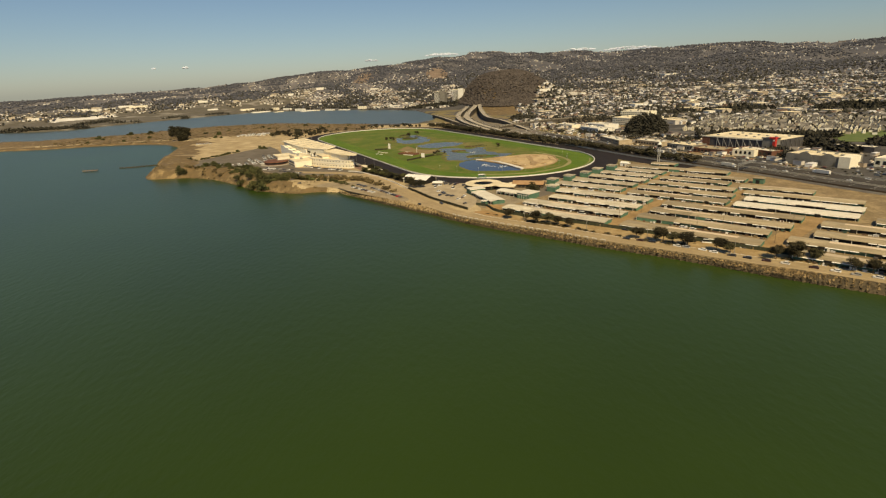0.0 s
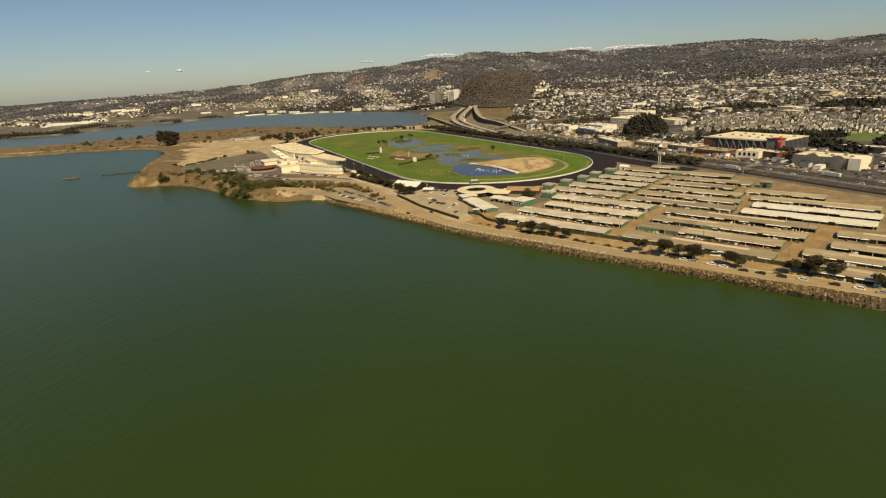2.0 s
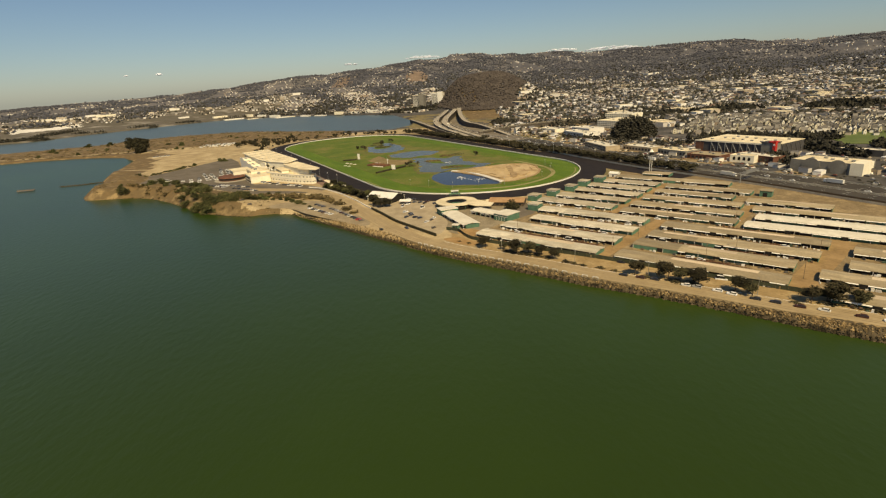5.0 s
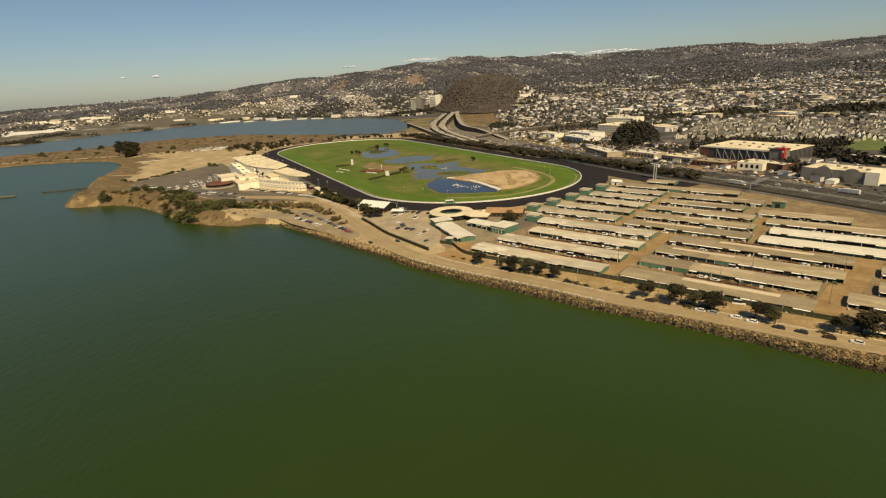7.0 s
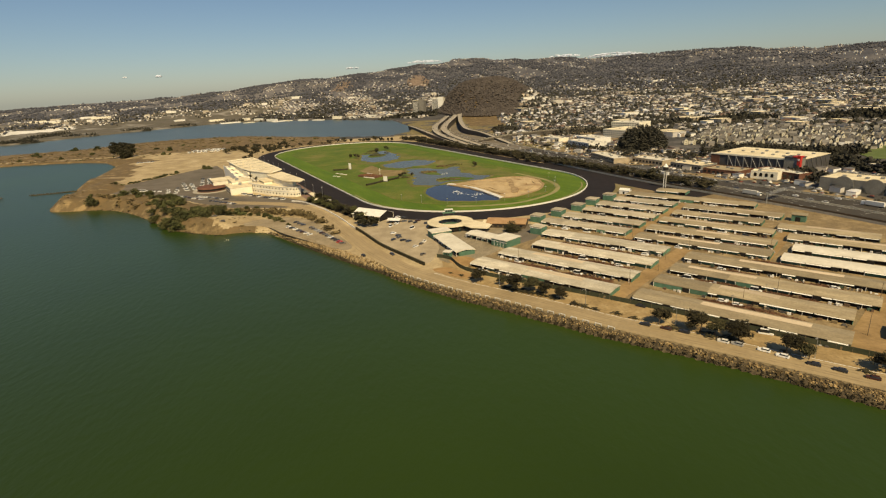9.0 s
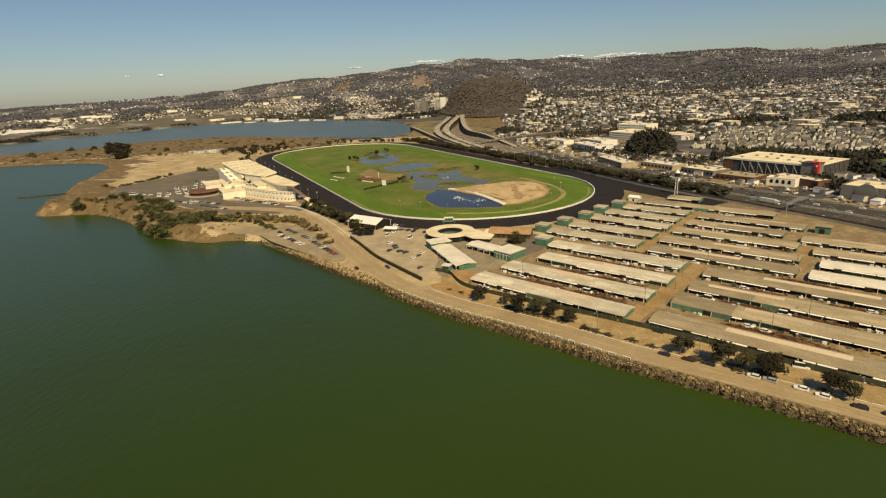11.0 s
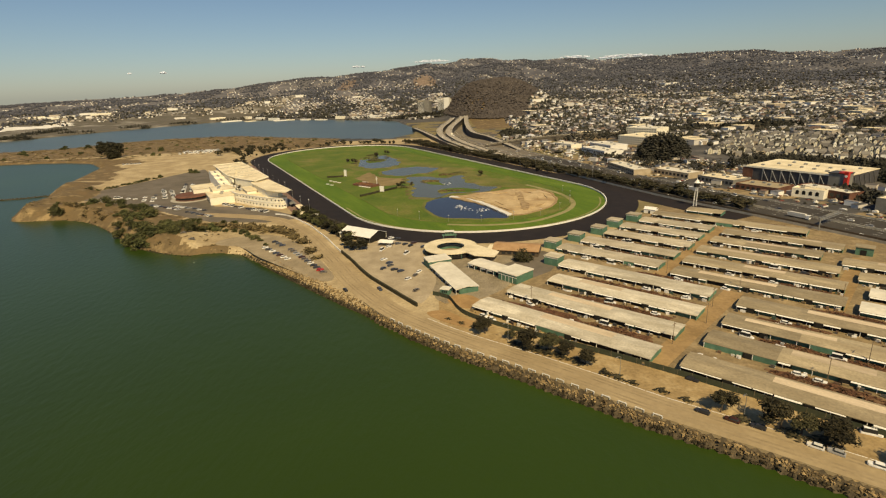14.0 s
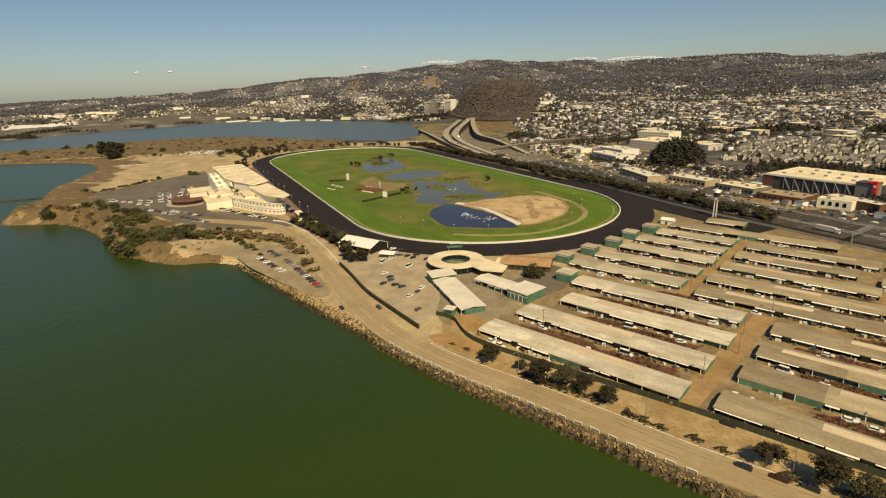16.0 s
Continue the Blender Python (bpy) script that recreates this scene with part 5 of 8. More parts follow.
# solid end wall; its darkness is put into the colour
part("dark_end", Shape().add([(30.2, 0.5, 0), (30.2, 18.5, 0), (30.2, 18.5, 4), (30.2, 9.5, 7.3), (30.2, 0.5, 4), (30.4, 0.5, 0), (30.4, 18.5, 0), (30.4, 18.5, 4), (30.4, 9.5, 7.3), (30.4, 0.5, 4)], [(0, 1, 2, 3, 4), (9, 8, 7, 6, 5)]), DARK, tent)
for i in range(6):
    part("post", Shape().tube((0.6 + 5.9 * i, 0.5, 0), (0.6 + 5.9 * i, 0.5, 4.0), 0.12), STEEL, tent)
low = thing("canopy", heading(-26, -333, LEVEL, 0.9, -0.3), "small white canopy beside the event tent", "canopy")
part("roof", Shape().gable(0, 11, 0, 8, 2.7, 1.1, 0.12), WHITE, low)
for x in (0.4, 10.6):
    for y in (0.4, 7.6):
        part("post", Shape().tube((x, y, 0), (x, y, 2.9), 0.1), STEEL, low)

# walking ring: a flat roof with a round hole, and the saddling barns that lead off it
ring = thing("walking_ring", pose(24, -354, LEVEL), "pale round-roofed walking ring with an open middle", "building")
circle = np.array([(math.cos(i * 2 * math.pi / 40), math.sin(i * 2 * math.pi / 40)) for i in range(40)])
part("roof", ribbon(circle * 9.0, 0.0, -8.5, 4.6, 0.5, True), CREAMROOF, ring)
part("tail_roof", Shape().prism([(8, -13), (14, -22), (26, -26), (30, -16), (16.5, 1), (15, -6)], 4.1, 4.58), CREAMROOF, ring)
part("ground", ribbon(circle * 5.0, 4.0, -3.5, 0.12, 0.1, True), YARD, ring, "trodden brown walking circle")
part("lawn", Shape().prism([tuple(p * 4.6) for p in circle], 0.05, 0.2), TURF, ring)
for i in range(16):
    a = i * math.pi / 8
    part("post", Shape().tube((16.6 * math.cos(a), 16.6 * math.sin(a), 0), (16.6 * math.cos(a), 16.6 * math.sin(a), 4.2), 0.16), GREEN, ring)
part("rim_wall", ribbon(circle * 9.2, 0.1, -0.1, 1.3, 1.3, True), GREEN, ring)
# near-black band under the rim, its darkness put into the colour
part("outer_wall", ribbon(circle[18:38] * 16.2, 0.1, -0.1, 4.1, 3.0, False), DARK, ring)


def saddling(name, x, y, dx, dy, L, W, h, roofmat, label, endbox=0.0, rise=0.9):
    """A long shed with posts, boards and, where endbox is given, a taller green box at its far end."""
    b = thing(name, heading(x, y, LEVEL, dx, dy), label, "building", "saddling sheds")
    part("wall", Shape().box(0.4, L - 0.4, 2.2, W - 0.5, 0, h), GREEN, b)
    part("roof", Shape().gable(0, L, 0, W, h, rise, 0.3), roofmat, b)
    n = int(L / 5)
    for i in range(n + 1):
        part("post", Shape().box(0.3 + i * (L - 0.8) / n, 0.5 + i * (L - 0.8) / n, 0.2, 0.4, 0, h), WHITE, b)
    for i in range(n):
        if i % 3 != 1:
            part("white_board", Shape().box(0.8 + i * (L - 0.8) / n, (i + 0.85) * (L - 0.8) / n, 0.22, 0.36, h - 0.9, h - 0.2), WHITE, b)
        # black fronts hold the shade of the shed row in their colour
        part("stall_front", Shape().box(0.8 + i * (L - 0.8) / n, (i + 0.8) * (L - 0.8) / n, 2.05, 2.2, 0, h - 0.6), DARK, b)
    if endbox:
        part("end_block", Shape().box(L, L + endbox, -1.5, W + 1.0, 0, h + 1.8), GREEN, b)
        part("end_roof", Shape().box(L - 0.4, L + endbox + 0.4, -2.0, W + 1.4, h + 1.8, h + 2.3), roofmat, b)
        part("trim", Shape().box(L - 0.1, L + endbox + 0.1, -1.62, -1.5, h + 0.4, h + 0.7), WHITE, b)
        for i in range(4):
            part("panel_joint", Shape().box(L + endbox * (i + 0.9) / 5, L + endbox * (i + 0.9) / 5 + 0.25, -1.6, -1.5, 0.2, h + 0.3), WHITE, b)
    return b


saddling("saddling_barn", 10, -386, 0.32, -0.947, 44, 13.5, 2.8, PALEROOF, "long pale-roofed saddling barn", 0)
saddling("saddling_barn", 33, -386, 0.66, -0.75, 26, 12, 3.0, PALEROOF, "pale-roofed shed ending in a green block", 13)
kio = thing("office_shed", heading(8, -380, LEVEL, 0.947, 0.32), "square green office with a pale roof", "shed")
part("wall", Shape().box(0, 14, -6, 4, 0, 4.6), GREEN, kio)
part("roof", Shape().box(-0.5, 14.5, -6.5, 4.5, 4.6, 5.1), PALEROOF, kio)
windows_row(kio, 1, 13, -6.1, 2.2, 3.6, 5)
gate = thing("gatehouse", heading(16, -426, LEVEL, 0.8, -0.35), "small green gatehouse at the stable gate", "shed")
part("wall", Shape().box(0, 4.6, 0, 4.2, 0, 3.2), GREEN, gate)
part("roof", Shape().box(-0.4, 5.0, -0.4, 4.6, 3.2, 3.5), PALEROOF, gate)
windows_row(gate, 0.6, 4.0, -0.08, 1.4, 2.6, 3)
jock = thing("jockey_house", heading(50, -363, LEVEL, 0.9, -0.3), "low dark-walled building with an orange-brown gable roof", "building")
ORANGE = material("orange_roof", (0.34, 0.20, 0.10), (0.44, 0.28, 0.15), 5, 0.6, 0.85)
part("wall", Shape().box(0.5, 29.5, 0.8, 17.2, 0, 3.4), BROWNWALL, jock)
part("roof", Shape().gable(0, 30, 0, 18, 3.4, 2.0, 0.3), ORANGE, jock)
windows_row(jock, 2, 28, 0.72, 1.0, 2.4, 7)
part("porch", Shape().box(-4, 0.4, 3, 14, 2.6, 2.9), CREAMROOF, jock)
for y in (3.4, 13.6):
    part("post", Shape().tube((-3.7, y, 0), (-3.7, y, 2.6), 0.1), WHITE, jock)
bush(pose(68, -377, LEVEL), 51, DULLLEAF, 5.6, 7.5, "large round clipped bush beside the jockey house", clumps=420, leaf=0.15)
tv = thing("camera_tower", pose(24, -335, LEVEL), "green steel viewing tower beside the track", "tower")
for x in (-4, 4):
    for y in (-1.2, 1.2):
        part("leg", Shape().tube((x, y, 0), (x, y, 6.5), 0.15), GREEN, tv)
part("deck", Shape().box(-5, 5, -1.6, 1.6, 6.5, 6.9), GREEN, tv)
part("cabin", Shape().box(-3, 3, -1.4, 1.4, 6.9, 9.2), GREEN, tv)
part("cabin_roof", Shape().box(-3.4, 3.4, -1.8, 1.8, 9.2, 9.5), WHITE, tv)
windows_row(tv, -2.8, 2.8, -1.45, 7.7, 8.8, 3)

# cars by the ring and the tent
for i, (x, y) in enumerate([(-19, -364), (-15, -371), (-14, -376), (-18, -381), (-11, -384), (-7, -387), (-2, -401), (3, -419), (-18, -315), (-13, -318), (-7, -332), (-3, -336), (-1, -330), (6, -340)]):
    park(x, y, 25 + 9 * (i % 4), "white" if i in (0, 8) else "mixed", group="cars in the stable lot")
park(-17, -415, -60, "mixed", group="cars on the road", label="dark car driving on the shore road")
park(-36, -414, 118, "mixed", group="cars on the road", label="dark car with a white bonnet beside the rocks")
# cars in two rows on the shore lot
shore_rows = ((12, (-86, -333), (-54, -383), 24), (7, (-106, -326), (-83, -354), 22), (3, (-103, -312), (-95, -322), 26))
for row, (count, (ax, ay), (bx, by), turn) in enumerate(shore_rows):
    for i in range(count):
        t = i / (count - 1)
        kind = "red" if (row, i) == (0, 10) else "white" if (i * 5 + row) % 7 in (1, 4) and row else "mixed"
        park(ax + (bx - ax) * t, ay + (by - ay) * t, turn + 5 * math.sin(i * 2.1 + row), kind, group="cars on the shore lot")
for x, y in ((-166, -306), (-176, -296)):
    park(x, y, 200, "mixed", z=place_height(x, y), group="cars on the shore lot")

# cars in the grandstand lot
rg = random.Random(8)


def lot_row(x0, y0, x1, y1, count, turn, kinds, fill=0.8):
    """Cars side by side along a line, with some gaps."""
    for i in range(count):
        if rg.random() > fill:
            continue
        t = i / max(count - 1, 1)
        park(x0 + (x1 - x0) * t + rg.uniform(-0.4, 0.4), y0 + (y1 - y0) * t + rg.uniform(-0.4, 0.4), turn + rg.uniform(-6, 6), rg.choice(kinds), z=LEVEL - 0.03, group="cars in the grandstand lot")


MIX, PALE = ("far", "far", "far", "far_white"), ("far_white", "far_white", "far_van", "far")
VANS = ("far_van", "far_van", "far_white")
lot_row(-270, -158, -231, -184, 13, 40, MIX, 0.85)
lot_row(-253, -160, -190, -201, 20, 40, MIX, 0.75)
lot_row(-217, -197, -186, -219, 10, 40, MIX, 0.7)
lot_row(-193, -169, -140, -210, 15, 60, PALE, 0.9)
lot_row(-297, -77, -274, -122, 8, -5, VANS, 0.95)
lot_row(-287, -79, -264, -123, 8, -5, VANS, 0.95)
lot_row(-289, -38, -266, -98, 10, -5, PALE, 0.85)
lot_row(-280, -40, -259, -90, 9, -5, PALE, 0.85)
lot_row(-303, -107, -288, -139, 6, 0, PALE, 0.9)
lot_row(-293, -104, -280, -137, 6, 0, PALE, 0.8)
lot_row(-316, -117, -307, -120, 2, 20, ("far_white",), 1.0)
lot_row(-333, -110, -329, -111, 2, 20, VANS, 1.0)
lot_row(-182, -283, -182, -283, 1, 10, ("far_white",), 1.0)
crowd, crowd_glass = Shape(), Shape()
for i in range(64):  # trailers and vans crowded in the overflow field
    x, y = -455 + 62 * rg.random() + rg.uniform(-5, 5), 326 + rg.uniform(-22, 26)
    turn, long, tall = math.radians(rg.choice((20, 110)) + rg.uniform(-10, 10)), rg.uniform(2.2, 3.0), rg.choice((1.5, 2.3, 2.5))
    for body, a, b, z0, z1, k in ((crowd, long, 0.9, 0.0, 0.95, 0.96), (crowd_glass, long * 0.8, 0.84, 0.95, tall - 0.3, 0.9), (crowd, long * 0.76, 0.78, tall - 0.3, tall, 0.9)):
        ring = [(x + u * math.cos(turn) - v * math.sin(turn), y + u * math.sin(turn) + v * math.cos(turn)) for u, v in ((-a, -b), (a, -b), (a, b), (-a, b))]
        body.prism(ring, LEVEL + z0, LEVEL + z1, shrink=k)
crowd = solid("crowded_vans", crowd, CARWHITE, "white vans and trailers crowded on the bare field", "vans", kind="stuff")
part("window_bands", crowd_glass, GLASS, crowd)["kind"] = "stuff"
for i in range(5):
    park(-486 + 5.5 * i, 182 + 1.5 * i, 60, "far_van", z=LEVEL - 0.15, group="vans in the overflow field", label="white van parked on the bare field")

# bushes on the headland
SCRUBS = [bush(pose(-214, -280, place_height(-214, -280)), 61, OLIVE, 7.5, 7, "big olive bush on the bluff", "bluff bushes", 210),
          bush(pose(-200, -282, place_height(-200, -282)), 62, BLUFFLEAF, 6.5, 6, "dark green bush on the bluff", "bluff bushes", 210),
          bush(pose(-230, -265, place_height(-230, -265)), 63, OLIVE, 5.0, 4.2, "dry olive bush on the bluff", "bluff bushes", 170)]
rg = random.Random(17)
spots = [(-216, -291, 1.15), (-226, -283, 0.95), (-207, -289, 1.0), (-242, -262, 0.9), (-252, -246, 1.0), (-191, -288, 1.0), (-200, -270, 1.0), (-184, -290, 0.9), (-170, -280, 0.9), (-217, -275, 0.7), (-236, -252, 0.9), (-247, -237, 0.9), (-238, -236, 0.6), (-196, -276, 0.7), (-186, -276, 0.9), (-205, -262, 0.6), (-174, -266, 0.6), (-164, -271, 0.85),
         (-188, -262, 0.6), (-152, -274, 0.6), (-144, -276, 0.6), (-136, -282, 0.5), (-176, -284, 0.9), (-160, -262, 0.5), (-172, -256, 0.5), (-325, -162, 0.9), (-318, -156, 1.0), (-330, -170, 0.7), (-305, -168, 0.7), (-292, -174, 0.7), (-283, -184, 0.6), (-300, -160, 0.6), (-130, -290, 0.5), (-122, -300, 0.5), (-116, -306, 0.5), (-108, -318, 0.45),
         (-265, -218, 0.9), (-258, -205, 0.8), (-273, -188, 0.8), (-264, -186, 0.8), (-250, -205, 0.8), (-240, -220, 1.0), (-234, -230, 0.9), (-206, -299, 1.2), (-196, -245, 0.8), (-188, -243, 0.7), (-164, -249, 0.7), (-155, -252, 0.6), (-348, -182, 1.0), (-356, -172, 0.7), (-362, -160, 0.6)]
for i, (x, y, s) in enumerate(spots):
    copy_thing(SCRUBS[(i * 2 + i // 5) % 3], pose(x, y, place_height(x, y) - 0.2, 0, 0, rg.uniform(0, 360)) @ Matrix.Diagonal((s, s, s * rg.uniform(0.8, 1.1), 1)))
for i in range(28):  # along the edge of the lot and the spit
    t = i / 27
    x, y = (-388 + 70 * t + rg.uniform(-3, 3), -60 + 158 * t + rg.uniform(-3, 3)) if i < 14 else (-520 - 60 * rg.random(), 225 + 40 * rg.random())
    if i >= 14:
        x, y = -720 + 480 * (i - 14) / 13 + rg.uniform(-12, 12), [420, 400, 470, 330, 440, 480, 430, 520, 470, 500, 520, 470, 440, 460][i - 14]
    s = rg.uniform(0.35, 0.6) if i < 14 else rg.uniform(0.6, 0.9)
    copy_thing(SCRUBS[i % 3], pose(x, y, place_height(x, y) - 0.2, 0, 0, rg.uniform(0, 360)) @ Matrix.Diagonal((s, s, s * 0.8, 1)))
bush(pose(-575, 300, place_height(-575, 300) - 1), 71, LEAF, 20, 27, "huge round dark tree alone on the spit", clumps=1300, category="tree", leaf=0.125)
for x, y, s in ((-834, 435, 1.2), (-805, 520, 1.1), (-757, 526, 1.1), (-719, 339, 0.7), (-805, 405, 0.6), (-803, 342, 0.6), (-522, 381, 1.1), (-500, 305, 0.8), (-486, 300, 0.5), (-325, 61, 0.8), (-317, 59, 0.7), (-353, 29, 0.6)):
    copy_thing(SCRUBS[1], pose(x, y, place_height(x, y) - 0.3, 0, 0, x) @ Matrix.Diagonal((s, s, s, 1)))

# dry brush on the bank between the road and the lot
BRUSHES = [bush(pose(-150, -268, place_height(-150, -268)), 91, BRUSH, 4.2, 2.6, "dry brown brush on the bank", "dry brush", 70), bush(pose(-138, -276, place_height(-138, -276)), 92, BRUSH, 3.4, 2.4, "dry brown brush on the bank", "dry brush", 60)]
for i in range(86):
    t = rg.random()
    if i < 44:
        x = -196 + 90 * t
        y = np.interp(x, [-196, -156, -134, -106], [-262, -259, -268, -281]) + rg.uniform(-5, 5)
    elif i < 64:
        x = -112 + 50 * t
        y = np.interp(x, [-112, -98, -82, -70, -62], [-278, -291, -317, -344, -361]) + rg.uniform(-2, 2)
    else:
        x, y = -350 + 110 * t + rg.uniform(-4, 4), -168 - 66 * t + rg.uniform(-8, 8)
    s = rg.uniform(0.9, 1.7) if i < 64 else rg.uniform(0.6, 1.1)
    copy_thing(BRUSHES[i % 2], pose(x, y, place_height(x, y) - 0.2, 0, 0, rg.uniform(0, 360)) @ Matrix.Diagonal((s, s, s, 1)))

# old landing and jetty off the headland
jet = thing("jetty", Matrix.Identity(4), "low rubble jetty off the headland", "jetty")
part("causeway", ribbon(spline([(-425, -62), (-448, -56), (-470, -66), (-492, -70)]), 1.8, -1.8, 0.5, 2.5), RUBBLE, jet)
part("stone_edge", many(ball(np.random.RandomState(3)), np.c_[np.linspace(-428, -494, 60), np.interp(np.linspace(-428, -494, 60), [-492, -470, -448, -425], [-70, -66, -56, -62]) + np.random.RandomState(5).uniform(-2.2, 2.2, 60), np.full(60, 0.5)], np.zeros(60), np.full((60, 3), 0.7), "stone_edge", RUBBLE), None, jet)["kind"] = "stuff"
pier = thing("ruined_pier", pose(-526, -88, 0, 0, 0, 5), "broken dark pier standing in the bay", "pier")
part("deck", Shape().box(-10, 10, -2.5, 2.5, 0.9, 1.5), WOOD, pier)
for x in (-9, -3, 3, 9):
    for y in (-2, 2):
        part("pile", Shape().tube((x, y, -3), (x, y, 2.0 + 0.3 * (x % 4)), 0.3), WOOD, pier)


def low_scrub(name, count, xs, ys, sizes, mat, label, seed, keep):
    """Flat tufts of scrub strewn over rough ground, thicker in some places."""
    r = np.random.RandomState(seed)
    x, y = r.uniform(*xs, count), r.uniform(*ys, count)
    ok = keep(x, y) & (shore_distance(x, y) > 3) & (waves(x, y, 70, seed) + 0.5 * waves(x, y, 24, seed + 1) > r.uniform(-0.6, 0.7, count))
    x, y = x[ok], y[ok]
    s = r.uniform(*sizes, (len(x), 1)) * r.uniform(0.7, 1.4, (len(x), 3)) * np.array([1.2, 1.2, 0.4])
    tagged(new(name, many(tuft(r), np.c_[x, y, height(x, y) + 0.1], r.uniform(0, 6.28, len(x)), s, name, mat)), label, "scrub", kind="stuff")


def off_track(x, y):
    p = np.stack([x, y], -1) - CENTRE
    a, c = np.abs(p @ ALONG), p @ ACROSS
    return np.where(a < STRAIGHT / 2, np.abs(c), np.hypot(a - STRAIGHT / 2, c)) > RADIUS + 34


low_scrub("dry_scrub", 2600, (-900, -160), (290, 690), (1.2, 3.4), BRUSH, "low brown scrub on the dry spit and strip", 41, off_track)
low_scrub("dark_scrub", 700, (-900, -160), (290, 690), (1.2, 3.2), OLIVE, "low dark scrub on the dry spit and strip", 43, off_track)
low_scrub("bank_scrub", 1700, (-400, -120), (-320, -120), (0.5, 1.7), BRUSH, "low dry scrub on the headland's bank", 45, lambda x, y: (shore_distance(x, y) < 52) & (y < -250 - 0.55 * (x + 150)))

# ---- freeway ----
fw = FREEWAY_LINE
lanes = thing("lane_lines", Matrix.Identity(4), "white lane lines on the freeway", "road marking", kind="structure")
for o in (26.0, 1.8, -1.8, -26.0):
    part("edge_line", ribbon(fw, o + 0.15, o - 0.15, LEVEL + 1.02, 0.02), WHITE, lanes)
dash_me = Shape().box(-1.8, 1.8, -0.1, 0.1, 0, 0.02).mesh("dash", WHITE)
near_fw = fw[(fw[:, 1] > -620) & (fw[:, 1] < 120)]
side_fw = sideways(near_fw)
for o in (-20, -13.5, -7.5, 7.5, 13.5, 20):
    for x, y, a in along(near_fw + side_fw * o, 0, 1e4, 17.0):
        part("dash", dash_me, None, lanes).matrix_basis = pose(x, y, LEVEL + 1.004, 0, 0, a)
bar = thing("median_barrier", Matrix.Identity(4), "concrete barrier down the middle of the freeway", "barrier")
part("wall", ribbon(fw, 0.3, -0.3, LEVEL + 2.0, 1.0), CONCRETE, bar)
part("foot", ribbon(fw, 0.5, -0.5, LEVEL + 1.3, 0.3), CONCRETE, bar)
for o in (-27.2, 27.2):
    sb = thing("side_barrier", Matrix.Identity(4), "low concrete wall at the edge of the freeway", "barrier", "freeway edge walls")
    line = fw + sideways(fw) * o
    part("wall", ribbon(line, 0.2, -0.2, LEVEL + 1.9, 2.2), CONCRETE, sb)
    if line[0, 0] < fw[0, 0]:  # dark brown strip on the stables' side
        part("screen", ribbon(line[:far_end], 0.12, -0.12, LEVEL + 3.3, 1.4), BROWNWALL, sb, "dark brown strip on the edge wall")
rg = random.Random(21)
for k in range(104):
    o = rg.choice((-23, -16.7, -10.5, -4.6, 4.6, 10.5, 16.7, 23))
    x, y, a = along(fw + sideways(fw) * o, 420 + rg.random() * 1350, 1e5, 1e5)[0]
    park(x, y, a + (180 if o > 0 else 0), rg.choice(("far", "far", "far_white", "far_white", "far_van")), z=LEVEL + 0.84, group="freeway traffic", label="car in a lane of the freeway")
BOXPAINT = piece_colours("trailer_paint", [(0.72, 0.71, 0.68), (0.66, 0.65, 0.61), (0.20, 0.25, 0.33), (0.60, 0.58, 0.52)], 0.5, by_island=False)
lorry = thing("lorry", pose(300, -300, LEVEL + 1.02), "box lorry with a pale trailer on the freeway", "lorry", "freeway lorries")
part("trailer", Shape().box(-7, 5.5, -1.25, 1.25, 1.0, 3.9), BOXPAINT, lorry)
part("cab", Shape().box(6.0, 8.4, -1.2, 1.2, 0.6, 3.2), CARWHITE, lorry)
part("windscreen", Shape().box(8.4, 8.5, -1.05, 1.05, 1.8, 2.9), GLASS, lorry)
for x in (-6, -4.6, 4, 7.2):
    for y in (-1.2, 0.9):
        part("wheel", Shape().tube((x, y, 0.5), (x, y + 0.3, 0.5), 0.5, n=10), TYRE, lorry)
for i, (o, s) in enumerate([(-16.7, 560), (10.5, 640), (-4.6, 760), (16.7, 830), (-16.7, 930), (10.5, 1010), (-10.5, 1120), (16.7, 700)]):
    x, y, a = along(fw + sideways(fw) * o, s, 1e5, 1e5)[0]
    m = pose(x, y, LEVEL + 1.02, 0, 0, a + (180 if o > 0 else 0))
    if i:
        copy_thing(lorry, m)
    else:
        lorry.matrix_basis = m
# sign bridge over the lanes
x0, y0, x1, y1 = 276, -342.5, 301, -327
gan = thing("sign_bridge", heading(x0, y0, LEVEL + 0.5, x1 - x0, y1 - y0), "grey steel truss arm reaching over the freeway", "sign bridge")
GL = math.hypot(x1 - x0, y1 - y0)
part("leg", Shape().tube((0, 0, 0), (0, 0, 8.6), 0.5, 0.42), STEEL, gan)
for y in (-0.9, 0.9):
    for z in (7.2, 8.8):
        part("chord", Shape().tube((0, y, z), (GL, y, z), 0.18), STEEL, gan)
for i in range(12):
    part("brace", Shape().tube((GL * i / 12, -0.9, 7.2), (GL * (i + 1) / 12, -0.9, 8.8), 0.1, n=5).tube((GL * i / 12, 0.9, 8.8), (GL * (i + 1) / 12, 0.9, 7.2), 0.1, n=5), STEEL, gan)
part("sign_back", Shape().box(GL * 0.35, GL * 0.95, 0.95, 1.1, 6.4, 9.2), GREY, gan, "dull grey back of a road sign")

# fly-overs where the freeway splits
# concrete darkened in place of the shade below the fly-over decks
DECKSHADE = material("deck_shade_concrete", (0.075, 0.064, 0.052), (0.140, 0.122, 0.099), 6, 1.0)
DECK = material("flyover_deck", (0.30, 0.265, 0.21), (0.40, 0.355, 0.29), 15, 1.0)


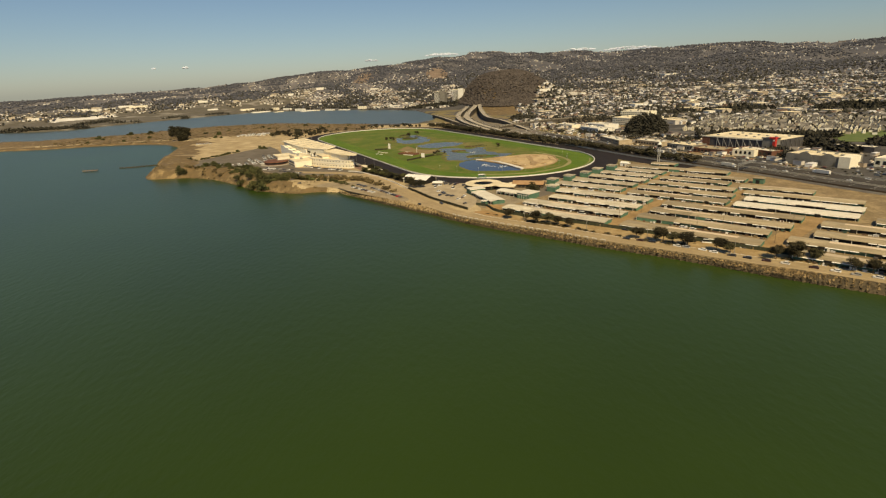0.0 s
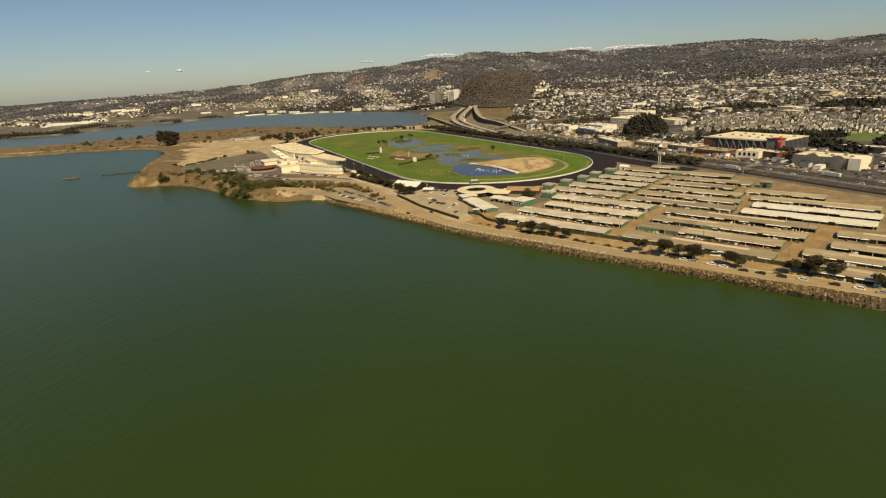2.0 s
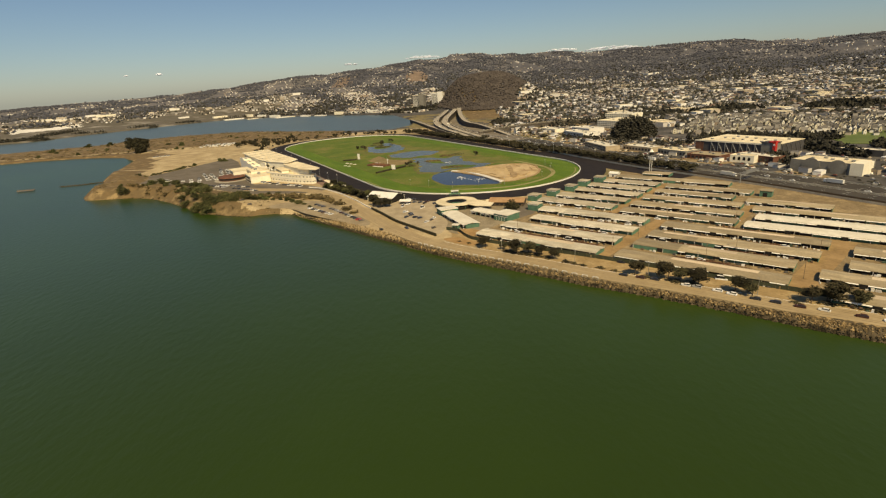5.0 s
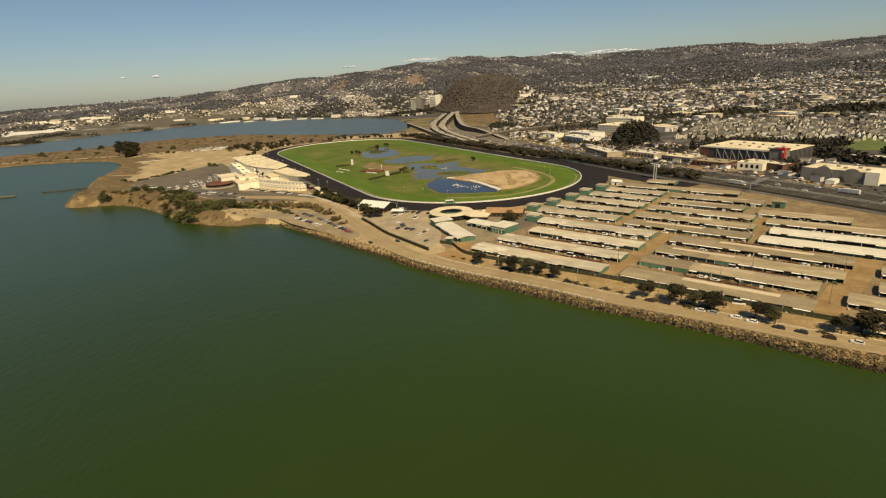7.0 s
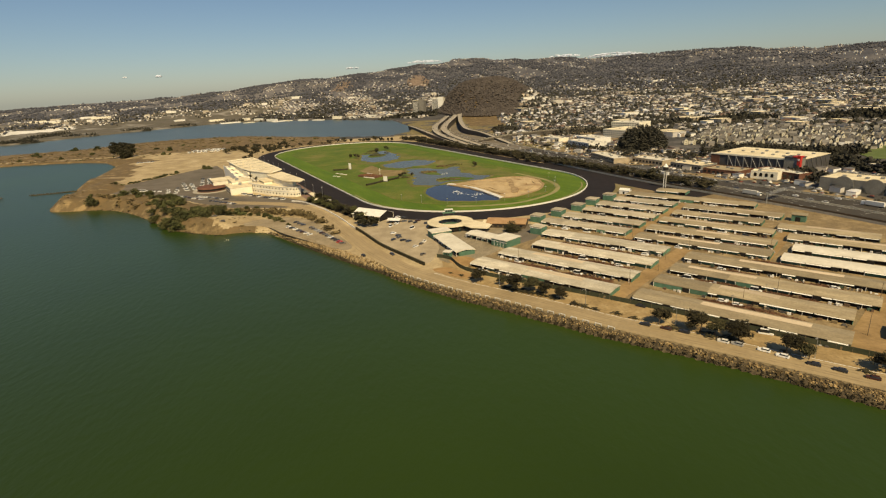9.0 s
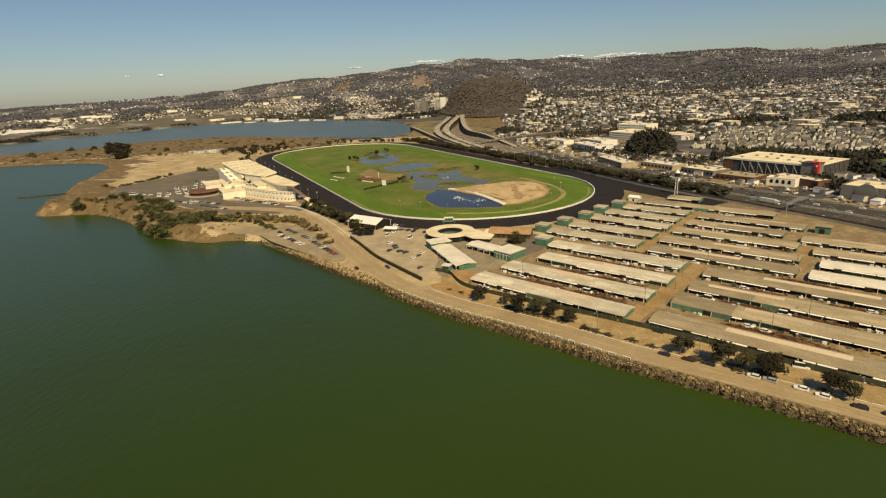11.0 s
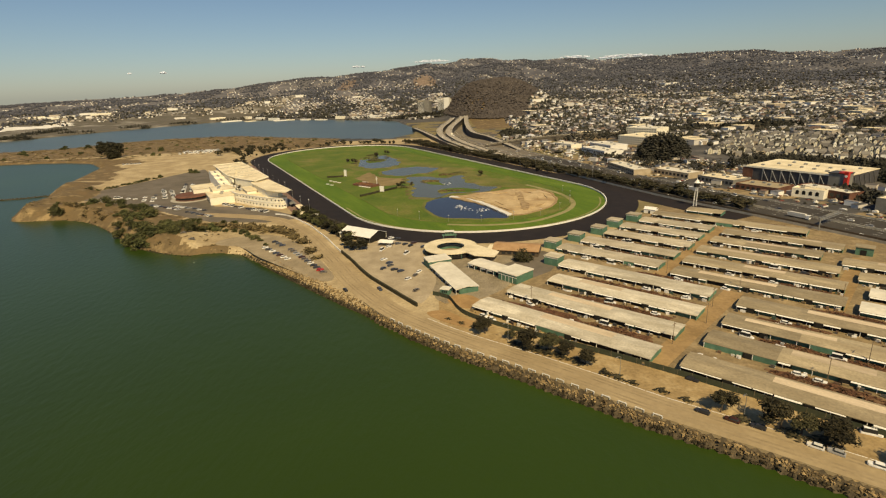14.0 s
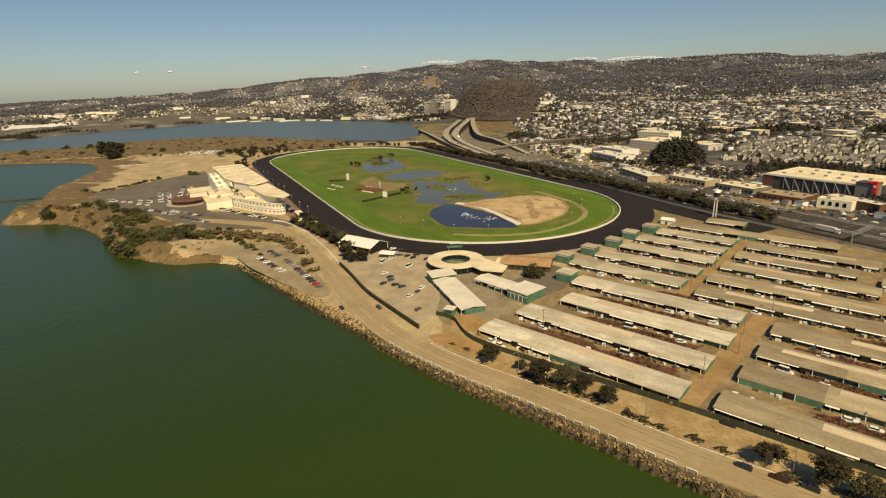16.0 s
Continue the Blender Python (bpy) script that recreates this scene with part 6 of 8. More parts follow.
def flyover(points, width, label):
    f = thing("flyover", Matrix.Identity(4), label, "flyover", "freeway fly-overs")
    p = spline(points, 12)
    part("deck", ribbon(p, width * 0.4, -width * 0.4, p[:, 2], 1.6), DECK, f)
    for o in (-width * 0.4, width * 0.4):
        q = p.copy()
        q[:, :2] += sideways(p) * o
        # dark parapet colour widens the band that imitates under-deck shade
        part("parapet", ribbon(q, 0.25, -0.25, q[:, 2] + 0.9, 2.7), DECKSHADE, f, "parapet coloured dark as the shade below it")
        part("coping", ribbon(q, 0.32, -0.32, q[:, 2] + 1.12, 0.22), CONCRETE, f)
    ground = height(p[:, 0], p[:, 1])
    tall = p[:, 2] - ground > 2.6
    for o in (-width * 0.32, width * 0.32):  # added dark walls stand in for the shade under the deck
        q = p[tall].copy()
        if len(q) > 3:
            q[:, :2] += sideways(q) * o
            part("abutment_wall", ribbon(q, 0.3, -0.3, q[:, 2] - 1.62, 11), DECKSHADE, f, "added dark wall standing in for shade under the deck")
    for i in range(3, len(p) - 2, 4):
        x, y, z = p[i]
        g = place_height(x, y)
        if z - 1.8 > g + 1.5:
            part("pier", Shape().tube((x, y, g - 1), (x, y, z - 1.7), 1.2, 1.4, 8), CONCRETE, f)


LEFT_WAY = [(75, 850, 15), (58, 695, 16), (35, 515, 16), (30, 394, 15), (40, 292, 13), (61, 216, 10), (88, 132, 7), (118, 50, 5.6)]
BROAD_WAY = [(105, 900, 17), (88, 734, 18), (58, 510, 18), (48, 376, 16), (61, 267, 13), (87, 179, 9), (120, 87, 5.7)]
flyover(LEFT_WAY, 15, "pale concrete fly-over curving off the freeway")
flyover(BROAD_WAY, 16, "broad concrete fly-over curving off the freeway")
flyover([(112, 850, 20), (102, 697, 20), (93, 498, 19), (97, 381, 15), (122, 305, 12), (152, 155, 5.8)], 13, "high concrete fly-over curving off the freeway")
flyover([(-30, 640, 8), (-8, 528, 9), (28, 326, 10), (64, 178, 8), (96, 100, 5.6)], 12, "low concrete ramp beside the lagoon")
flyover([(105, 215, 8), (165, 246, 11), (230, 275, 12), (300, 305, 10), (370, 330, 7)], 11, "concrete bridge crossing to the town")
for i in range(34):
    t = rg.random()
    line = spline(BROAD_WAY if i % 2 else LEFT_WAY, 12)
    j = int(t * (len(line) - 2))
    a = math.degrees(math.atan2(*(line[j + 1] - line[j])[1::-1]))
    w = sideways(line)[j] * rg.choice((-3.5, 3.5))
    park(line[j][0] + w[0], line[j][1] + w[1], a, rg.choice(("far", "far_white", "far_white")), z=line[j][2] - 0.15, group="freeway traffic", label="car in a lane of the freeway")

# dense trees between the race track and the freeway
hedge_line = np.array([on_track(s, -(RADIUS + 38)) for s in np.linspace(240, -400, 60)])
solid("hedge_ground", ribbon(hedge_line, 11, -9, LEVEL + 0.06, 0.3), DARKGROUND, "dark brown ground strip under the tree belt", "ground")
HEDGE = [tree(pose(150, -70, LEVEL), 81, LEAF, 8.5, 5.5, "dark tree in the belt along the freeway", "freeway tree belt", 72),
         tree(pose(140, -50, LEVEL), 82, LEAF, 7.0, 5.0, "dark bushy tree in the belt along the freeway", "freeway tree belt", 72),
         tree(pose(130, -30, LEVEL), 83, ROADLEAF, 7.5, 4.8, "brownish bare tree in the belt along the freeway", "freeway tree belt", 68)]
belt = [on_track(s, -(RADIUS + c)) for s in np.arange(250, -385, -7.4) for c in ((33, 41) if s < -20 else (33, 42))]
for i, (x, y) in enumerate(belt):
    x, y, s = x + rg.uniform(-2.5, 2.5), y + rg.uniform(-2.5, 2.5), rg.uniform(0.65, 1.05)
    copy_thing(HEDGE[(i * 7) % 3 if rg.random() < 0.8 else 2], pose(x, y, LEVEL - 0.2, 0, 0, rg.uniform(0, 360)) @ Matrix.Diagonal((s * 1.3, s * 1.3, s * rg.uniform(0.9, 1.25), 1)))
for i in range(78):  # trees round the far turn
    a = TRACK_ANGLE + math.radians(rg.uniform(-95, 95))
    r = RADIUS + rg.uniform(34, 50)
    x, y = CENTRE + (STRAIGHT / 2) * ALONG + r * np.array([math.cos(a), math.sin(a)])
    s = rg.uniform(0.4, 1.1)
    copy_thing(HEDGE[i % 3], pose(x, y, LEVEL - 0.2, 0, 0, rg.uniform(0, 360)) @ Matrix.Diagonal((s, s, s, 1)))
for i in range(26):  # a darker clump by the grandstand's end
    x, y = -330 + rg.uniform(-38, 58), 300 + rg.uniform(-45, 60)
    s = rg.uniform(0.8, 1.3)
    copy_thing(HEDGE[i % 2], pose(x, y, LEVEL - 0.2, 0, 0, rg.uniform(0, 360)) @ Matrix.Diagonal((s, s, s, 1)))

# light masts round the track
mast = thing("light_mast", pose(0, 0, 0), "slim pale light mast beside the race track", "light mast", "track light masts")
part("pole", Shape().tube((0, 0, 0), (0, 0, 14), 0.13, 0.08), STEEL, mast)
part("lamp_head", Shape().box(-0.9, 0.9, -0.2, 0.2, 13.6, 14.3), WHITE, mast)
spots = [on_track(s, -(RADIUS + 30)) for s in range(200, -240, -34)] + [on_track(s, RADIUS + 30.5) for s in range(210, -200, -36)]
spots += [CENTRE - (STRAIGHT / 2) * ALONG + (RADIUS - 31) * (-math.cos(a) * ALONG + math.sin(a) * ACROSS) for a in np.linspace(-1.3, 1.35, 10)]
for i, (x, y) in enumerate(spots):
    m = pose(x, y, LEVEL, 0, 0, math.degrees(TRACK_ANGLE)) @ Matrix.Diagonal((1, 1, (0.8 if i % 3 else 1) * (0.5 if i >= len(spots) - 10 else 1), 1))
    if i:
        copy_thing(mast, m)
    else:
        mast.matrix_basis = m

# water tower over the stables
wtower = thing("water_tower", pose(232, -257, LEVEL) @ Matrix.Diagonal((0.7, 0.7, 1.06, 1)), "slim white water tower with a capped tank", "water tower")
for a in range(4):
    x, y = 2.5 * math.cos(a * 1.571 + 0.4), 2.5 * math.sin(a * 1.571 + 0.78)
    part("leg", Shape().tube((x, y, 0), (x * 0.85, y * 0.85, 15.5), 0.38, 0.34), WHITE, wtower)
part("riser_pipe", Shape().tube((0, 0, 0), (0, 0, 15.5), 0.12), GREY, wtower)
part("tank", Shape().prism([(3.1 * math.cos(i * 0.3927), 3.1 * math.sin(i * 0.3927)) for i in range(16)], 15.5, 18.6), DARK, wtower)
part("walkway", Shape().prism([(3.7 * math.cos(i * 0.3927), 3.7 * math.sin(i * 0.3927)) for i in range(16)], 15.0, 15.5), STEEL, wtower)
cap = part("cap", Shape().prism([(3.4 * math.cos(i * 0.3927), 3.4 * math.sin(i * 0.3927)) for i in range(16)], 18.6, 21.0, shrink=0.25), WHITE, wtower)
part("finial", Shape().tube((0, 0, 21), (0, 0, 22.4), 0.25), WHITE, cap)

# ---- buildings beyond the freeway ----


def block(name, x, y, dx, dy, L, W, h, wallmat, roofmat, label, panes=0, storeys=1, units=3, group="", parapet=0.8):
    """A flat-roofed building with its near long side along (dx, dy) from (x, y); panes are cut as rows of separate windows."""
    b = thing(name, heading(x, y, place_height(x, y), dx, dy), label, "building", group)
    part("wall", Shape().box(0, L, 0, W, -1, h), wallmat, b)
    part("roof", Shape().box(0.5, L - 0.5, 0.5, W - 0.5, h, h + 0.12), roofmat, b)
    rim = Shape().box(0, L, -0.05, 0.4, h, h + parapet).box(0, L, W - 0.4, W + 0.05, h, h + parapet).box(-0.05, 0.4, 0.4, W - 0.4, h, h + parapet).box(L - 0.4, L + 0.05, 0.4, W - 0.4, h, h + parapet)
    part("parapet", rim, wallmat if parapet > 0.5 else roofmat, b)
    if panes:
        w = L / panes
        for s in range(storeys):
            z0 = h * (s + 0.3) / storeys
            me = Shape().box(0, w * 0.6, -0.08, 0.05, 0, h * 0.45 / storeys).mesh("window", GLASS)
            for i in range(panes):
                part("window", me, None, b).location = (w * (i + 0.2), 0, z0)
            me2 = Shape().box(-0.08, 0.05, 0, w * 0.6, 0, h * 0.45 / storeys).mesh("window", GLASS)
            for i in range(int(W / w)):
                part("window", me2, None, b).location = (0, w * (i + 0.2), z0)
    for i in range(units):
        a = (0.2 + 0.6 * i / max(units - 1, 1)) * L
        part("roof_unit", Shape().box(a, a + 2.6, W * 0.4 + (i % 2) * W * 0.2, W * 0.4 + 2.4 + (i % 2) * W * 0.2, h + 0.1, h + 1.6), STEEL, b)
    return b


# the big store: dark cladding with pale diagonal braces and a red corner
store = thing("store", heading(335, -146, LEVEL, 0.5, -0.866), "large store with dark walls, pale roof and red corner tower", "building")
SL, SW = 92, 66
part("wall", Shape().box(0, SL, 0, SW, 0, 12.5), SLATE, store)
part("roof", Shape().box(-0.6, SL + 0.6, -0.6, SW + 0.6, 12.5, 13.0), CREAMROOF, store)
part("parapet", Shape().box(-0.7, SL + 0.7, -0.75, -0.4, 12.3, 13.9), CREAM, store)
part("red_wing", Shape().box(-0.4, 10, -0.35, 8, 0, 11.6), BRICK, store, "dark red end wall")
part("corner_tower", Shape().box(79, 93, -1.2, 12, 0, 15.0), GREY, store)
part("tower_top", Shape().box(78.4, 93.6, -1.8, 12.6, 15.0, 15.8), SLATE, store)
part("red_band", Shape().box(87, 94.2, -2.0, 6, 15.8, 16.9), RED, store, "red band over the corner")
pylon = part("red_pylon", Shape().box(91.5, 94.4, -2.0, 2.0, 0, 17.5), RED, store, "red sign pylon")
part("emblem", Shape().tube((92.95, -2.2, 13.6), (92.95, -2.05, 13.6), 1.1, n=16), WHITE, pylon, "white round emblem")
for i in range(7):
    x = 20 + 8.6 * i
    part("brace", Shape().tube((x, -0.6, 11.8), (x + 6.5, -0.6, 0.5), 0.28, n=5), STEEL, store, "pale diagonal brace")
    part("pilaster", Shape().box(x - 0.3, x + 0.3, -0.7, 0, 0, 12.4), STEEL, store)
for i in range(5):
    part("brace", Shape().tube((SL + 0.5, 16 + 9.6 * i, 11.8), (SL + 0.5, 23 + 9.6 * i, 0.5), 0.28, n=5), STEEL, store, "pale diagonal brace")
for i in range(12):
    part("roof_unit", Shape().box(10 + 6.5 * i, 12.6 + 6.5 * i, 14 + (i * 17) % 38, 16.6 + (i * 17) % 38, 13, 14.4), STEEL, store)

TANWALL = material("tan_wall", (0.36, 0.29, 0.20), (0.46, 0.38, 0.27), 6, 0.6)
block("office", 227, -44, 0.12, -0.99, 66, 20, 6.5, TANWALL, PALEROOF, "long low tan office with a bright roof beside the freeway", 14, 2, 4)
block("shop", 262, -98, 0.42, -0.91, 46, 22, 5.5, TANWALL, PALEROOF, "low tan shop with a bright roof beside the freeway", 9, 1, 3)
block("shop", 286, -150, 0.42, -0.91, 40, 26, 5.5, GREY, CREAMROOF, "low grey shop with a pale roof", 9, 1, 4)
block("shop", 300, -196, 0.5, -0.866, 38, 28, 5.0, BRICK, ROOF, "low brown shop with a dull roof", 8, 1, 4)
arch = block("arcade", 327, -236, 0.6, -0.8, 24, 12, 7, CREAM, CREAMROOF, "yellowish building with a row of dark arches", 0, 1, 1)
for i in range(4):
    # arches are solid, coloured black for the shade within
    part("arch", Shape().box(3 + 5 * i, 5.6 + 5 * i, -0.1, 0.1, 2.5, 4.8).tube((4.3 + 5 * i, -0.1, 4.8), (4.3 + 5 * i, 0.1, 4.8), 1.3, n=14), DARK, arch)
block("shop", 341, -222, 0.3, -0.95, 46, 17, 6.5, BRICK, PALEROOF, "brick-red shop with a bright flat roof", 8, 1, 3)
wh = block("warehouse", 352, -296, 0.5, -0.866, 56, 34, 9.5, GREY, CREAMROOF, "big grey warehouse with two round gables", 0, 1, 5)
for x in (18, 40):
    s = Shape()
    s.prism([(x + 8 * math.cos(a), 0) for a in (0,)] * 0 or [(x - 8, -0.4), (x + 8, -0.4), (x + 8, 0.2), (x - 8, 0.2)], 0, 5.0)
    s.tube((x, -0.4, 4.6), (x, 0.2, 4.6), 8.0, n=24)
    part("round_gable", s, GREY, wh)
    part("gable_panel", Shape().tube((x, -0.5, 4.2), (x, -0.35, 4.2), 5.6, n=24), GREY, wh)
part("white_end", Shape().box(50, 60, -1, 20, 0, 11), CREAM, wh)
block("warehouse", 447, -232, 0.5, -0.866, 42, 16, 6, SLATE, PALEROOF, "long dark warehouse behind the store", 0, 1, 2)
block("warehouse", 410, -342, 0.5, -0.866, 60, 40, 8, CREAM, PALEROOF, "pale warehouse beside the freeway", 10, 1, 4)
block("warehouse", 480, -300, 0.5, -0.866, 60, 34, 8, GREY, CREAMROOF, "grey warehouse with a pale roof", 8, 1, 3)
block("warehouse", 452, -432, 0.5, -0.866, 70, 44, 8, GREY, PALEROOF, "grey warehouse with a bright roof", 8, 1, 4)
block("civic_hall", 320, 190, 0.45, -0.89, 70, 60, 13, CREAM, CREAMROOF, "big beige four-storey block among trees", 16, 4, 6)
block("civic_hall", 372, 300, 0.6, -0.8, 60, 40, 15, CREAM, PALEROOF, "beige four-storey block among trees", 12, 4, 4)
block("depot", 232, 90, 0.25, -0.97, 60, 26, 9, WHITE, PALEROOF, "white two-storey depot beside the freeway", 13, 2, 3)
block("depot", 262, 150, 0.3, -0.95, 52, 30, 8, WHITE, PALEROOF, "white depot with a flat roof", 10, 2, 3)
block("depot", 215, 190, 0.35, -0.94, 46, 20, 6, CREAM, PALEROOF, "low white depot beside the freeway", 8, 1, 2)

# two apartment slabs under the wooded hill
for x, y, w, h in ((-30, 1130, 42, 50), (36, 1120, 42, 50)):
    ap = thing("apartment_tower", heading(x, y, place_height(x, y) - 1, 0.94, -0.34), "pale high-rise apartment slab under the wooded hill", "building", "apartment towers")
    part("wall", Shape().box(0, w, 0, 18, 0, h).box(w * 0.55, w, -6, 0, 0, h + 4), WHITE if x > 0 else GREY, ap)
    part("roof", Shape().box(-0.4, w + 0.4, -0.4, 18.4, h, h + 0.8), CREAMROOF, ap)
    for s in range(13):
        part("balcony", Shape().box(1, w * 0.53, -1.6, 0, 2 + s * (h - 4) / 13, 3.1 + s * (h - 4) / 13), WHITE, ap)
        part("window_band", Shape().box(2, w * 0.5, -0.1, 0.05, 3.2 + s * (h - 4) / 13, 4.6 + s * (h - 4) / 13), GLASS, ap)

# rows of gabled village houses
VILLAGEWALL = piece_colours("village_walls", [(0.74, 0.71, 0.58), (0.80, 0.78, 0.70), (0.62, 0.57, 0.44), (0.79, 0.77, 0.69), (0.70, 0.66, 0.53), (0.50, 0.46, 0.35)], by_island=False)
VILLAGEROOF = piece_colours("village_roofs", [(0.115, 0.108, 0.100), (0.155, 0.145, 0.132), (0.088, 0.084, 0.080), (0.215, 0.20, 0.18)], by_island=False)
ROWROOF = piece_colours("row_roofs", [(0.115, 0.108, 0.100), (0.155, 0.145, 0.132), (0.088, 0.084, 0.080), (0.215, 0.20, 0.18)])
vh = thing("village_house", pose(500, 0, LEVEL), "cream gabled row house with a grey roof", "house", "village row houses")
part("wall", Shape().box(-4.6, 4.6, -6, 6, -1, 6.0).add([(-4.6, y, 6.0) for y in (-6, 6)] + [(4.6, y, 6.0) for y in (-6, 6)] + [(0, y, 9.4) for y in (-6, 6)], [(0, 2, 4), (1, 5, 3)]), VILLAGEWALL, vh)
part("roof", Shape().gable(-6.4, 6.4, -5.1, 5.1, 6.0, 3.6, 0.25).moved(Matrix.Rotation(math.pi / 2, 4, "Z")), VILLAGEROOF, vh)
for x in (-0.9,):
    for z in (1.0, 3.9):
        part("window", Shape().box(x, x + 1.8, -6.08, -5.98, z, z + 1.4), GLASS, vh)
rg = random.Random(33)
first = True
for row in range(9):
    for col in range(26):
        u, n_ = col * 11.2 + 6 * (row % 2) + rg.uniform(-1, 1), row * 29 + rg.uniform(-2, 2)
        x, y = 392 + u * 0.80 + n_ * 0.62, 34 - u * 0.60 + n_ * 0.78
        a = math.degrees(math.atan2(x - VIEW[0], y - VIEW[1]))
        if col % 6 == 5 or y < -190 or x > 900 or a > 50 or rg.random() < 0.08:
            continue
        m = pose(x, y, place_height(x, y), 0, 0, -24 + (90 if rg.random() < 0.2 else 0) + rg.uniform(-14, 14)) @ Matrix.Diagonal((0.62, 0.60, 0.78 * rg.uniform(0.85, 1.25), 1))
        if first:
            vh.matrix_basis, first = m, False
        else:
            copy_thing(vh, m)
vr = np.random.RandomState(12)
vu, vn = vr.uniform(-6, 320, 300), np.round(vr.uniform(-0.4, 9.2, 300)) * 29 + vr.choice((-9, 10), 300) + vr.uniform(-3, 3, 300)
vx, vy = 392 + vu * 0.80 + vn * 0.62, 34 - vu * 0.60 + vn * 0.78
ok = (vy > -185) & (vx < 920) & (np.degrees(np.arctan2(vx - VIEW[0], vy - VIEW[1])) < 50)
vx, vy = vx[ok], vy[ok]
VILLAGE = (vx, vy, vr)
field = np.array([(505, -170), (545, -195), (640, -120), (620, -70), (530, -100)], float)
solid("playing_field", Shape().prism([tuple(p) for p in field], 2, LEVEL + 0.6), LAWN, "green playing field behind the store", "field")

# low white clouds behind the ridge: bearing, height, width and number of puffs
cloud_rng = np.random.RandomState(19)
CLOUD = material("cloud", (0.66, 0.72, 0.84), (0.74, 0.80, 0.92), 90, 20, 1.0, bump=0, spec=0.0)
for bearing, up, wide, n in ((-24.9, 266, 24, 26), (-27.6, 268, 16, 10), (-7.0, 266, 60, 30), (0.3, 286, 150, 70), (14.4, 268, 150, 70), (19.2, 251, 260, 110)):
    a = math.radians(bearing)
    q = cloud_rng.uniform(-1, 1, n) * cloud_rng.uniform(0.5, 1, n)
    b = a + q * wide / 4740
    z = up - 5 + cloud_rng.uniform(0, 1, n) * (1 - q * q) * (8 + 0.06 * wide)
    size = cloud_rng.uniform(0.6, 1.3, (n, 1)) * np.array([0.035 * wide + 5, 8.0, 4.6])
    tagged(new("cloud", many(ball(cloud_rng, 0.2), np.c_[VIEW[0] + 4740 * np.sin(b), VIEW[1] + 4740 * np.cos(b), z], -b, size, "cloud", CLOUD)), "small white cloud low over the hills", "cloud", "clouds over the ridge", kind="stuff")

# ---- the town and the hills ----
rng = np.random.RandomState(77)


def keep_off(x, y):
    """Where no small houses stand: water, freeway, wooded hill, dry slopes, village, big buildings."""
    d = shore_distance(x, y)
    off = d < 35
    edge = np.interp(y, FREEWAY_LINE[:, 1], FREEWAY_LINE[:, 0]) + 60
    off |= (x < edge) & (y < 820) & (x > -60)
    off |= (y < 460) & (x < 150)
    off |= (y < 960) & (x < -20) & (x > -1150)
    off |= (x > -80) & (x < 205) & (y > 380) & (y < 1010)
    off |= on_knoll(x, y)
    off |= (x > 215) & (x < 480) & (y > -340) & (y < 30)
    off |= (x > 205) & (x < 420) & (y > 0) & (y < 330)
    off |= (x > 380) & (x < 620) & (y < -60)
    u, n_ = (x - 392) * 0.80 - (y - 34) * 0.60, (x - 392) * 0.62 + (y - 34) * 0.78
    off |= (u > -10) & (u < 320) & (n_ > -15) & (n_ < 260)
    off |= (x < -700) & (np.hypot(x - VIEW[0], y - VIEW[1]) < 2560 + 90 * waves(x, y, 200, 51))
    off |= (((x + 20) / 70) ** 2 + ((y - 2520) / 240) ** 2 + 0.8 * waves(x, y, 45, 63) < 1) & (waves(x, y, 22, 65) > -0.45)
    off |= (((x + 480) / 58) ** 2 + ((y - 2560) / 200) ** 2 + 0.8 * waves(x, y, 45, 64) < 1) & (waves(x, y, 22, 66) > -0.2)
    return off


def woods(x, y):
    """Where the hills are wooded: above about 0.2."""
    dx, dy = x - VIEW[0], y - VIEW[1]
    a, r = np.degrees(np.arctan2(dx, dy)), np.hypot(dx, dy)
    behind = 1.1 * np.exp(-(((a - 6) / 5.5) ** 2)) * smooth01(1900, 2200, r) * (1 - smooth01(3300, 3900, r))
    brow = 0.8 * np.exp(-(((a - 22) / 6) ** 2)) * smooth01(2700, 3000, r) * (1 - smooth01(3700, 4000, r))
    belt = 0.75 * smooth01(7, 13, a) * smooth01(2350, 2650, r) * (1 - smooth01(3150, 3500, r))
    return behind + brow + belt + 0.1 * smooth01(2600, 4000, r) - 0.1 * smooth01(-9, -20, a) + waves(x, y * 0.6, 430, 21) + 0.5 * waves(x, y * 0.6, 140, 31)


def scatter(n, r0, r1, power, a0=-44, a1=46, thin=0.62):
    """Places in the sector seen from the bay, on a loose grid of streets."""
    r = r0 + (r1 - r0) * rng.uniform(0, 1, n) ** power
    a = np.radians(rng.uniform(a0, a1, n))
    x, y = VIEW[0] + r * np.sin(a), VIEW[1] + r * np.cos(a)
    c, s = math.cos(0.35), math.sin(0.35)
    p, q = x * c + y * s, -x * s + y * c
    p, q = np.round(p / 15) * 15 + rng.uniform(-2.5, 2.5, n), np.round(q / 27) * 27 + rng.choice((-6.5, 6.5), n) + rng.uniform(-4.5, 4.5, n)
    x, y = p * c - q * s, p * s + q * c
    ok = ~keep_off(x, y) & ~((np.hypot(x - VIEW[0], y - VIEW[1]) > 1900) & (woods(x, y) > 0.15) & (rng.uniform(0, 1, n) < 0.85))
    ok &= ~((np.degrees(np.arctan2(x - VIEW[0], y - VIEW[1])) < -16 + 4 * waves(x, y, 300, 52)) & (rng.uniform(0, 1, n) < thin))
    return x[ok], y[ok]


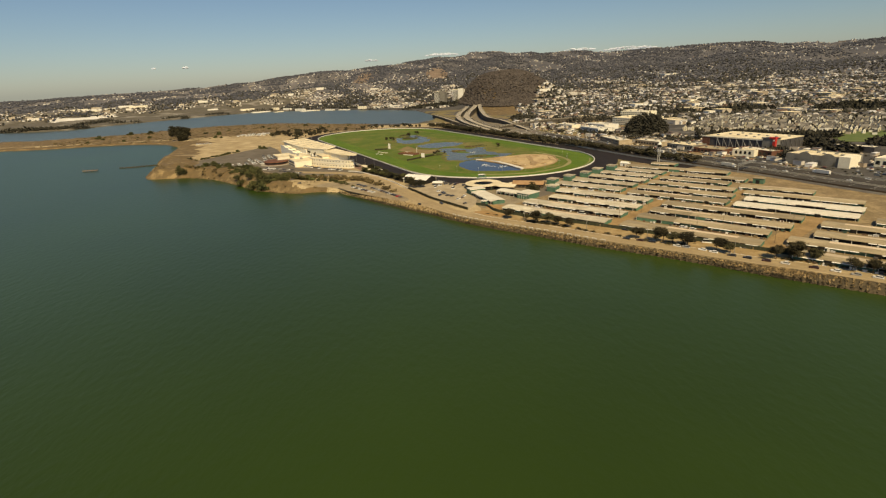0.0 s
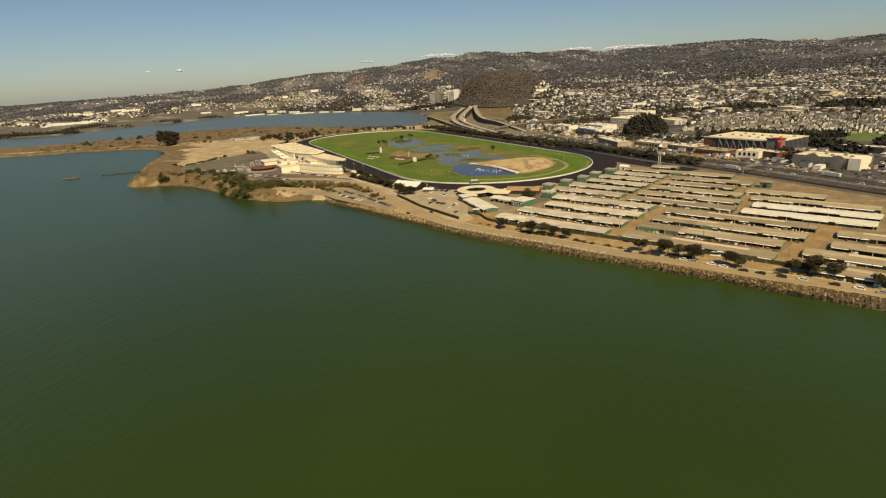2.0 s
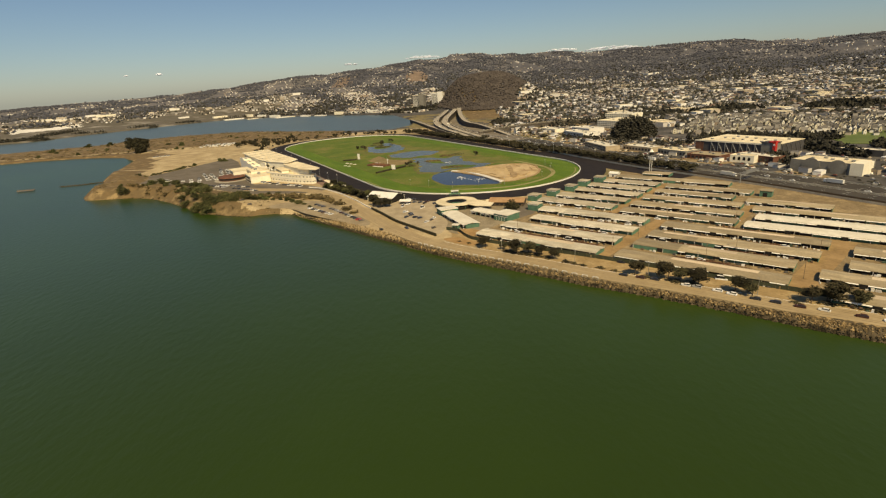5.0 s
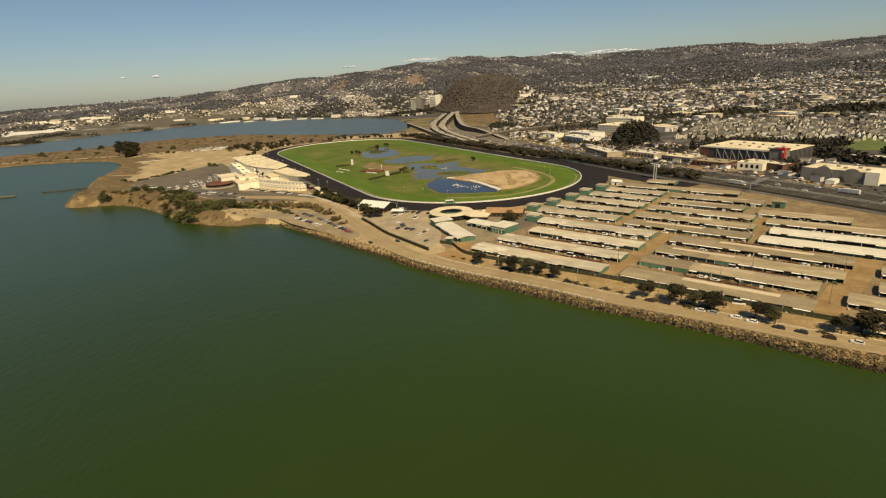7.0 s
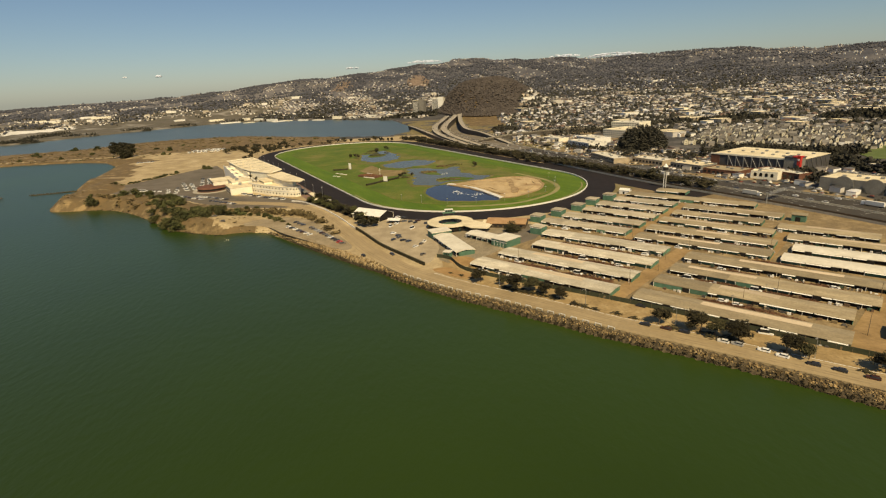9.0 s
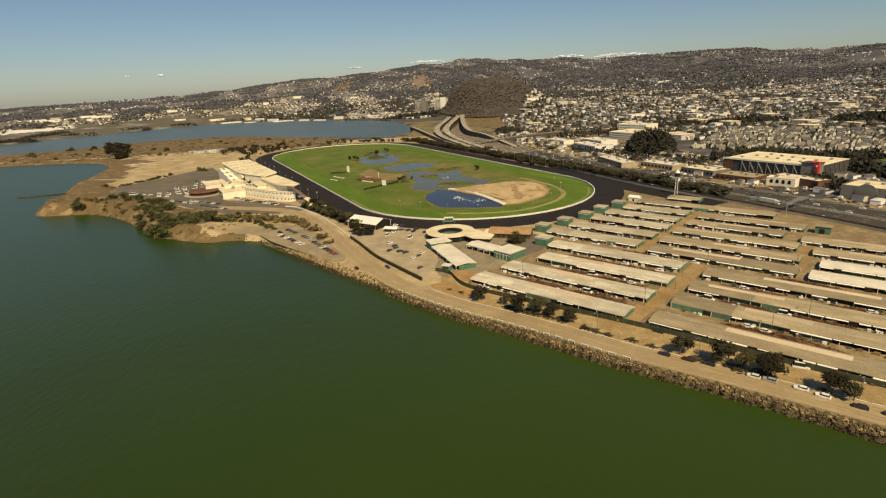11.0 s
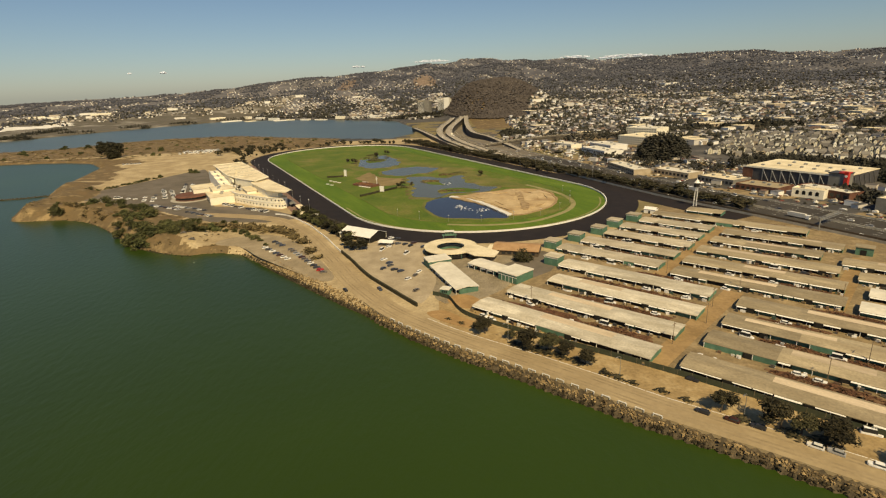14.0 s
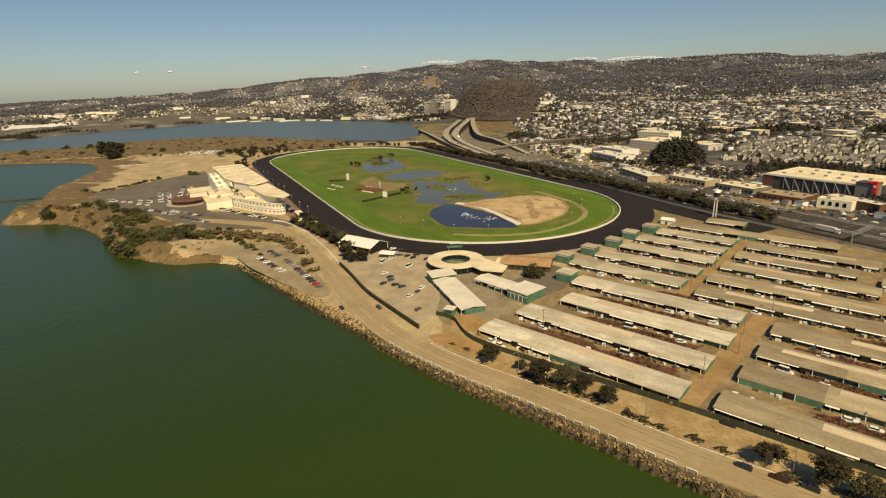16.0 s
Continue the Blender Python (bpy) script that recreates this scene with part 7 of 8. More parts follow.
def house_shape(rise):
    s = Shape()
    s.add([(-0.5, -0.5, -0.6), (0.5, -0.5, -0.6), (0.5, 0.5, -0.6), (-0.5, 0.5, -0.6), (-0.5, -0.5, 1), (0.5, -0.5, 1), (0.5, 0.5, 1), (-0.5, 0.5, 1)], [(0, 1, 5, 4), (1, 2, 6, 5), (2, 3, 7, 6), (3, 0, 4, 7)], 0)
    h = 0.525
    s.add([(-h, -h, 1), (h, -h, 1), (h, h, 1), (-h, h, 1), (-h * (0.82 if rise < 0.4 else 1), 0, 1 + rise), (h * (0.82 if rise < 0.4 else 1), 0, 1 + rise)], [(0, 1, 5, 4), (2, 3, 4, 5), (1, 2, 5), (3, 0, 4), (3, 2, 1, 0)], 1)
    return s


FAR_HOUSES = [(0.55, 8200, 820, 2700, 0.75), (0.35, 7000, 820, 3000, 0.8), (0.45, 8500, 1900, 4230, 0.8)]
for i, (rise, n, r0, r1, pw) in enumerate(FAR_HOUSES):
    x, y = scatter(n, r0, r1, pw)
    z = height(x, y)
    k = len(x)
    small = 1 - 0.28 * smooth01(1800, 3000, np.hypot(x - VIEW[0], y - VIEW[1]))[:, None]
    size = small * np.c_[rng.uniform(7.5, 12.5, k), rng.uniform(6.5, 9.5, k), rng.uniform(2.8, 5.6, k)]
    turn = 0.35 + rng.choice((0, math.pi / 2), k) + rng.uniform(-0.08, 0.08, k)
    tagged(new("town_houses", many(house_shape(rise), np.c_[x, y, z], turn, size, "town_houses", [HOUSEWALLS, HOUSEROOFS])), "close-packed pale town houses with dull roofs", "houses", kind="stuff")
vx, vy, vr = VILLAGE
k = len(vx)
tagged(new("village_rows", many(house_shape(0.75), np.c_[vx, vy, height(vx, vy)], math.radians(53) + vr.choice((0, math.pi / 2), k), np.c_[vr.uniform(5, 9, k), vr.uniform(4.5, 6.5, k), vr.uniform(3.2, 5.2, k)], "village_rows", [HOUSEWALLS, ROWROOF])), "further cream row houses packed in the village", "houses", kind="stuff")
x, y = scatter(340, 850, 2900, 0.8, thin=0.0)
k = len(x)
tagged(new("town_blocks", many(house_shape(0.02), np.c_[x, y, height(x, y)], 0.35 + rng.choice((0, math.pi / 2), k), np.c_[rng.uniform(18, 46, k), rng.uniform(14, 28, k), rng.uniform(5, 10, k)], "town_blocks", [HOUSEWALLS, CREAMROOF])), "flat-roofed pale shops and blocks in the town", "buildings", kind="stuff")

GROVELEAF = material("grove_leaves", (0.026, 0.026, 0.020), (0.050, 0.047, 0.035), 12, 2, 0.9, bump=0.0, island=0.4)
HILLLEAF = material("hill_wood_leaves", (0.057, 0.048, 0.044), (0.086, 0.073, 0.065), 40, 5, 0.9, bump=0.0, island=0.18)
# far foliage tinted blue-grey as if seen through haze
HAZYLEAF = material("town_trees", (0.054, 0.058, 0.074), (0.092, 0.095, 0.112), 60, 6, 0.9, bump=0.0, island=0.3)
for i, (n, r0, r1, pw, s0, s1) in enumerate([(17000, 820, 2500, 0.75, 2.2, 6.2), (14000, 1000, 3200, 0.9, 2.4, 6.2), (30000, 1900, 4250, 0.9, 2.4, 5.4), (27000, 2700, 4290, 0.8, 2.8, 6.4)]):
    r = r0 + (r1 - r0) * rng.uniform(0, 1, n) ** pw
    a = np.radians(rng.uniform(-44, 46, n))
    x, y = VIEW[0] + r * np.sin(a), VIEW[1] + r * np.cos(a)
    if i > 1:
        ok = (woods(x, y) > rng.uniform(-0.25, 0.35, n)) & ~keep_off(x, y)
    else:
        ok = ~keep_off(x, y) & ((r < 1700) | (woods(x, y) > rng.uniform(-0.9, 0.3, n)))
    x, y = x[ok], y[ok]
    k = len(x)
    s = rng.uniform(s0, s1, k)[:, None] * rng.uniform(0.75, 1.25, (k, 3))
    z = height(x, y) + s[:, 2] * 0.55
    tagged(new("town_trees", many(knob(rng), np.c_[x, y, z], rng.uniform(0, 6.28, k), s, "town_trees", HAZYLEAF if i > 1 else GROVELEAF)), "dark trees between the houses and on the hills", "trees", kind="stuff")
# the wooded hill
n = 32000
x, y = 245 + rng.uniform(-255, 255, n), 1130 + rng.uniform(-450, 480, n)
ok = on_knoll(x, y)
x, y = x[ok], y[ok]
s = rng.uniform(2.4, 5.2, len(x))[:, None] * rng.uniform(0.75, 1.25, (len(x), 3))
tagged(new("hill_wood", many(knob(rng), np.c_[x, y, height(x, y) + s[:, 2] * 0.6], rng.uniform(0, 6.28, len(x)), s, "hill_wood", HILLLEAF)), "dense dark wood covering a round hill", "wood", kind="stuff")


def grove(name, cx, cy, rx, ry, n, s0, s1, label, tallness=1.4, high=0):
    a, r = rng.uniform(0, 6.28, n), np.sqrt(rng.uniform(0, 1, n))
    x, y = cx + rx * r * np.cos(a), cy + ry * r * np.sin(a)
    s = rng.uniform(s0, s1, n)[:, None] * rng.uniform(0.8, 1.2, (n, 3))
    tall = 1 + tallness * (1 - r**2) * rng.uniform(0.4, 1.0, n)
    z = height(x, y) + (s[:, 2] * 0.5 + high * rng.uniform(0, 1, n) ** 0.8 * np.sqrt(1 - r**2) if high else s[:, 2] * 0.9 * (tall - 0.5))
    tagged(new(name, many(tuft(rng), np.c_[x, y, z], rng.uniform(0, 6.28, n), s, name, GROVELEAF)), label, "wood", kind="stuff")


grove("grove", 320, 16, 34, 26, 900, 2.0, 4.4, "tall dark grove beside the beige block", high=32)
grove("grove", 470, 330, 90, 26, 320, 4, 7, "dark line of trees behind the village")
grove("grove", 640, 330, 80, 26, 320, 4, 7, "dark line of trees behind the village")
grove("grove", 830, 240, 90, 40, 380, 4, 8, "dark line of trees behind the village")
grove("grove", 377, -243, 6, 7, 90, 1.2, 2.4, "dark rounded tree beside the store's corner", high=9)
grove("grove", 358, -84, 4, 5, 60, 1.2, 2.2, "tall dark trees at the store's end", high=15)
grove("grove", 455, -205, 14, 60, 200, 3, 5, "dark trees behind the store")
grove("grove", 490, -120, 50, 20, 170, 3, 5, "dark trees behind the store")
grove("grove", 560, -210, 50, 30, 240, 3, 5.5, "dark trees beside the playing field")
grove("grove", 280, -10, 22, 55, 110, 1.4, 3, "shrubs between the shops beyond the freeway")
grove("grove", 322, -60, 36, 46, 110, 1.4, 3, "shrubs between the shops beyond the freeway")
grove("grove", 430, -60, 60, 36, 420, 1.4, 3.4, "low dark shrubs between the store and the village")
grove("grove", 372, -250, 14, 26, 120, 2.5, 4.5, "dark trees beside the store")
grove("grove", -20, 1090, 90, 40, 300, 3.5, 7, "dark trees under the apartment slabs")
grove("grove", -1320, 870, 120, 20, 260, 3, 6, "dark trees along the far shore")
for bx, by, n in ((-1120, 1060, 60), (-1010, 1210, 60), (-900, 1345, 70), (-770, 1450, 70), (-600, 1420, 50), (-390, 1310, 70), (-230, 1200, 50), (-105, 1080, 60)):
    grove("shore_brush", bx, by, 60, 26, n, 2.0, 4.6, "dark brush and trees along the lagoon")
grove("grove", -1190, 900, 60, 24, 140, 3, 5, "dark trees along the far shore")
grove("grove", -1260, 1110, 30, 110, 160, 2.5, 4.5, "low dark brush along the far shore")
grove("grove", 590, 20, 190, 130, 620, 1.3, 3.0, "garden trees between the village houses")
grove("grove", 440, 40, 40, 60, 110, 1.4, 3.0, "shrubs along the village edge")
grove("grove", 720, 150, 170, 80, 420, 1.4, 3.0, "garden trees between the village houses")
grove("grove", 300, 300, 90, 60, 260, 2, 5, "trees round the depots")
grove("grove", 250, 60, 24, 60, 160, 1.6, 3.6, "trees round the depots")
grove("grove", 180, 420, 26, 70, 160, 2.5, 5, "dark shrubs beside the fly-overs")

# pale sheds on the lagoon's far side, and the white flat beyond
for i in range(20):
    if i % 2:
        continue
    t = i / 19
    x, y = -90 - 640 * t, 1120 + 345 * t - 40 * math.sin(t * 3)
    block("shed", x, y + 40, -0.88 + 0.3 * t, 0.48, 30 + 9 * (i % 3), 16, 6 + (i % 4), WHITE if i % 3 else CREAM, PALEROOF, "long white shed on the far shore", 0, 1, 1, "white sheds on the far shore")
for i, (x, y) in enumerate([(-2130, 2090), (-1650, 1590), (-1590, 1560), (-1540, 1540), (-1500, 1690), (-1430, 1650), (-1000, 1480), (-860, 1480), (-780, 1380), (-680, 1350), (-560, 1310)]):
    block("shed", x, y, 0.8, 0.6, 40 + 18 * (i % 3), 18, 5 + i % 3, CREAM if i % 2 else WHITE, PALEROOF, "long white industrial shed beyond the lagoon", 0, 1, 1, "industrial sheds")

# cars, sheds and shrubs crowding the lots beyond the freeway
BITS = piece_colours("lot_colours", [(0.74, 0.73, 0.70), (0.05, 0.05, 0.055), (0.30, 0.30, 0.30), (0.60, 0.58, 0.52), (0.16, 0.05, 0.04), (0.10, 0.12, 0.16), (0.66, 0.62, 0.52), (0.40, 0.33, 0.24)])
lump = Shape().box(-0.5, 0.5, -0.5, 0.5, 0, 0.6).prism([(-0.4, -0.42), (0.22, -0.42), (0.22, 0.42), (-0.4, 0.42)], 0.6, 1.0, shrink=0.75)


def lots(name, count, u0, u1, sizes, shape, mat, label, category, seed):
    """Small things scattered between u0 and u1 metres beyond the freeway's edge."""
    r = np.random.RandomState(seed)
    y = r.uniform(-420, 330, count)
    x = np.interp(y, FREEWAY_LINE[:, 1], FREEWAY_LINE[:, 0]) + 34 + r.uniform(u0, u1, count)
    su, sn = (x - 335) * 0.5 - (y + 146) * 0.866, (x - 335) * 0.866 + (y + 146) * 0.5
    ok = ~((su > -3) & (su < 97) & (sn > -3) & (sn < 69)) & (x < 560)
    x, y = x[ok], y[ok]
    k = len(x)
    size = np.array(sizes) * r.uniform(0.75, 1.3, (k, 3))
    me = many(shape, np.c_[x, y, height(x, y)], 0.45 + r.choice((0, math.pi / 2), k) + r.uniform(-0.2, 0.2, k), size, name, mat)
    tagged(new(name, me), label, category, kind="stuff")


lots("lot_cars", 900, 4, 150, (4.4, 1.8, 1.5), lump, BITS, "parked cars crowding the lots beyond the freeway", "cars", 5)
lots("lot_sheds", 170, 22, 150, (9, 6, 3.4), house_shape(0.15), [HOUSEWALLS, HOUSEROOFS], "small sheds and shops beyond the freeway", "buildings", 6)
lots("lot_shrubs", 900, 2, 170, (1.5, 1.5, 1.4), ball(rng, 0.4), GROVELEAF, "dark shrubs between the lots beyond the freeway", "shrubs", 7)

# ---- infield ----
for i, (x, y, w, h) in enumerate([(-40, -140, 4.6, 6.4), (-95, -30, 3, 8.6)]):
    tb = thing("tote_board", heading(x, y, LEVEL, 0.9, -0.43), "tall white board standing in the infield", "board", "infield boards")
    part("panel", Shape().box(-w / 2, w / 2, -0.5, 0.5, 1.0, h), WHITE, tb)
    part("frame", Shape().box(-w / 2 - 0.3, w / 2 + 0.3, 0.5, 0.9, 0.6, h + 0.3), GREY, tb)
    for s in (-w / 2 + 0.4, w / 2 - 0.4):
        part("leg", Shape().box(s - 0.25, s + 0.25, -0.2, 0.3, 0, 1.2), STEEL, tb)
for i, (a, b) in enumerate([((-60, -158), (-44, -140)), ((-44, -140), (-26, -122)), ((-117, -32), (-98, -30))]):
    hl = spline([a, ((a[0] + b[0]) / 2, (a[1] + b[1]) / 2 - 0.6), b], 3)
    hd = thing("hedge", Matrix.Identity(4), "dark clipped hedge in the infield", "hedge", "infield hedges")
    part("clipped_top", ribbon(hl, 1.0, -1.0, LEVEL + 1.9, 1.8), LEAF, hd)
    part("leaf_fringe", many(ball(np.random.RandomState(i), 0.4), np.c_[hl + np.random.RandomState(i).uniform(-0.9, 0.9, hl.shape), np.full(len(hl), LEVEL + 1.7)], np.zeros(len(hl)), np.full((len(hl), 3), 0.7), "leaf_fringe", LEAF), None, hd)
stage = thing("winners_stand", heading(-73, -87, LEVEL, 0.75, -0.66), "red-brown planted stand with white fronts in the infield", "stand")
part("base", Shape().box(0, 30, -6.5, 6.5, 0, 2.0), BRICK, stage)
part("planting", many(ball(np.random.RandomState(9), 0.4), np.c_[np.random.RandomState(2).uniform(1, 29, 70), np.random.RandomState(3).uniform(-6, 6, 70), np.full(70, 2.1)], np.zeros(70), np.full((70, 3), 0.9), "planting", RUST), None, stage)["kind"] = "stuff"
part("white_front", Shape().box(2, 12, 6.5, 6.8, 0.2, 2.6), WHITE, stage)
part("step", Shape().box(12, 30, -7.9, -6.5, 0, 0.9), WHITE, stage)
flag = thing("flag_pole", pose(-50, -92, LEVEL), "white pole with a cross bar in the infield", "pole")
part("pole", Shape().tube((0, 0, 0), (0, 0, 9), 0.3, 0.2), WHITE, flag)
part("cross_bar", Shape().tube((-1.6, 0, 6.5), (1.6, 0, 6.5), 0.15), WHITE, flag)
PALEBARE = material("bare_infield_earth", (0.18, 0.135, 0.058), (0.27, 0.20, 0.095), 9, 1.2)
for i, ring in enumerate([[(-69, -3), (-55, -38), (-36, -54), (-17, -62), (-18, -86), (-32, -104), (-48, -102), (-62, -84), (-78, -48)], [(30, 20), (56, -10), (84, -80), (110, -138), (86, -140), (66, -122), (52, -96), (48, -58), (24, -30), (20, 6)], [(-30, 60), (-8, 40), (24, 14), (10, 40), (-18, 90), (-34, 112)], [(-112, 66), (-98, 60), (-84, 30), (-60, 22), (-72, 8), (-92, 24), (-112, 52)]]):
    r = wobble(ring, 3.0, 60 + i)
    if np.cross(r[1] - r[0], r[len(r) // 3] - r[0]) < 0:
        r = r[::-1]
    solid("bare_patch", patch(r, LEVEL + 0.15 + 0.004 * i), PALEBARE if i == 0 else DRYGRASS, "dry brown patch in the infield grass", "bare ground", group="bare patches")
for i in range(5):
    s0 = thing("starting_marker", heading(-108 + 6 * (i % 3), -58 - 7 * i, LEVEL, 0.9, -0.4), "low white slab on the infield grass", "marker", "infield markers")
    part("slab", Shape().box(-2.2, 2.2, -0.7, 0.7, 0, 0.7), WHITE, s0)
    part("foot", Shape().box(-2.4, 2.4, -0.9, 0.9, 0, 0.15), CONCRETE, s0)
# reeds in and round the ponds
rr = np.random.RandomState(15)
for cx, cy, rx, ry, n, lab in ((-70, 104, 12, 9, 110, "reeds and shrubs in a pond"), (-84, 138, 10, 7, 70, "reeds and shrubs in a pond"), (46, -40, 9, 4, 40, "reeds along a pond's edge"), (-20, -118, 7, 5, 40, "reeds along a pond's edge"),
                             (10, -88, 11, 5, 80, "brown reeds standing in a pond"), (32, -149, 14, 4, 80, "brown reeds standing in a pond"), (31, -48, 12, 4, 60, "brown reeds standing in a pond"), (-84, 168, 9, 6, 50, "reeds and shrubs in a pond")):
    a, r = rr.uniform(0, 6.28, n), np.sqrt(rr.uniform(0, 1, n))
    s = rr.uniform(0.6, 1.5, (n, 1)) * rr.uniform(0.8, 1.2, (n, 3))
    tagged(new("reeds", many(ball(rr, 0.4), np.c_[cx + rx * r * np.cos(a), cy + ry * r * np.sin(a), np.full(n, LEVEL + 0.5)], a, s, "reeds", BRUSH if "brown" in lab else OLIVE)), lab, "reeds", kind="stuff")
for i, (x, y, s) in enumerate([(-100, 82, 0.9), (-112, 100, 0.7), (70, -64, 0.9), (-20, -108, 0.6), (-24, -112, 0.6), (-10, -104, 0.5), (-60, 172, 0.8), (-75, 150, 0.9)]):
    copy_thing(HEDGE[i % 3], pose(x, y, LEVEL, 0, 0, 60 * i) @ Matrix.Diagonal((s, s, s, 1)))
# white fountain spray on the near pond, low heaps of foam
FOAM = material("foam", (0.62, 0.64, 0.66), (0.74, 0.75, 0.76), 2, 0.4, 0.6)
for cx, cy, n in ((37, -222, 26), (41, -233, 18), (55, -240, 24), (28, -108, 10)):
    s = rr.uniform(0.3, 0.9, (n, 1)) * rr.uniform(0.7, 1.3, (n, 3)) * np.array([1, 1, 0.35])
    tagged(new("pond_foam", many(ball(rr, 0.4), np.c_[cx + rr.normal(0, 2.8, n), cy + rr.normal(0, 3.4, n), np.full(n, LEVEL + 0.22)], rr.uniform(0, 6, n), s, "pond_foam", FOAM)), "white spray on the pond", "foam", kind="stuff")

for i, ring in enumerate([[(0, -79), (10, -84), (19, -95), (28, -115), (20, -112), (8, -104)], [(19, -142), (37, -134), (54, -142), (62, -150), (50, -157), (34, -155), (21, -160)], [(-78, 84), (-62, 92), (-56, 112), (-70, 122), (-84, 110)], [(-90, 120), (-76, 140), (-70, 156), (-82, 150), (-92, 134)]]):
    r = wobble(ring, 1.6, 80 + i, 3.0)
    if np.cross(r[1] - r[0], r[len(r) // 3] - r[0]) < 0:
        r = r[::-1]
    solid("pond_islet", patch(r, LEVEL + 0.3), INFIELD, "grassy islet in a shallow pond", "islet", group="pond islets")

# ---- stable yards ----
lot2 = spline([(-52, -338), (-36, -322), (-16, -306), (2, -318), (10, -334), (6, -352), (8, -376), (14, -404), (6, -436), (-8, -424), (-26, -394), (-40, -362)], 5, True)[::-1]
solid("stable_lot", patch(lot2, LEVEL + 0.07), LOTPAVE, "worn pale paved lot before the walking ring", "parking lot")
for a, b, w, z in (((88, 0), (93, 96), 4.4, 0.05), ((54, 92), (57, 218), 3.6, 0.054), ((185, 0), (196, 96), 6.5, 0.058), ((134, 86), (137, 190), 4.0, 0.062)):
    ln = spline([barn_place(*a), barn_place((a[0] + b[0]) / 2, (a[1] + b[1]) / 2), barn_place(*b)], 8)
    solid("dirt_alley", ribbon(ln, w, -w, LEVEL + z, 0.3), ALLEY, "orange-brown dirt alley between the barns", "path")
court = spline([(10, -376), (14, -358), (40, -344), (60, -352), (88, -372), (80, -392), (62, -404), (48, -424), (30, -436), (14, -432)], 5, True)
court = court if np.cross(court[1] - court[0], court[len(court) // 3] - court[0]) > 0 else court[::-1]
solid("ring_court", patch(court, LEVEL + 0.062), COURT, "trodden grey-brown court round the saddling sheds", "pavement")
rr = np.random.RandomState(31)
yards = [(u0, u1, n0) for u0, u1, n0 in BARNS[:19]]
for i, (u0, u1, n0) in enumerate(yards):
    # dry weeds in the yard on the far side of each barn
    for j in range(3 if i < 4 else 2):
        c, w = rr.uniform(u0 + 16, u1 - 16), rr.uniform(9, 19)
        k = np.linspace(0, 2 * math.pi, 26)[:-1]
        rad = 1 + 0.22 * np.sin(3 * k + rr.uniform(0, 6)) + 0.13 * np.sin(7 * k + rr.uniform(0, 6))
        bed = np.array([barn_place(c + w * a, n0 + 18.4 + 4.3 * b) for a, b in zip(np.cos(k) * rad, np.sin(k) * rad)])
        bed = bed if np.cross(bed[1] - bed[0], bed[9] - bed[0]) > 0 else bed[::-1]
        solid("weed_bed", patch(bed, LEVEL + 0.1), WEEDBED, "rust-brown weed bed in a stable yard", "weeds", kind="stuff")
        n = 190
        t, q = rr.uniform(0, 6.28, n), np.sqrt(rr.uniform(0, 1, n)) * 0.95
        p = np.array([barn_place(c + w * a, n0 + 18.4 + 4.3 * b) for a, b in zip(q * np.cos(t), q * np.sin(t))])
        s = rr.uniform(0.35, 0.95, (n, 1)) * rr.uniform(0.7, 1.3, (n, 3)) * np.array([1.2, 1.2, 0.6])
        tagged(new("dry_weeds", many(tuft(rr), np.c_[p, np.full(n, LEVEL + 0.2)], rr.uniform(0, 6, n), s, "dry_weeds", WEEDBED)), "rust-brown weeds in a stable yard", "weeds", kind="stuff")
    for j in range(2):
        c = rr.uniform(u0 + 4, u1 - 4)
        x, y = barn_place(c, n0 - 2.6 + rr.uniform(-1, 0.5))
        park(x, y, -42 + rr.uniform(-12, 12), rr.choice(["far", "far_white", "far_white", "far_van"]), z=LEVEL - 0.15, group="cars in the stable yards", label="car parked close to a stable barn")
pole0 = thing("utility_pole", pose(*barn_place(93, 50), LEVEL), "thin wooden utility pole between the barns", "utility pole", "utility poles")
part("pole", Shape().tube((0, 0, 0), (0, 0, 10), 0.14, 0.09), WOOD, pole0)
part("cross_arm", Shape().box(-1.2, 1.2, -0.08, 0.08, 9.0, 9.2), WOOD, pole0)
for u, v in ((88, 22), (90, 70), (57, 104), (56, 150), (186, 20), (188, 60), (136, 110), (20, 22), (140, 25), (150, 48), (95, 98)):
    copy_thing(pole0, pose(*barn_place(u, v), LEVEL, 0, 0, 40))
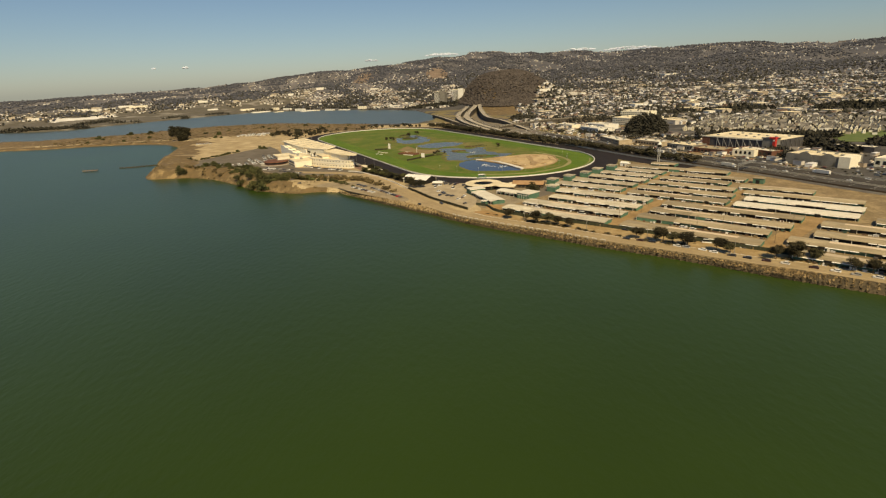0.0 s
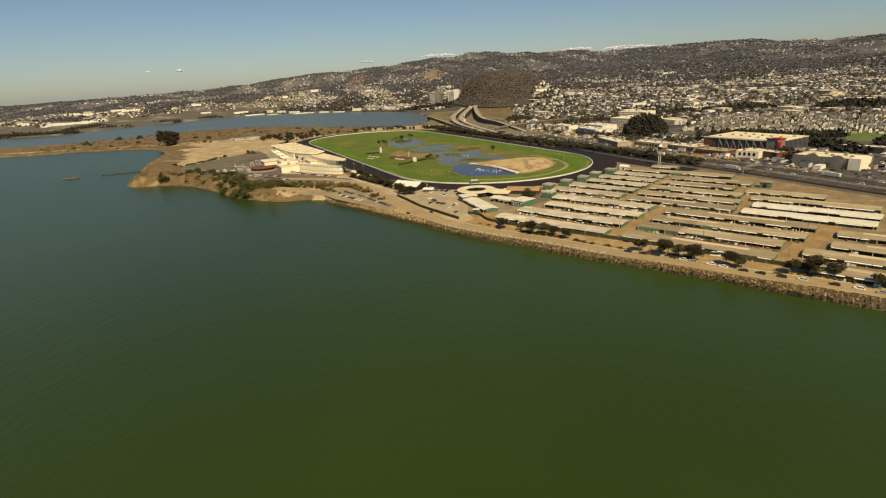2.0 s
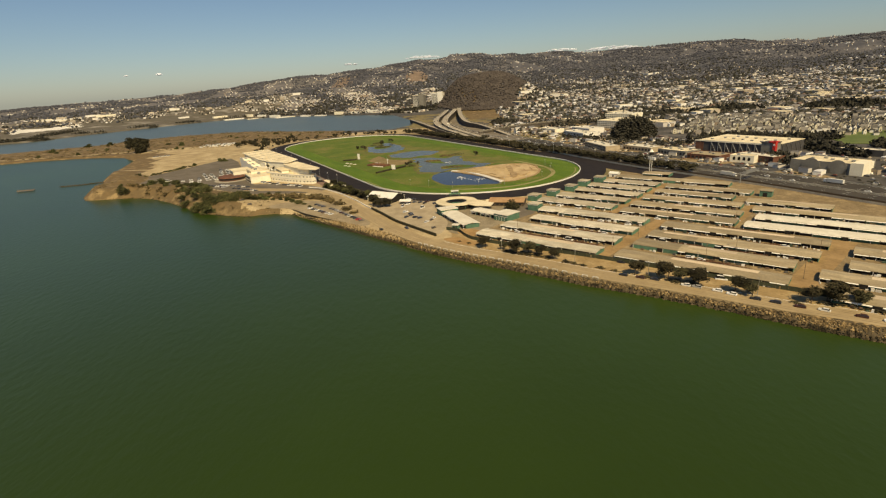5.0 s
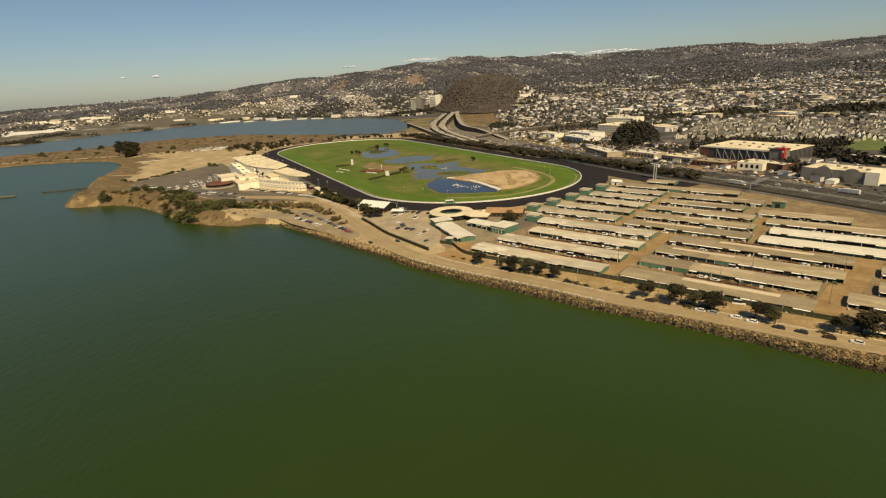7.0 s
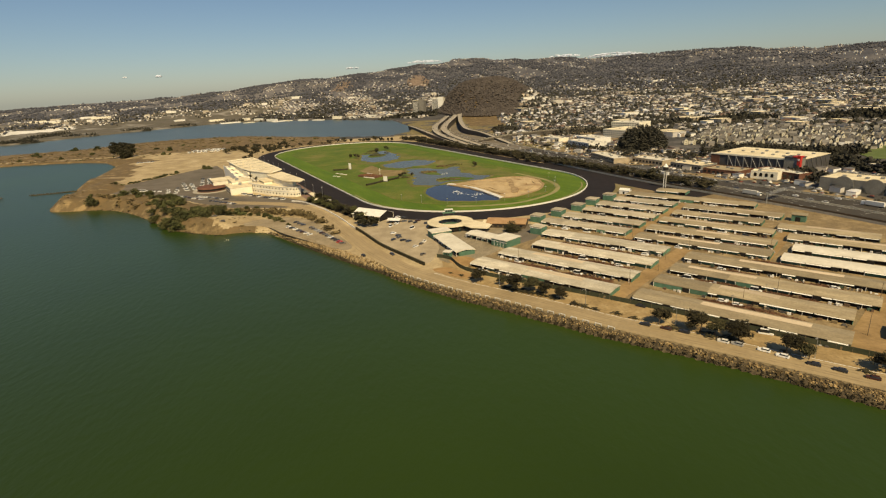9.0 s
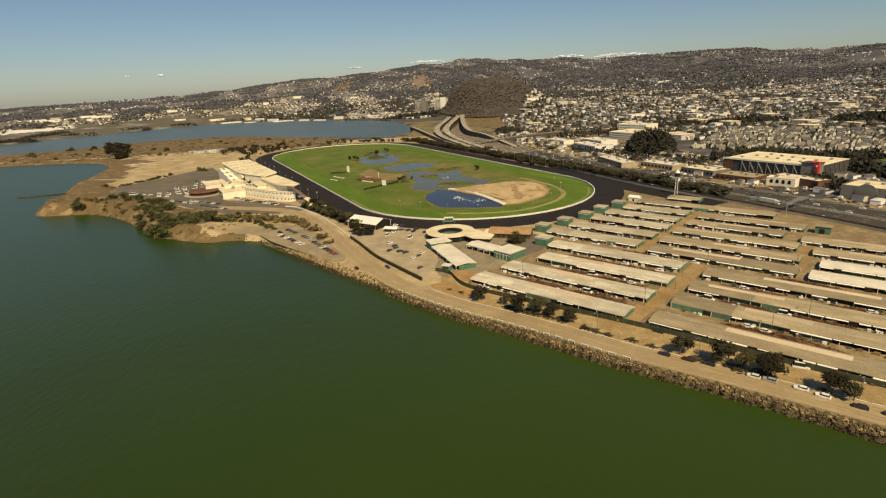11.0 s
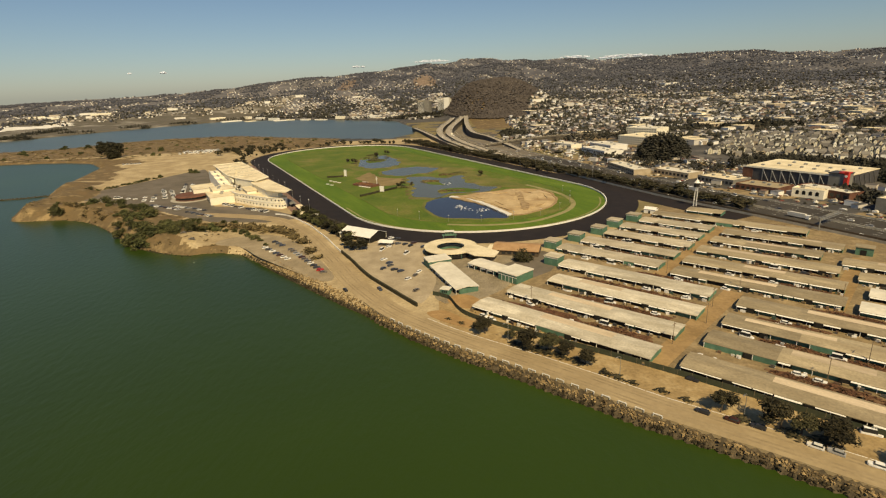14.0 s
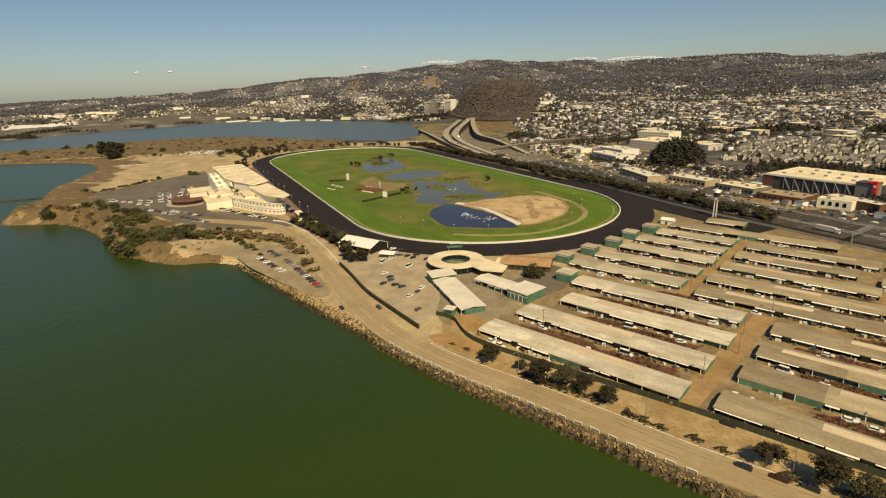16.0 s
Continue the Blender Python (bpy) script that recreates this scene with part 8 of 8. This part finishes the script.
lawn = Shape().prism([tuple(barn_place(*p)) for p in ((-26, 60), (-2, 40), (3, 70), (-4, 100), (-22, 100))], LEVEL - 0.2, LEVEL + 0.09)
solid("paved_court", lawn, ASPHALT, "grey paved court beside the walking ring", "pavement")
shrine = thing("yard_office", heading(*barn_place(-6, 232), LEVEL, *BARN_U), "small white-roofed office at the track gap", "shed")
part("wall", Shape().box(0, 9, 0, 6, 0, 3.2), WHITE, shrine)
part("roof", Shape().gable(-0.4, 9.4, -0.4, 6.4, 3.2, 1.6, 0.2), WHITE, shrine)
part("door", Shape().box(3.5, 5, -0.1, 0.02, 0, 2.2), DARK, shrine)
booth = thing("feed_barn", heading(*barn_place(133.5, 197), LEVEL, *BARN_U), "tall green shed with a flat roof", "shed")
part("wall", Shape().box(0, 8.4, 0, 7, 0, 4.6), GREEN, booth)
part("roof", Shape().box(-0.5, 8.9, -0.5, 7.5, 4.6, 5.0), ROOF, booth)
part("door", Shape().box(2.4, 5.4, -0.12, 0.02, 0, 3.2), DARK, booth)

# troughs, bins, bales and boards set down along the barn fronts
CLUTTER = piece_colours("clutter", [(0.78, 0.77, 0.74), (0.72, 0.71, 0.68), (0.24, 0.18, 0.10), (0.05, 0.05, 0.05), (0.62, 0.60, 0.55), (0.06, 0.10, 0.075), (0.14, 0.09, 0.06), (0.09, 0.085, 0.08)])
cube = Shape().box(-0.5, 0.5, -0.5, 0.5, 0, 1)
for u0, u1, n0 in BARNS:
    k = int((u1 - u0) * 0.6)
    u = rr.uniform(u0 + 1, u1 - 1, k)
    v = np.where(rr.uniform(0, 1, k) < 0.65, n0 - rr.uniform(0.4, 1.9, k), n0 + 13.4 + rr.uniform(0.6, 3.5, k))
    p = np.array([barn_place(a, b) for a, b in zip(u, v)])
    tagged(new("yard_clutter", many(cube, np.c_[p, np.full(k, LEVEL)], -0.74 + rr.normal(0, 0.25, k), np.c_[rr.uniform(0.4, 2.2, k), rr.uniform(0.3, 0.9, k), rr.uniform(0.4, 1.5, k)], "yard_clutter", CLUTTER)), "bins, bales and boards set down along a stable barn", "clutter", kind="stuff")
